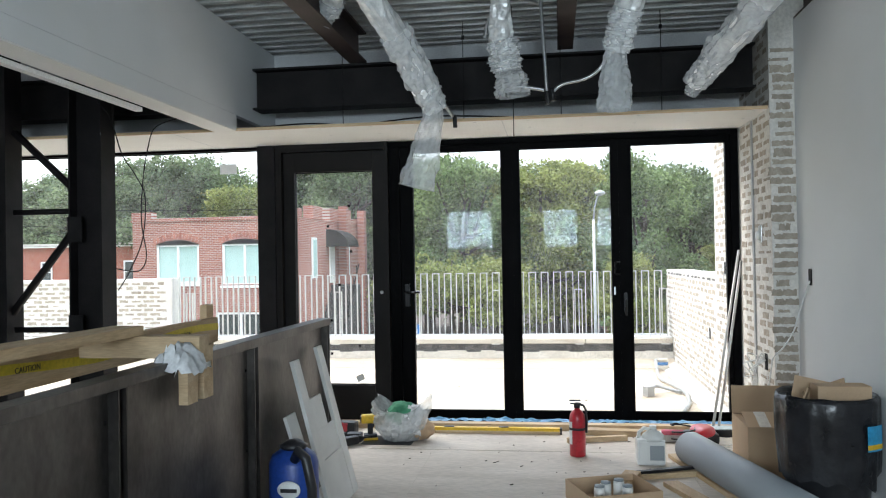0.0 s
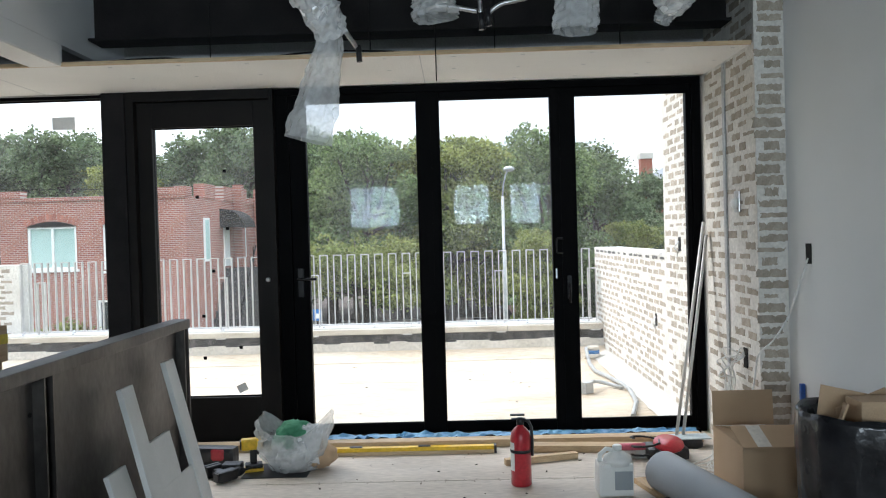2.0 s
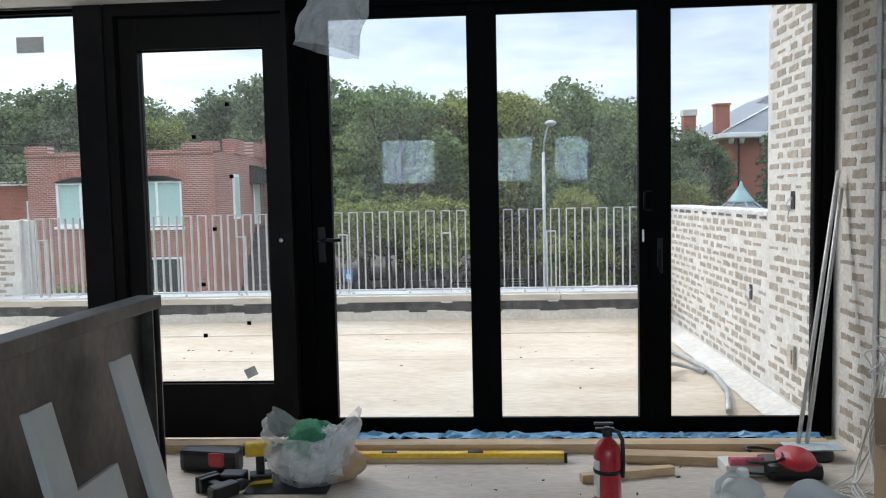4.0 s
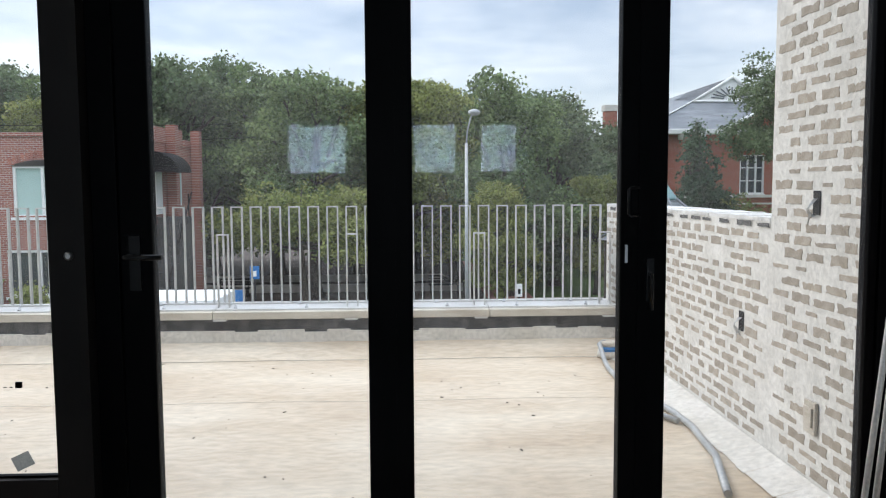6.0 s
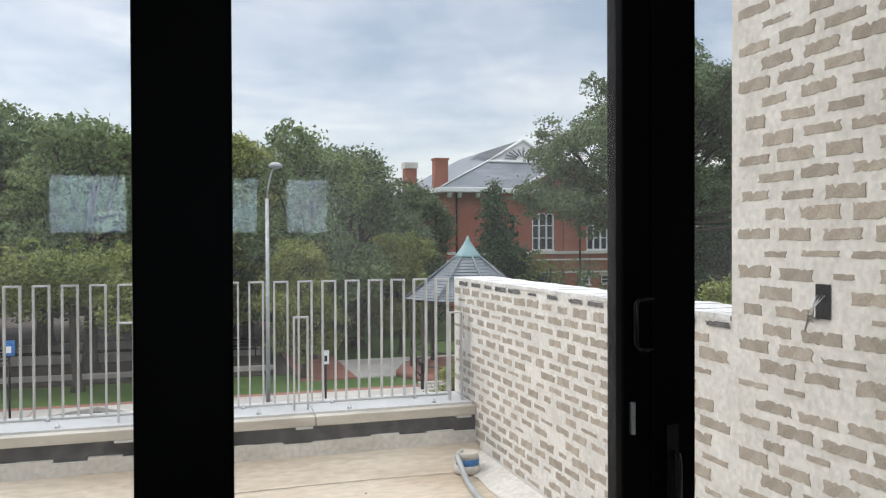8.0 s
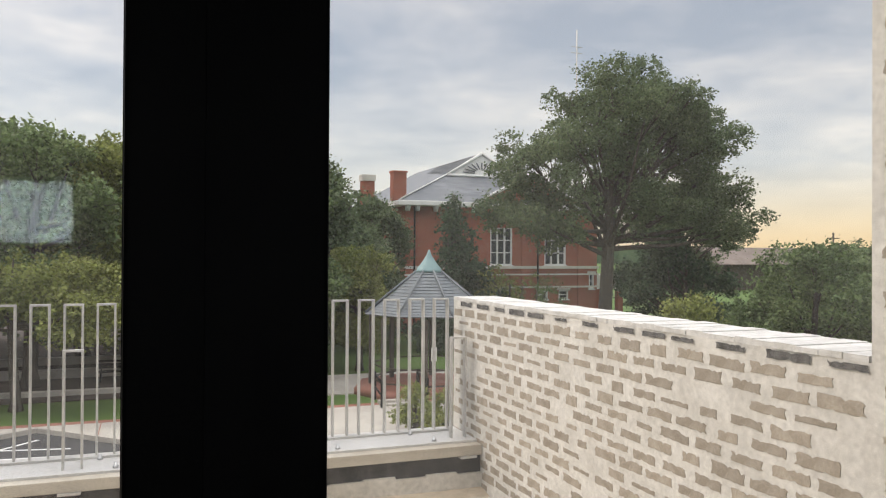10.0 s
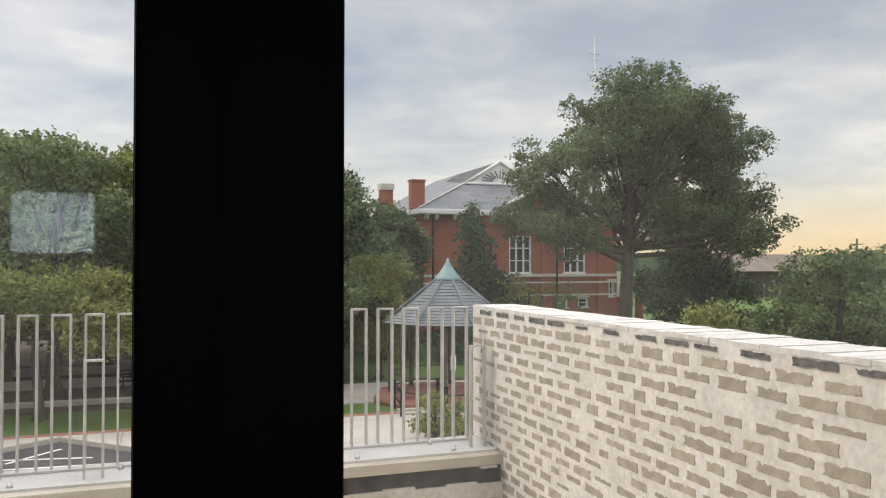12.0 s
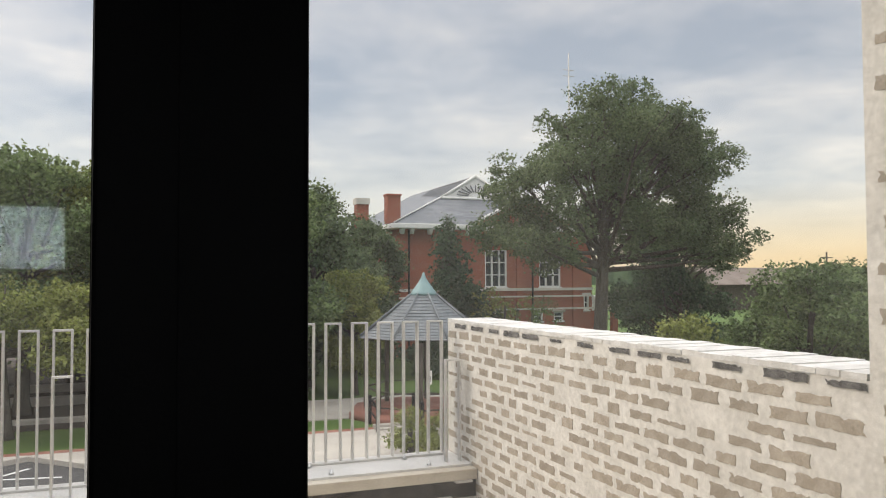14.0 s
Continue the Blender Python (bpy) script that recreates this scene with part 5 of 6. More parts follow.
protos = [
    tree((-4.9, 42, GZ), 11.2, 8.5, LEAF, "leafy green broadleaf tree", 11, 0.25, 40, 1100, 34, 0.20),
    tree((-0.6, 43, GZ), 10.9, 8.0, LEAFY, "yellow-green broadleaf tree turning early", 12, 0.24, 40, 1100, 34, 0.20),
    tree((-12.3, 47, GZ), 12.6, 9.5, LEAFD, "dark green broadleaf tree", 13, 0.18, 42, 1100, 34, 0.22),
    tree((4.4, 42, GZ), 10.9, 7.5, LEAF, "dense green tree beside a brick path", 14, 0.22, 42, 1100, 34, 0.19),
    tree((7.5, 46, GZ), 10.2, 6.6, LEAFD, "dark green dense tree", 15, 0.14, 40, 1100, 34, 0.20),
]
for k, x, y, s, tall, rot in ((0, -7.6, 47, 0.98, 1.06, 2.0), (1, 2.0, 47, 1.0, 1.02, 1.0), (2, -8.3, 52, 1.05, 0.98, 4.0), (3, -3.5, 50, 1.1, 1.02, 3.0), (2, -17, 53, 1.1, 1.0, 1.2), (0, -22, 57, 1.1, 1.05, 5.0),
                         (2, -27, 56, 1.15, 1.08, 3.3), (0, -32, 60, 1.2, 1.0, 2.1), (2, -38, 60, 1.2, 1.0, 0.4), (4, 11.4, 50, 0.85, 0.70, 2.6), (0, 4.5, 60, 1.2, 1.1, 1.1), (3, -6, 61, 1.3, 1.15, 0.3), (2, 9.2, 61, 1.1, 1.0, 5.0), (4, -1.0, 62, 1.3, 1.2, 3.2), (0, 1.2, 51, 1.0, 1.0, 0.2), (2, -25.5, 50, 1.1, 1.02, 1.7), (0, -22.0, 53, 1.1, 1.06, 2.9), (2, -30.5, 52, 1.15, 1.05, 4.1), (2, -35, 55, 1.2, 1.0, 0.9), (0, -18.6, 56, 1.1, 1.06, 3.6), (2, -40, 58, 1.2, 1.0, 5.2), (3, 6.6, 52, 1.1, 1.04, 5.1), (1, 3.6, 37.0, 0.5, 0.52, 0.7), (1, 9.0, 42.5, 0.55, 0.55, 2.2),
                         (4, 13.0, 54, 0.8, 0.90, 4.0), (2, -45, 66, 1.3, 1.1, 2.4), (0, -52, 66, 1.3, 1.05, 1.4), (4, 0.2, 55, 1.1, 1.05, 1.9), (2, -13.8, 58, 1.2, 1.15, 2.9), (1, -20.5, 48.5, 0.9, 0.95, 3.9)):
    c = copy_thing(protos[k], Matrix.Translation((x, y, GZ)) @ Matrix.Rotation(rot, 4, "Z"))
    c.scale = (s, s, tall)
tree((24.0, 45, GZ), 16.9, 16.4, LEAFD, "great spreading shade tree with dark trunk", 31, 0.36, 46, 6800, 22, 0.16,
     domes=((1.4, 0, 13.4, 5.2, 5, 4.4, 48), (-3.0, -0.5, 10.4, 4.4, 4, 3.2, 24), (6.6, 0.3, 11.6, 5.0, 4.5, 4.0, 30), (-4.6, -1.0, 7.8, 3.8, 3.5, 1.9, 13), (8.6, 0.5, 8.4, 3.9, 4, 2.4, 16), (1.6, -0.5, 8.9, 4.2, 3.5, 1.9, 18), (4.9, 0, 14.6, 3.2, 3.2, 2.8, 16)))
tree((-4.7, 37, GZ), 5.9, 8.0, LEAFY, "low spreading tree with layered yellow-green leaves", 38, 0.5, 30, 1300, 20, 0.15,
     domes=((0.4, 0, 4.5, 3.4, 2.6, 0.9, 22), (-1.4, 0, 3.7, 2.6, 2.0, 0.5, 10), (1.9, -0.3, 3.4, 2.2, 2.0, 0.5, 10)))
tree((36.0, 54, GZ), 11.6, 9.0, LEAFD, "dark green broadleaf tree", 37, 0.3, 34, 1000, 26, 0.2)
tree((16.3, 49, GZ), 9.5, 7.6, LEAFB, "dark conical evergreen before a brick hall", 32, 0.04, 34, 1300, 26, 0.19, "cone")
tree((30.9, 47, GZ), 6.9, 9.0, LEAFB, "low dark rounded evergreen tree", 33, 0.05, 26, 1200, 30, 0.2)
tree((27.0, 33, GZ), 5.7, 9.0, LEAF, "broad bushy green tree below a parapet", 34, 0.02, 30, 1500, 28, 0.17)
tree((35.0, 37, GZ), 5.7, 11.0, LEAF, "broad bushy green tree below a parapet", 35, 0.02, 30, 1500, 28, 0.18)
tree((20.4, 33, GZ), 3.7, 5.0, LEAFY, "light green shrub tree with loose shoots", 36, 0.05, 18, 600, 14, 0.16)
for k, (x, y, hh) in enumerate(((7.2, 28.8, 1.7), (8.6, 29.2, 1.5), (10.2, 29.0, 1.6), (19, 47, 4.6), (22, 49, 4.0), (-14.6, 30.6, 2.6), (-12.6, 30.4, 2.2), (-16.4, 30.5, 2.4))):
    b = tree((x, y, GZ), hh, hh * 1.4, LEAFY if k != 4 else LEAF, "loose flowering shrub beside a pavement", 60 + k, 0.1, 12, 240, 14, 0.09 if hh < 2 else 0.13)
    b.name = "shrub"
    tagged(b, category="shrub")

# ---- room: things ----
def fuzz_tube(bm, pts, radii, sides=14, steps=26, amp=0.35, seed=0):
    """A crumpled sleeve: a tube along a smooth path with folds pressed into it."""
    P = [Vector(p) for p in pts]
    path, rad = [], []
    for k in range(steps + 1):
        f = k / steps * (len(P) - 1)
        i = min(int(f), len(P) - 2)
        path.append(P[i].lerp(P[i + 1], f - i))
        rad.append(radii[i] + (radii[i + 1] - radii[i]) * (f - i))
    rings = tube(bm, path, rad, sides, cap=False)
    for j, ring in enumerate(rings):
        c = sum((v.co for v in ring), Vector()) / sides
        for k, v in enumerate(ring):
            n = noise.noise(Vector((k * 0.7 + seed, j * 0.09, seed * 3.1))) + 0.5 * noise.noise(Vector((k * 1.1 + j * 0.30, j * 0.16, seed + 9)))
            n += 0.45 * noise.noise(Vector((k * 1.9 + seed, j * 0.28 + k * 0.9, seed)))
            v.co = c + (v.co - c) * (1 + amp * n)
    for f in bm.faces:
        f.smooth = False


def film_material(name, tint, see):
    m = mat(name, tint, tint, 0.22, scale=20, bump=0.3, grain=25, spec=0.8)
    m.node_tree.nodes["Principled BSDF"].inputs["Alpha"].default_value = see
    return m


FILM = film_material("clear_plastic_film", (0.80, 0.82, 0.83), 0.5)
FILMTAIL = film_material("thin_plastic_film", (0.82, 0.84, 0.85), 0.4)
BAGFILM = film_material("clear_bag_film", (0.84, 0.86, 0.87), 0.36)
SILVER = mat("foil_duct", (0.72, 0.73, 0.73), (0.84, 0.85, 0.85), 0.32, metal=0.3, scale=18, bump=0.5, grain=30)
TAN = mat("corrugated_cardboard", (0.46, 0.32, 0.20), (0.54, 0.385, 0.25), 0.8, scale=2, grain=300, bump=0.05)
RED = mat("red_enamel", (0.42, 0.018, 0.03), (0.5, 0.03, 0.045), 0.3, scale=3, bump=0.02, coat=0.4)
YELLOW = mat("yellow_plastic", (0.72, 0.44, 0.02), (0.80, 0.52, 0.03), 0.4, scale=4, bump=0.03)
BLACKPL = mat("black_plastic", (0.012, 0.012, 0.014), (0.025, 0.025, 0.028), 0.38, scale=6, bump=0.05, grain=200)
BAG = mat("black_bin_liner", (0.012, 0.012, 0.014), (0.022, 0.022, 0.025), 0.22, scale=10, bump=0.6, grain=14)
NAVY = mat("blue_plastic", (0.012, 0.045, 0.24), (0.02, 0.07, 0.32), 0.35, scale=3, bump=0.03)
PAINTED = mat("white_painted_wood", (0.66, 0.66, 0.64), (0.74, 0.74, 0.72), 0.6, scale=5, grain=400, bump=0.04)
GREYPAPER = mat("grey_floor_paper", (0.27, 0.30, 0.32), (0.32, 0.35, 0.37), 0.5, scale=2, grain=500, bump=0.02)
HDPE = mat("white_hdpe", (0.72, 0.73, 0.71), (0.77, 0.78, 0.76), 0.4, scale=3, bump=0.01, grain=500)
GREENPL = mat("green_cloth", (0.05, 0.22, 0.12), (0.08, 0.30, 0.17), 0.8, scale=9, bump=0.4)
BLUEFILM = mat("blue_plastic_sheet", (0.10, 0.28, 0.50), (0.22, 0.44, 0.64), 0.35, scale=9, bump=0.5, grain=25)
CORD = mat("white_cable", (0.66, 0.66, 0.64), (0.72, 0.72, 0.70), 0.5, bump=0.0)
CLOTH = mat("white_rag", (0.60, 0.61, 0.62), (0.70, 0.71, 0.72), 0.9, scale=9, bump=0.3)

# steel guard of welded sheet panels
gd = thing("steel_guard", (-1.5, 3.0, 0.0), "raw mill-scale steel guard of welded sheet panels", "guard wall", kind="structure")
posts = (0.6, 1.47, 2.71, 3.95, 5.22)
for a, b in zip(posts, posts[1:]):
    box_part("sheet_panel", (-1.526, a + 0.032, 0.03, -1.518, b - 0.032, 1.0), RAWSTEEL, gd)
for y in posts:
    bm = bmesh.new()
    bx(bm, -1.545, y - 0.03, 0.0, -1.478, y - 0.022, 1.012)
    bx(bm, -1.545, y + 0.022, 0.0, -1.478, y + 0.03, 1.012)
    bx(bm, -1.545, y - 0.022, 0.0, -1.535, y + 0.022, 1.012)
    part("channel_post", bm, RAWSTEEL, gd)
box_part("top_rail", (-1.556, 0.55, 1.013, -1.47, 5.252, 1.058), RAWSTEEL, gd, bevel=0.004)
box_part("bottom_rail", (-1.546, 0.57, 0.0, -1.48, 5.25, 0.028), RAWSTEEL, gd)
bm = bmesh.new()
for y in (2.75, 3.99, 2.66, 3.9):
    for z in (0.12, 0.5, 0.9):
        lathe(bm, ((0.009, 0), (0.007, 0.004), (0.0, 0.006)), (0, 0, 0), 8, Matrix.Translation((-1.517, y, z)) @ Matrix.Rotation(radians(90), 4, "Y"))
part("weld_spot", bm, STEEL, gd)


def board(name, a, b, w, h, material, label, category="timber"):
    """A straight board from a to b, w wide and h high, set by its lower middle line."""
    a, b = Vector(a), Vector(b)
    d = (b - a)
    ang = math.atan2(d.y, d.x)
    tilt = -math.atan2(d.z, math.hypot(d.x, d.y))
    bm = bmesh.new()
    L = d.length
    bx(bm, 0, -w / 2, 0, L, w / 2, h, Matrix.Translation(a) @ Matrix.Rotation(ang, 4, "Z") @ Matrix.Rotation(tilt, 4, "Y"))
    return solo(name, bm, material, label, category, bevel=0.003)


board("pine_board", (-1.74, 0.8, 1.15), (-1.74, 3.2, 1.15), 0.14, 0.04, LUMBER, "pale pine board laid across a barricade frame")
board("pine_board", (-1.95, 1.2, 0.985), (-1.95, 4.5, 0.985), 0.04, 0.14, LUMBER, "pale pine board on edge behind steel guard")
board("pine_board", (-1.93, 3.19, 1.06), (-1.40, 3.19, 1.06), 0.09, 0.09, LUMBERX, "short pine crosspiece resting on a steel guard")
for y0 in (3.09, 3.235):
    box_solo("pine_block", (-1.465, y0, 0.88, -1.425, y0 + 0.09, 1.06 if y0 < 3.2 else 1.10), LUMBERX, "pine block clamped over steel guard", "timber", bevel=0.003)
for x, y in ((-1.95, 4.46), (-1.95, 1.25), (-1.74, 0.85)):
    box_solo("pine_post", (x - 0.065, y - 0.02, 0.0, x - 0.022, y + 0.07, 1.2), LUMBER, "upright pine post of barricade", "timber", bevel=0.003)
TAPE = mat("caution_tape", (0.66, 0.50, 0.03), (0.74, 0.58, 0.05), 0.4, scale=4, bump=0.02)
bm = bmesh.new()
pts = [(-1.928, 2.0 + k * 0.25, 1.045 + 0.02 * math.sin(k * 0.9)) for k in range(11)]
for a, b in zip(pts, pts[1:]):
    quad(bm, (a[0], a[1], a[2]), (b[0], b[1], b[2]), (b[0], b[1], b[2] + 0.038), (a[0], a[1], a[2] + 0.038))
ct = solo("barrier_tape", bm, TAPE, "yellow barrier tape with black marks along a pine board", "tape")
for y in (2.15, 2.75, 3.4, 4.0):
    cu = bpy.data.curves.new("tape_text", "FONT")
    cu.body, cu.size, cu.extrude = "CAUTION", 0.032, 0.0006
    cu.materials.append(BLACKPL)
    tx = new("tape_lettering", cu)
    tx.parent = ct
    tx.matrix_basis = Matrix.Translation(Vector((-1.924, y, 1.053)) - ct.location) @ Matrix.Rotation(radians(90), 4, "Z") @ Matrix.Rotation(radians(90), 4, "X")
bm = bmesh.new()
bmesh.ops.create_grid(bm, x_segments=14, y_segments=14, size=0.5)
for v in bm.verts:
    u, w = v.co.x, v.co.y
    d = max(abs(u), abs(w)) * 2
    z = 0.115 - 0.10 * d ** 2 + 0.04 * noise.noise(Vector((u * 6, w * 6, 2))) + 0.03 * noise.noise(Vector((u * 13, w * 11, 5)))
    v.co = Vector((-1.46 + u * 0.17 + 0.03 * noise.noise(Vector((w * 7, u * 5, 1))), 3.10 + w * 0.23 + 0.03 * noise.noise(Vector((u * 5, w * 4, 7))), 1.0 + max(z, -0.02) + 0.005))
for f in bm.faces:
    f.smooth = True
solo("rag", bm, CLOTH, "crumpled white rag draped over pine block", "rag")

# leaning cabinet door with a broken panel
def lean(name, dims, material, parent, bevel=0.003):
    """dims along y, up the slope, and through the thickness."""
    y0, s0, t0, y1, s1, t1 = dims
    bm = bmesh.new()
    tilt = math.atan2(0.22, 0.88)
    m = Matrix.Translation((-1.24, 0, 0.004)) @ Matrix.Rotation(-tilt, 4, "Y")
    bx(bm, t0, y0, s0, t1, y1, s1, m)
    return part(name, bm, material, parent, bevel=bevel)


ld = thing("cabinet_door", (-1.3, 4.62, 0.0), "white painted panelled door leaf leaning on steel guard", "cabinet door")
lean("stile", (4.38, 0.0, 0, 4.485, 0.90, 0.024), PAINTED, ld)
lean("stile", (4.84, 0.0, 0, 4.945, 0.93, 0.024), PAINTED, ld)
lean("rail", (4.486, 0.0, 0, 4.839, 0.30, 0.022), PAINTED, ld)
lean("panel", (4.486, 0.302, 0.004, 4.839, 0.47, 0.016), PAINTED, ld)
lean("rail", (4.486, 0.472, 0, 4.70, 0.66, 0.022), PAINTED, ld)
bm = bmesh.new()
bx(bm, 0, 4.22, 0.0, 0.02, 4.37, 0.62, Matrix.Translation((-1.26, 0, 0.004)) @ Matrix.Rotation(-0.3, 4, "Y"))
solo("wood_offcut", bm, PAINTED, "white painted board offcut leaning on steel guard", "offcut", bevel=0.003)

# blue backpack vacuum
vc = thing("backpack_vacuum", (-1.255, 3.85, 0.0), "blue backpack vacuum with black hose and white label", "vacuum cleaner")
bm = bmesh.new()
lathe(bm, ((0.10, 0.0), (0.125, 0.02), (0.125, 0.16), (0.115, 0.18), (0.12, 0.2), (0.12, 0.46), (0.105, 0.50), (0.06, 0.53), (0.0, 0.535)), (-1.255, 3.85, 0), 28)
part("body", bm, NAVY, vc)
bm = bmesh.new()
tube(bm, [(-1.215, 3.75, 0.50), (-1.185, 3.71, 0.55), (-1.145, 3.70, 0.52), (-1.12, 3.71, 0.38), (-1.125, 3.74, 0.15), (-1.135, 3.8, 0.02)], 0.024, 12)
part("hose", bm, BLACKPL, vc)
bm = bmesh.new()
lathe(bm, ((0.123, 0.17), (0.127, 0.18), (0.123, 0.19)), (-1.255, 3.85, 0), 28)
part("band", bm, BLACKPL, vc)
bm = bmesh.new()
lathe(bm, ((0.06, 0.53), (0.07, 0.545), (0.03, 0.57), (0.0, 0.572)), (-1.255, 3.85, 0), 20)
part("collar", bm, BLACKPL, vc)
bm = bmesh.new()
lathe(bm, ((1.0, 0), (0.96, 0.02), (0.0, 0.021)), (0, 0, 0), 24, Matrix.Translation((-1.24, 3.729, 0.36)) @ Matrix.Rotation(radians(90), 4, "X") @ Matrix.Diagonal((0.058, 0.042, 0.2, 1)))
part("label_plate", bm, HDPE, vc, "oval white label")
bm = bmesh.new()
bx(bm, -1.28, 3.7225, 0.348, -1.20, 3.7245, 0.366)
part("label_bar", bm, BLACKPL, vc)

# drills and bag by the door
def drill(at, rz, body, tilt=0.0):
    d = thing("cordless_drill", at, "cordless drill lying on the plywood floor" if body is not YELLOW else "yellow and black cordless drill standing on its battery", "drill")
    m = Matrix.Translation(at) @ Matrix.Rotation(rz, 4, "Z") @ Matrix.Translation((0, 0, 0.04 * math.sin(tilt))) @ Matrix.Rotation(tilt, 4, "X")
    bm = bmesh.new()
    bx(bm, -0.055, -0.04, 0.0, 0.06, 0.04, 0.022, m)
    part("battery", bm, body, d, bevel=0.008)
    bm = bmesh.new()
    bx(bm, -0.05, -0.036, 0.0225, 0.055, 0.036, 0.05, m)
    part("battery_seat", bm, BLACKPL, d, bevel=0.008)
    bm = bmesh.new()
    bx(bm, -0.078, -0.026, 0.145, -0.0705, 0.026, 0.195, m)
    part("motor_cap", bm, BLACKPL, d, bevel=0.003)
    bm = bmesh.new()
    bx(bm, 0.0225, -0.008, 0.10, 0.034, 0.008, 0.13, m)
    part("trigger", bm, BLACKPL, d, bevel=0.003)
    bm = bmesh.new()
    bx(bm, -0.02, -0.02, 0.05, 0.022, 0.02, 0.14, m)
    part("grip", bm, BLACKPL, d, bevel=0.008)
    bm = bmesh.new()
    bx(bm, -0.07, -0.032, 0.135, 0.06, 0.032, 0.205, m)
    part("housing", bm, body, d, bevel=0.014)
    bm = bmesh.new()
    lathe(bm, ((0.028, 0), (0.028, 0.03), (0.02, 0.055), (0.008, 0.07), (0.004, 0.13)), (0, 0, 0), 14, m @ Matrix.Translation((0.06, 0, 0.17)) @ Matrix.Rotation(radians(90), 4, "Y"))
    part("chuck", bm, BLACKPL, d)


drill((-1.46, 6.28, 0.0), 0.3, YELLOW)
drill((-1.70, 6.18, 0.0), 0.9, BLACKPL, radians(90))
bm = bmesh.new()
bx(bm, -0.16, -0.05, 0.0, 0.16, 0.05, 0.12, Matrix.Translation((-1.76, 6.44, 0)) @ Matrix.Rotation(-0.15, 4, "Z"))
solo("reciprocating_saw", bm, BLACKPL, "black and red power tool on plywood floor", "power tool", bevel=0.03)
bm = bmesh.new()
bx(bm, 0.0, -0.054, 0.02, 0.10, 0.054, 0.10, Matrix.Translation((-1.76, 6.44, 0.012)) @ Matrix.Rotation(-0.15, 4, "Z"))
solo("power_tool_grip", bm, RED, "red grip shell of a power tool", "power tool", bevel=0.02)
box_solo("battery_pack", (-1.64, 6.20, 0.0, -1.52, 6.29, 0.065), BLACKPL, "black battery pack on plywood floor", "battery", bevel=0.012)
bm = bmesh.new()
quad(bm, (-1.5, 6.12, 0.004), (-1.12, 6.14, 0.004), (-1.1, 6.42, 0.004), (-1.48, 6.42, 0.004))
bx(bm, -1.5, 6.12, 0.001, -1.1, 6.42, 0.003)
solo("floor_mat", bm, BLACKPL, "thin black sheet under plastic bag", "sheet")
pb = thing("plastic_bag", (-1.22, 6.3, 0.004), "clear plastic bag full of green and white cloths", "bag")
for name, m, r, c, seed, amp in (("cloth", GREENPL, 0.11, (-1.2, 6.28, 0.2), 3, 0.25), ("cloth", CLOTH, 0.15, (-1.18, 6.3, 0.12), 6, 0.25), ("cardboard_scrap", TAN, 0.1, (-1.06, 6.3, 0.09), 8, 0.2), ("cloth", CLOTH, 0.07, (-1.1, 6.27, 0.22), 14, 0.35)):
    bm = bmesh.new()
    bmesh.ops.create_icosphere(bm, subdivisions=4, radius=r)
    for v in bm.verts:
        d = v.co.normalized()
        f = 1 + amp * (noise.noise(d * 2.2 + Vector((seed, 0, 0))) + 0.5 * noise.noise(d * 6 + Vector((0, seed, 0))))
        v.co = Vector(c) + Vector((v.co.x * 1.15 * f, v.co.y * 0.85 * f, v.co.z * 0.95 * f))
        v.co.z = max(v.co.z, 0.008)
    for f in bm.faces:
        f.smooth = amp < 0.3
    part(name, bm, m, pb)
# open bag film: crumpled tube with two pointed ears at its mouth
bm = bmesh.new()
rings = []
for j in range(19):
    s = j / 18
    ring = []
    for k in range(72):
        a = 2 * math.pi * k / 72
        ear = max(0.0, math.cos(a)) ** 5 + 0.85 * max(0.0, math.cos(a - 2.75)) ** 4
        top = 0.235 + 0.135 * ear
        r = 0.13 + 0.075 * math.sin(min(1.0, s * 1.6) * math.pi * 0.5) + s * s * (0.075 * ear - 0.045)
        n = noise.noise(Vector((math.cos(a) * 2.6, math.sin(a) * 2.6, s * 3.2))) + 0.6 * noise.noise(Vector((math.cos(a) * 7, math.sin(a) * 7, s * 8)))
        r *= 1 + 0.17 * n
        z = 0.008 + s * top + 0.02 * s * n
        ring.append(bm.verts.new((-1.21 + r * 1.08 * math.cos(a), 6.28 + r * 0.72 * math.sin(a), z)))
    rings.append(ring)
for a, b in zip(rings, rings[1:]):
    for k in range(72):
        bm.faces.new((a[k], a[(k + 1) % 72], b[(k + 1) % 72], b[k]))
part("film", bm, BAGFILM, pb, "crumpled clear film with flared mouth")

# sill strip, level, blue film, offcuts
box_solo("sill_board", (-2.4, 6.70, 0.0, 1.45, 6.80, 0.05), LUMBERX, "long pine sill board on plywood floor", "timber", bevel=0.003)
bm = bmesh.new()
N = 90
rows = [[bm.verts.new((-1.3 + 2.75 * i / N, 6.80 + 0.10 * j / 6, 0.045 + 0.03 * abs(noise.noise(Vector((i * 0.33, j * 0.7, 4)))) + 0.02 * noise.noise(Vector((i * 0.9, j * 1.5, 8))))) for i in range(N + 1)] for j in range(7)]
for j in range(6):
    for i in range(N):
        bm.faces.new((rows[j][i], rows[j][i + 1], rows[j + 1][i + 1], rows[j + 1][i]))
solo("plastic_sheet", bm, BLUEFILM, "crinkled blue plastic sheet along the door sill", "plastic sheet")
lv = thing("spirit_level", (-0.54, 6.57, 0.0), "long yellow box-beam spirit level on floor", "spirit level")
box_part("beam", (-1.12, 6.55, 0.0, 0.045, 6.60, 0.024), LUMBERX, lv, bevel=0.003)
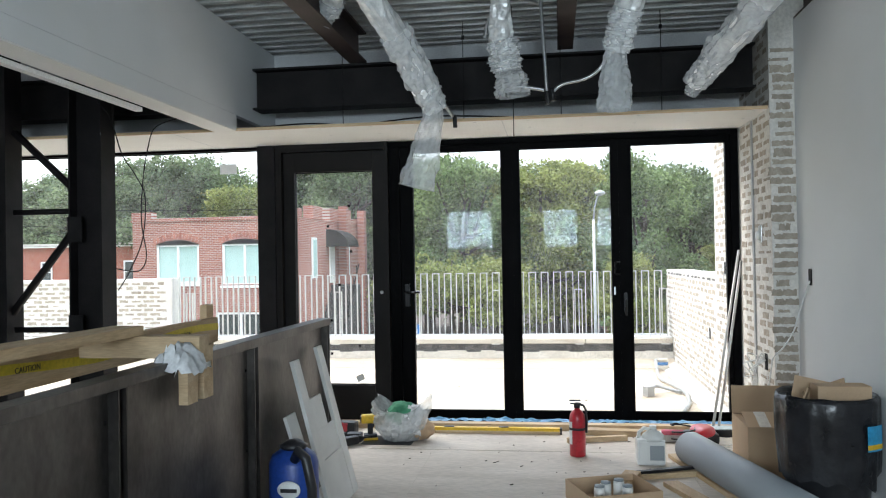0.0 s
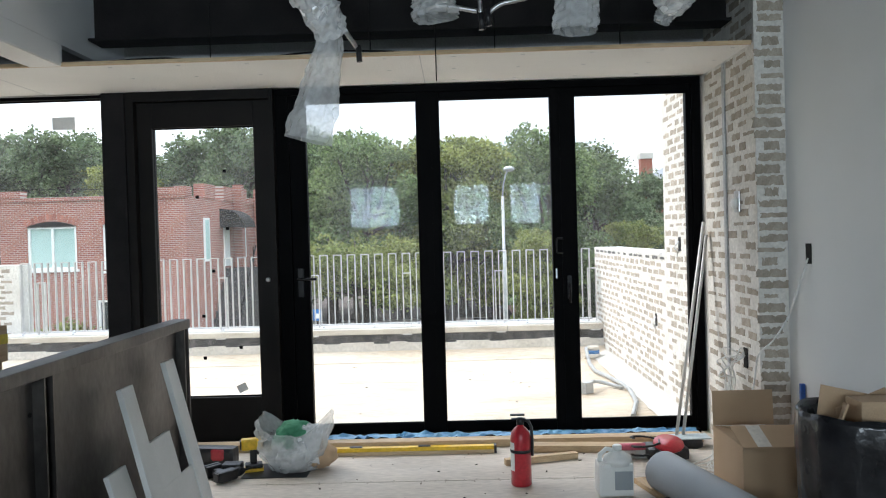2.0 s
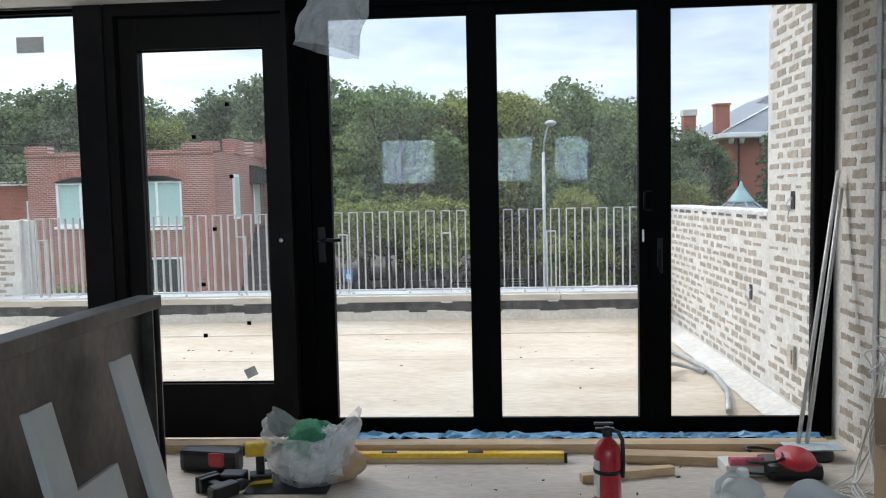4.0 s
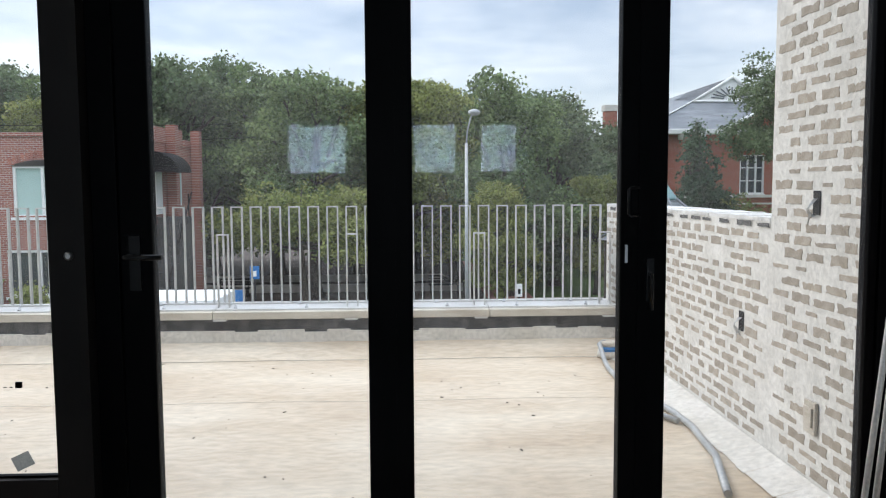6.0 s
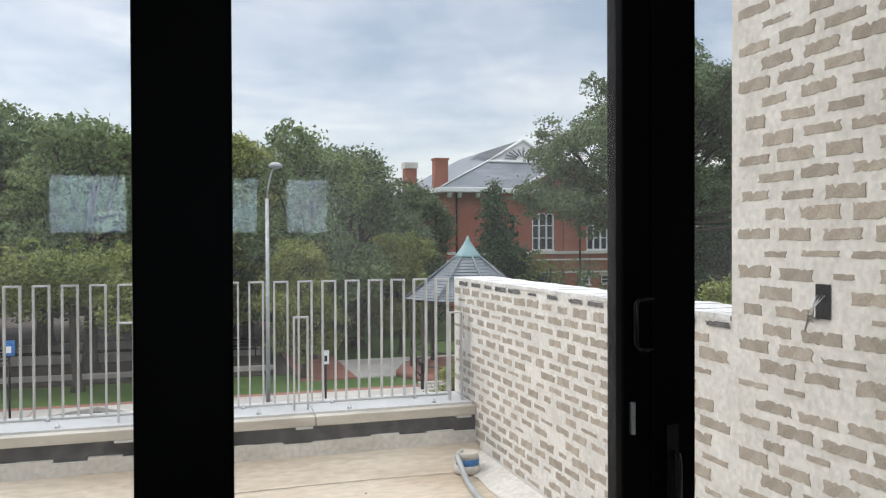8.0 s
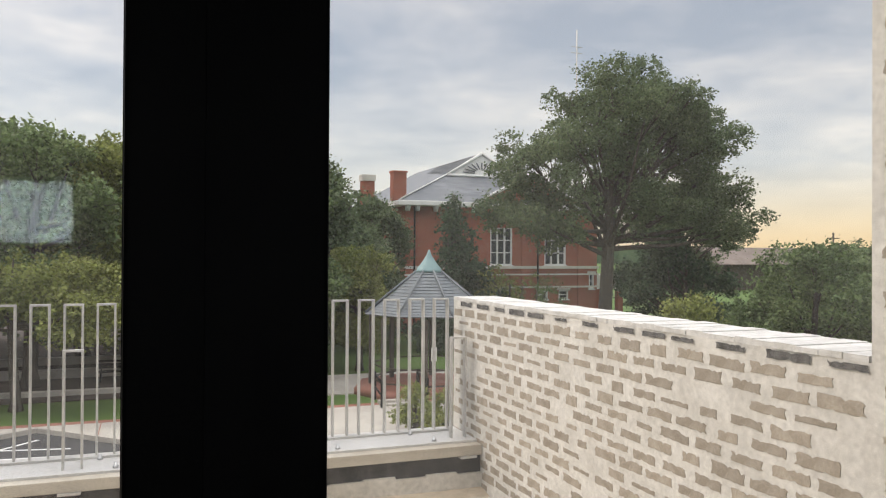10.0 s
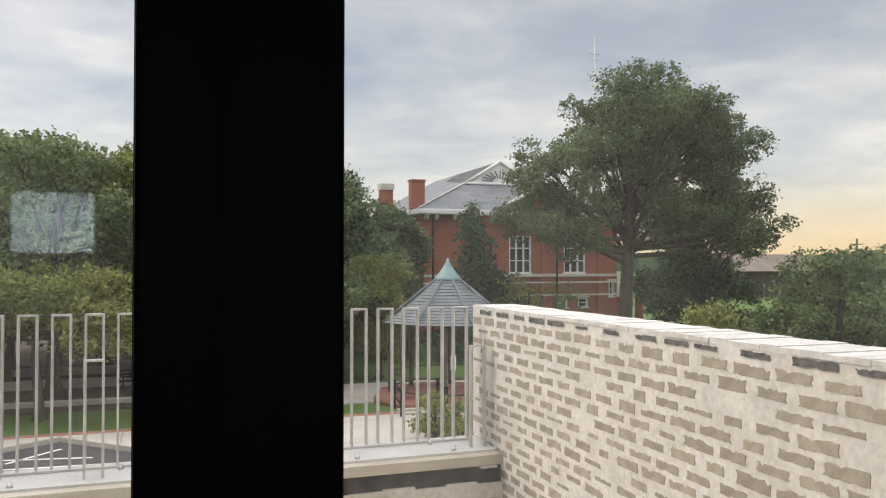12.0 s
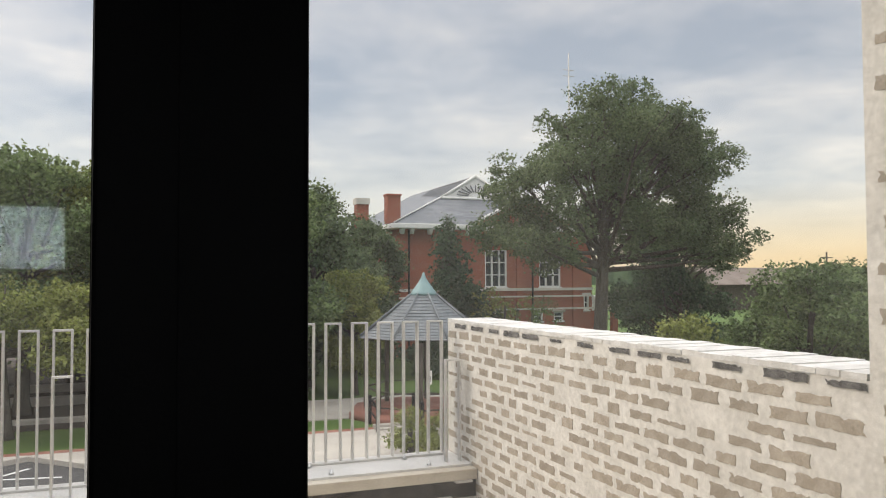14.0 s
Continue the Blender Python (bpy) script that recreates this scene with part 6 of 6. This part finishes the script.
box_part("face", (-1.12, 6.553, 0.0245, 0.045, 6.598, 0.05), YELLOW, lv, bevel=0.002)
box_part("end_cap", (0.046, 6.548, 0.0, 0.062, 6.602, 0.053), BLACKPL, lv, bevel=0.003)
for x in (-0.9, -0.45):
    box_part("vial", (x, 6.56, 0.051, x + 0.08, 6.59, 0.056), BLACKPL, lv)
board("pine_offcut", (0.1, 6.28, 0.0), (0.56, 6.40, 0.0), 0.045, 0.04, LUMBERX, "short pine offcut on plywood floor", "offcut")
board("pine_plank", (0.22, 6.60, 0.0), (1.15, 6.52, 0.0), 0.10, 0.045, LUMBERX, "pine plank lying along the sill", "timber")
board("pine_offcut", (0.55, 5.35, 0.0), (1.0, 5.48, 0.0), 0.09, 0.035, LUMBERX, "pine offcut under jug", "offcut")
board("pine_offcut", (0.86, 5.9, 0.0), (1.14, 4.7, 0.0), 0.12, 0.03, LUMBER, "pale board beside a grey roll", "offcut")
board("pine_offcut", (0.72, 5.2, 0.0), (0.98, 4.5, 0.0), 0.1, 0.03, LUMBER, "pale board on plywood floor", "offcut")
board("metal_bar", (0.45, 5.28, 0.036), (1.02, 5.52, 0.036), 0.035, 0.02, BLACKPL, "black metal straightedge on offcuts", "bar")
board("pine_offcut", (0.42, 5.02, 0.0), (0.50, 5.28, 0.0), 0.1, 0.07, LUMBER, "pine block on plywood floor", "offcut")

# fire extinguisher
fe = thing("fire_extinguisher", (0.17, 5.9, 0.0), "red fire extinguisher standing on plywood floor", "fire extinguisher")
bm = bmesh.new()
lathe(bm, ((0.05, 0.0), (0.058, 0.006), (0.058, 0.265), (0.052, 0.30), (0.034, 0.325), (0.02, 0.335), (0.02, 0.35)), (0.17, 5.9, 0), 28)
part("cylinder", bm, RED, fe)
bm = bmesh.new()
lathe(bm, ((0.0595, 0.19), (0.0605, 0.193), (0.0605, 0.205), (0.0595, 0.208)), (0.17, 5.9, 0), 28)
part("strap", bm, BLACKPL, fe, "black rubber strap")
bm = bmesh.new()
lathe(bm, ((0.022, 0.345), (0.022, 0.37), (0.014, 0.385)), (0.17, 5.9, 0), 14)
bx(bm, 0.12, 5.89, 0.372, 0.20, 5.91, 0.381)
bx(bm, 0.115, 5.89, 0.395, 0.195, 5.91, 0.404)
part("valve", bm, BLACKPL, fe, "black valve and lever")
bm = bmesh.new()
tube(bm, [(0.185, 5.9, 0.37), (0.215, 5.895, 0.365), (0.232, 5.89, 0.33), (0.235, 5.885, 0.24), (0.232, 5.885, 0.17)], 0.009, 8)
part("hose", bm, BLACKPL, fe)
bm = bmesh.new()
for k in range(5):
    a0, a1 = -2.3 - k * 0.16, -2.3 - (k + 1) * 0.16
    quad(bm, (0.17 + 0.059 * math.cos(a0), 5.9 + 0.059 * math.sin(a0), 0.09), (0.17 + 0.059 * math.cos(a1), 5.9 + 0.059 * math.sin(a1), 0.09), (0.17 + 0.059 * math.cos(a1), 5.9 + 0.059 * math.sin(a1), 0.25), (0.17 + 0.059 * math.cos(a0), 5.9 + 0.059 * math.sin(a0), 0.25))
part("label_plate", bm, HDPE, fe, "white instruction label")

box_solo("blue_board", (1.18, 6.56, 0.055, 1.46, 6.69, 0.063), mat("pale_blue_board", (0.50, 0.60, 0.64), (0.58, 0.67, 0.70), 0.6, scale=4), "pale blue board lying on a black puck", "board", bevel=0.002)
bm = bmesh.new()
lathe(bm, ((0.0, 0.0), (0.075, 0.0), (0.08, 0.02), (0.07, 0.054), (0.0, 0.0545)), (1.34, 6.62, 0.0), 20)
solo("black_puck", bm, BLACKPL, "squat black round puck on plywood floor", "puck")

# jug
jg = thing("jug", (0.66, 5.72, 0.0), "white plastic chemical jug with handle", "jug")
bm = bmesh.new()
bx(bm, 0.565, 5.65, 0.0, 0.755, 5.79, 0.18)
part("body", bm, HDPE, jg, bevel=0.02)
bm = bmesh.new()
lathe(bm, ((0.085, 0.165), (0.07, 0.205), (0.03, 0.23), (0.026, 0.235)), (0.68, 5.72, 0), 20)
part("shoulder", bm, HDPE, jg)
bm = bmesh.new()
lathe(bm, ((0.024, 0.235), (0.024, 0.262), (0.02, 0.265)), (0.68, 5.72, 0), 16)
part("cap", bm, HDPE, jg)
bm = bmesh.new()
tube(bm, [(0.66, 5.72, 0.235), (0.62, 5.72, 0.245), (0.585, 5.72, 0.215), (0.58, 5.72, 0.16)], 0.013, 8)
part("handle", bm, HDPE, jg)
box_part("label_plate", (0.65, 5.6465, 0.04, 0.745, 5.649, 0.14), GREYPAPER, jg, "printed grey label")

# red tool, paper box, roll
sw = thing("circular_tool", (1.14, 6.38, 0.0), "black tool with a round red guard and coiled lead", "power tool")
bm = bmesh.new()
lathe(bm, ((0.0, 0.0), (0.09, 0.002), (0.095, 0.012), (0.09, 0.022), (0.0, 0.024)), (0, 0, 0), 30, Matrix.Translation((1.12, 6.34, 0.085)) @ Matrix.Rotation(0.32, 4, "X"))
part("guard", bm, RED, sw, "round red guard")
bm = bmesh.new()
bx(bm, 0.98, 6.28, 0.0, 1.24, 6.48, 0.08)
part("body", bm, BLACKPL, sw, bevel=0.03)
bm = bmesh.new()
tube(bm, [(0.98 - 0.09 * math.sin(k * 0.7), 6.35 + 0.07 * math.cos(k * 0.7), 0.015 + 0.006 * k) for k in range(22)], 0.007, 6)
part("lead", bm, BLACKPL, sw)
box_solo("white_box", (0.80, 6.35, 0.0, 1.0, 6.5, 0.055), HDPE, "flat white tool case with pink handle", "case", bevel=0.01)
bm = bmesh.new()
tube(bm, [(0.82, 6.36, 0.075), (0.98, 6.36, 0.075)], 0.022, 10)
solo("case_handle", bm, mat("pink_plastic", (0.6, 0.12, 0.18), (0.66, 0.16, 0.22), 0.4), "pink plastic handle on white case", "handle")
rl = thing("paper_roll", (1.1, 5.1, 0.0), "thick grey roll of floor protection paper", "paper roll")
bm = bmesh.new()
tube(bm, [(0.93, 5.72, 0.115), (1.32, 4.1, 0.115)], 0.11, 36)
part("sheet", bm, GREYPAPER, rl)
bm = bmesh.new()
tube(bm, [(0.929, 5.7235, 0.115), (0.926, 5.735, 0.115)], 0.04, 16)
part("core", bm, TAN, rl)


PALETAPE = mat("pale_paper_tape", (0.62, 0.58, 0.52), (0.70, 0.66, 0.60), 0.7, scale=6, grain=40)


def carton(name, x0, y0, x1, y1, h, label, flaps=True, rot=0.0):
    """An open cardboard box with thin walls and bent flaps."""
    b = thing(name, ((x0 + x1) / 2, (y0 + y1) / 2, 0.0), label, "cardboard box")
    t = 0.005
    c = Matrix.Translation(((x0 + x1) / 2, (y0 + y1) / 2, 0)) @ Matrix.Rotation(rot, 4, "Z")
    w, d = (x1 - x0) / 2, (y1 - y0) / 2
    for dims in ((-w, -d, 0.0, w, -d + t, h), (-w, d - t, 0.0, w, d, h), (-w, -d + t, 0.0, -w + t, d - t, h), (w - t, -d + t, 0.0, w, d - t, h)):
        bm = bmesh.new()
        bx(bm, *dims, c)
        part("side", bm, TAN, b)
    bm = bmesh.new()
    bx(bm, -w + t, -d + t, 0.002, w - t, d - t, 0.008, c)
    part("bottom", bm, TAN, b)
    if flaps:
        for m, a in ((c @ Matrix.Translation((0, d, h + 0.002)) @ Matrix.Rotation(radians(85), 4, "X"), w), (c @ Matrix.Translation((0, -d, h + 0.002)) @ Matrix.Rotation(radians(-160), 4, "X") @ Matrix.Rotation(radians(180), 4, "Z"), w)):
            bm = bmesh.new()
            bx(bm, -a, 0.002, 0, a, 0.19, 0.004, m)
            part("flap", bm, TAN, b)
        bm = bmesh.new()
        bx(bm, 0.0, -d, 0, 0.15, d, 0.004, c @ Matrix.Translation((-w, 0, h + 0.002)) @ Matrix.Rotation(radians(14), 4, "Y"))
        part("flap", bm, TAN, b)
        bm = bmesh.new()
        bx(bm, 0.02, 0.004, -0.0012, 0.09, 0.1885, 0.0052, m)
        part("tape", bm, PALETAPE, b, "pale paper tape strip")
    return b


carton("cardboard_box", 1.22, 5.33, 1.55, 5.78, 0.34, "tall open cardboard box with raised flaps")
carton("cardboard_box", 1.50, 5.18, 1.70, 5.32, 0.30, "narrow cardboard box with torn top", False)
tr = carton("cardboard_tray", 0.12, 4.62, 0.56, 5.0, 0.11, "shallow cardboard tray holding white cans", False, 0.35)
for x, y in ((0.30, 4.82), (0.38, 4.88), (0.42, 4.76), (0.26, 4.74)):
    cn = thing("can", (x, y, 0.009), "small white cylindrical can in tray", "can", "cans in tray")
    bm = bmesh.new()
    lathe(bm, ((0.03, 0), (0.032, 0.004), (0.032, 0.10), (0.028, 0.106)), (x, y, 0.009), 18)
    part("body", bm, HDPE, cn)
    bm = bmesh.new()
    lathe(bm, ((0.029, 0.1065), (0.029, 0.116), (0.0, 0.117)), (x, y, 0.009), 18)
    part("lid", bm, GREYPAPER, cn)

# rubbish bin
BXX, BYY = 1.475, 4.66
rb = thing("rubbish_bin", (BXX, BYY, 0.0), "black rubbish bin with loose black liner, stuffed with cardboard", "rubbish bin")
bm = bmesh.new()
lathe(bm, ((0.19, 0.0), (0.20, 0.02), (0.238, 0.61), (0.250, 0.615), (0.250, 0.655), (0.238, 0.655), (0.195, 0.05), (0.0, 0.05)), (BXX, BYY, 0), 36)
part("body", bm, BLACKPL, rb)
bm = bmesh.new()
rings = []
for j, (r, h) in enumerate(((0.228, 0.55), (0.240, 0.67), (0.252, 0.682), (0.262, 0.655), (0.262, 0.57), (0.262, 0.47), (0.258, 0.38), (0.252, 0.30), (0.245, 0.24))):
    ring = []
    for k in range(60):
        a = 2 * math.pi * k / 60
        q = 1 + (0.02 * j if j > 2 else 0.008) * noise.noise(Vector((k * 0.45, j * 0.25, 6)))
        hh = h + (0.03 * (j - 2) * 0.5 * noise.noise(Vector((k * 0.22, 0, 3))) if j > 2 else 0.01 * noise.noise(Vector((k * 0.3, 1, 1))))
        ring.append(bm.verts.new((BXX + r * q * math.cos(a), BYY + r * q * math.sin(a), hh)))
    rings.append(ring)
for a, b in zip(rings, rings[1:]):
    for k in range(60):
        bm.faces.new((a[k], a[(k + 1) % 60], b[(k + 1) % 60], b[k])).smooth = True
part("liner", bm, BAG, rb, "loose crinkled black bin liner")
bm = bmesh.new()
for k in range(6):
    a0, a1 = radians(-66 + 4 * k), radians(-62 + 4 * k)
    quad(bm, *[(BXX + 0.284 * math.cos(a), BYY + 0.284 * math.sin(a), z) for a, z in ((a0, 0.42), (a1, 0.42), (a1, 0.55), (a0, 0.55))])
part("sticker", bm, mat("blue_printed_label", (0.03, 0.28, 0.50), (0.05, 0.36, 0.60), 0.4, scale=4, bump=0.0), rb, "blue and yellow printed sticker")
bm = bmesh.new()
for k in range(6):
    a0, a1 = radians(-66 + 4 * k), radians(-62 + 4 * k)
    quad(bm, *[(BXX + 0.2852 * math.cos(a), BYY + 0.2852 * math.sin(a), z) for a, z in ((a0, 0.43), (a1, 0.43), (a1, 0.455), (a0, 0.455))])
part("sticker_stripe", bm, YELLOW, rb, "yellow printed stripe")
for ang, pos, dims in (((0.15, -0.25, 0.3), (1.50, 4.72, 0.60), (0.26, 0.008, 0.12)), ((-0.25, 0.2, -0.2), (1.40, 4.72, 0.60), (0.18, 0.008, 0.15)), ((0.35, 0.15, 1.2), (1.34, 4.62, 0.60), (0.18, 0.008, 0.12))):
    bm = bmesh.new()
    bx(bm, -dims[0] / 2, 0, -0.1, dims[0] / 2, dims[1], dims[2], Matrix.Translation(pos) @ Euler(ang).to_matrix().to_4x4())
    solo("cardboard_piece", bm, TAN, "torn cardboard stuffed in rubbish bin", "cardboard")
bm = bmesh.new()
bx(bm, 1.395, 4.53, 0.55, 1.665, 4.66, 0.735)
solo("cardboard_carton", bm, TAN, "small closed carton on top of rubbish bin", "cardboard box", bevel=0.004)
box_solo("blue_strip", (1.712, 5.80, 0.0, 1.738, 5.825, 0.555), mat("bright_blue_plastic", (0.02, 0.10, 0.42), (0.03, 0.13, 0.50), 0.35, scale=3, bump=0.03), "blue plastic level leaning on drywall", "strip", bevel=0.004)

# poles, thermostat, wiring by the pier
for dx in (0.0, 0.045):
    bm = bmesh.new()
    tube(bm, [(1.25 + dx, 6.66, 0.0), (1.53 + dx * 0.4, 6.86, 1.47 - dx * 2)], 0.011, 10)
    solo("metal_pole", bm, RAILMETAL, "slim pale metal pole leaning in corner", "pole")
th = thing("thermostat", (XW, 6.30, 1.58), "white wall control with round dial on brick pier", "thermostat")
box_part("back_plate", (XW - 0.012, 6.25, 1.52, XW - 0.004, 6.34, 1.65), CONDUIT, th, bevel=0.003)
bm = bmesh.new()
lathe(bm, ((0.032, 0), (0.032, 0.02), (0.024, 0.028), (0.0, 0.028)), (0, 0, 0), 20, Matrix.Translation((XW - 0.012, 6.295, 1.575)) @ Matrix.Rotation(radians(-90), 4, "Y"))
part("dial", bm, HDPE, th)


def cable(name, pts, r, material, label):
    bm = bmesh.new()
    P = [Vector(p) for p in pts]
    fine = []
    for i in range(len(P) - 1):
        a, b, c, d = P[max(i - 1, 0)], P[i], P[i + 1], P[min(i + 2, len(P) - 1)]
        for k in range(8):
            t = k / 8
            fine.append(0.5 * ((2 * b) + (c - a) * t + (2 * a - 5 * b + 4 * c - d) * t * t + (3 * b - a - 3 * c + d) * t ** 3))
    fine.append(P[-1])
    tube(bm, fine, r, 6)
    return solo(name, bm, material, label, "cable")


bm = bmesh.new()
bx(bm, XW - 0.008, 6.18, 0.58, XW - 0.004, 6.24, 0.70)
solo("electrical_box", bm, STEEL, "dark open wall box in brick pier", "electrical box")
bm = bmesh.new()
bx(bm, 1.734, 5.70, 1.22, 1.7395, 5.76, 1.33)
solo("electrical_box", bm, STEEL, "dark open wall box in grey drywall", "electrical box")
cable("loose_cable", [(1.733, 5.73, 1.25), (1.69, 5.74, 1.12), (1.66, 5.78, 0.98), (1.65, 5.83, 0.9), (1.60, 5.90, 0.78), (1.55, 5.97, 0.70), (1.54, 6.0, 0.6), (1.5, 5.96, 0.45), (1.46, 6.0, 0.2), (1.4, 6.1, 0.02), (1.3, 6.2, 0.01)], 0.005, CORD, "white cable trailing down the pier")
for k in range(7):
    r = random.Random(90 + k)
    cable("loose_cable", [(XW - 0.012, 6.21, 0.65), (1.52 - 0.02 * k, 6.24 + r.uniform(-0.1, 0.1), 0.72 - r.random() * 0.2), (1.50, 6.3 + r.uniform(-0.15, 0.1), 0.5), (1.46 + r.uniform(-0.05, 0.05), 6.3, 0.22), (1.38, 6.22 + r.uniform(-0.1, 0.1), 0.03), (1.24 + r.uniform(-0.1, 0.1), 6.12, 0.012), (1.32, 5.96 + r.uniform(-0.08, 0.08), 0.012), (1.42, 6.05, 0.015)], 0.004, CORD, "tangled white cable on floor by pier")

# ---- overhead ----
SLEEVES = (
    ([(-1.2, 4.9, 3.24), (-1.0, 5.2, 2.95), (-0.86, 5.5, 2.68), (-0.79, 5.62, 2.5)], [0.075, 0.085, 0.09, 0.07], [(-0.79, 5.62, 2.52), (-0.85, 5.62, 2.28), (-0.93, 5.62, 1.95)], [0.06, 0.09, 0.125]),
    ([(-0.30, 5.4, 3.22), (-0.31, 5.55, 2.95), (-0.27, 5.6, 2.75)], [0.06, 0.085, 0.09], [(-0.27, 5.6, 2.76), (-0.25, 5.6, 2.68), (-0.24, 5.6, 2.57)], [0.08, 0.11, 0.12]),
    ([(0.60, 4.8, 3.22), (0.50, 5.0, 2.95), (0.43, 5.1, 2.72)], [0.075, 0.08, 0.07], [(0.43, 5.1, 2.73), (0.42, 5.1, 2.55), (0.41, 5.1, 2.35)], [0.06, 0.09, 0.10]),
    ([(-1.36, 5.1, 3.27), (-1.42, 5.25, 3.2), (-1.47, 5.32, 3.14)], [0.05, 0.07, 0.06], [(-1.47, 5.32, 3.15), (-1.52, 5.34, 3.06)], [0.06, 0.05]),
    ([(1.50, 4.6, 3.2), (1.3, 5.0, 2.96), (1.12, 5.5, 2.76), (1.02, 5.75, 2.64)], [0.085, 0.085, 0.08, 0.07], [(1.03, 5.73, 2.66), (0.99, 5.8, 2.56)], [0.07, 0.04]),
)
for i, (core, cr, tail, tr_) in enumerate(SLEEVES):
    t = thing("wrapped_duct", core[-1], "silvery pipe end wrapped in crumpled clear plastic", "wrapped pipe", "wrapped pipe ends")
    bm = bmesh.new()
    fuzz_tube(bm, core, cr, 22, 64, 0.24, i * 4.0)
    part("sleeve", bm, SILVER, t)
    bm = bmesh.new()
    fuzz_tube(bm, core[1:], [c * 1.18 for c in cr[1:]], 26, 60, 0.30, i * 4.0 + 2)
    part("film", bm, FILM, t)
    bm = bmesh.new()
    fuzz_tube(bm, tail, tr_, 28, 40, 0.22, i * 4.0 + 7)
    part("film_tail", bm, FILMTAIL, t)
for pts in ([(-0.03, 5.6, 3.26), (-0.03, 5.6, 3.16), (0.0, 5.6, 2.55)], [(0.03, 5.6, 2.57), (0.10, 5.6, 2.63), (0.36, 5.55, 2.72), (0.6, 5.5, 3.2)], [(-0.42, 5.5, 2.95), (-0.38, 5.5, 3.1), (-0.25, 5.5, 3.22), (-0.05, 5.6, 3.2)], [(-0.02, 5.6, 2.6), (-0.12, 5.6, 2.62), (-0.25, 5.6, 2.64)], [(-1.28, 4.9, 3.2), (-1.02, 5.3, 2.95), (-0.68, 5.75, 2.47)]):
    cable("conduit_pipe", pts, 0.013, CONDUIT, "bent zinc conduit hanging from metal deck")
for x, y, z in ((0.0, 5.6, 2.5), (0.035, 5.6, 2.52), (-0.67, 5.76, 2.39)):
    bm = bmesh.new()
    tube(bm, [(x, y, z + 0.09), (x + 0.005, y, z)], 0.016, 8)
    solo("rubber_plug", bm, BLACKPL, "black rubber cap on conduit end", "plug")
for x, y, z in ((-1.62, 6.2, 2.5), (-0.65, 6.2, 2.5), (0.1, 6.2, 2.5), (0.85, 6.2, 2.5), (-3.3, 5.7, 2.5), (-0.25, 5.9, 2.3)):
    bm = bmesh.new()
    tube(bm, [(x, y, z), (x, y, 3.29)], 0.0035, 5)
    lathe(bm, ((0.012, 0.65), (0.012, 0.68)), (x, y, z), 6)
    solo("hanger_rod", bm, STEEL, "thin threaded hanger rod from metal deck", "rod")
cable("loose_cable", [(-3.46, 5.5, 2.76), (-3.22, 5.5, 2.56), (-3.11, 5.5, 2.26), (-3.0, 5.5, 2.09), (-2.93, 5.5, 1.93), (-2.955, 5.5, 1.62), (-3.07, 5.5, 1.37), (-3.15, 5.5, 1.25)], 0.0042, STEEL, "dark cable dangling from the soffit")
cable("loose_cable", [(-2.66, 5.5, 2.5), (-2.84, 5.5, 2.44), (-2.9, 5.5, 2.3), (-2.945, 5.5, 2.05), (-2.96, 5.5, 1.75), (-2.925, 5.5, 1.5), (-2.99, 5.5, 1.39), (-3.16, 5.5, 1.41)], 0.0042, STEEL, "dark cable loop dangling from soffit")
for z in (2.98, 3.08):
    bm = bmesh.new()
    bx(bm, -0.262 + (z - 3.08) * 0.4, 5.475, z - 0.03, -0.245 + (z - 3.08) * 0.4, 5.48, z + 0.03)
    solo("valve_tag", bm, RED, "small red tag on wrapped pipe end", "tag")
cable("loose_cable", [(-2.35, 6.1, 2.51), (-1.9, 6.12, 2.53), (-1.5, 6.2, 2.52), (-0.9, 6.2, 2.56), (-0.3, 6.2, 2.53)], 0.006, STEEL, "dark cable lying along soffit edge")

# floor litter
bm = bmesh.new()
for k in range(90):
    x, y, s = rng.uniform(-1.1, 1.2), rng.uniform(4.2, 6.6), rng.choice((0.003, 0.004, 0.007, 0.011))
    bx(bm, -s, -s * 0.4, 0, s, s * 0.4, 0.004, Matrix.Translation((x, y, 0.0)) @ Matrix.Rotation(rng.uniform(0, 3), 4, "Z"))
solo("floor_litter", bm, BARK, "scattered grit and wood chips on plywood floor", "debris", "stuff")
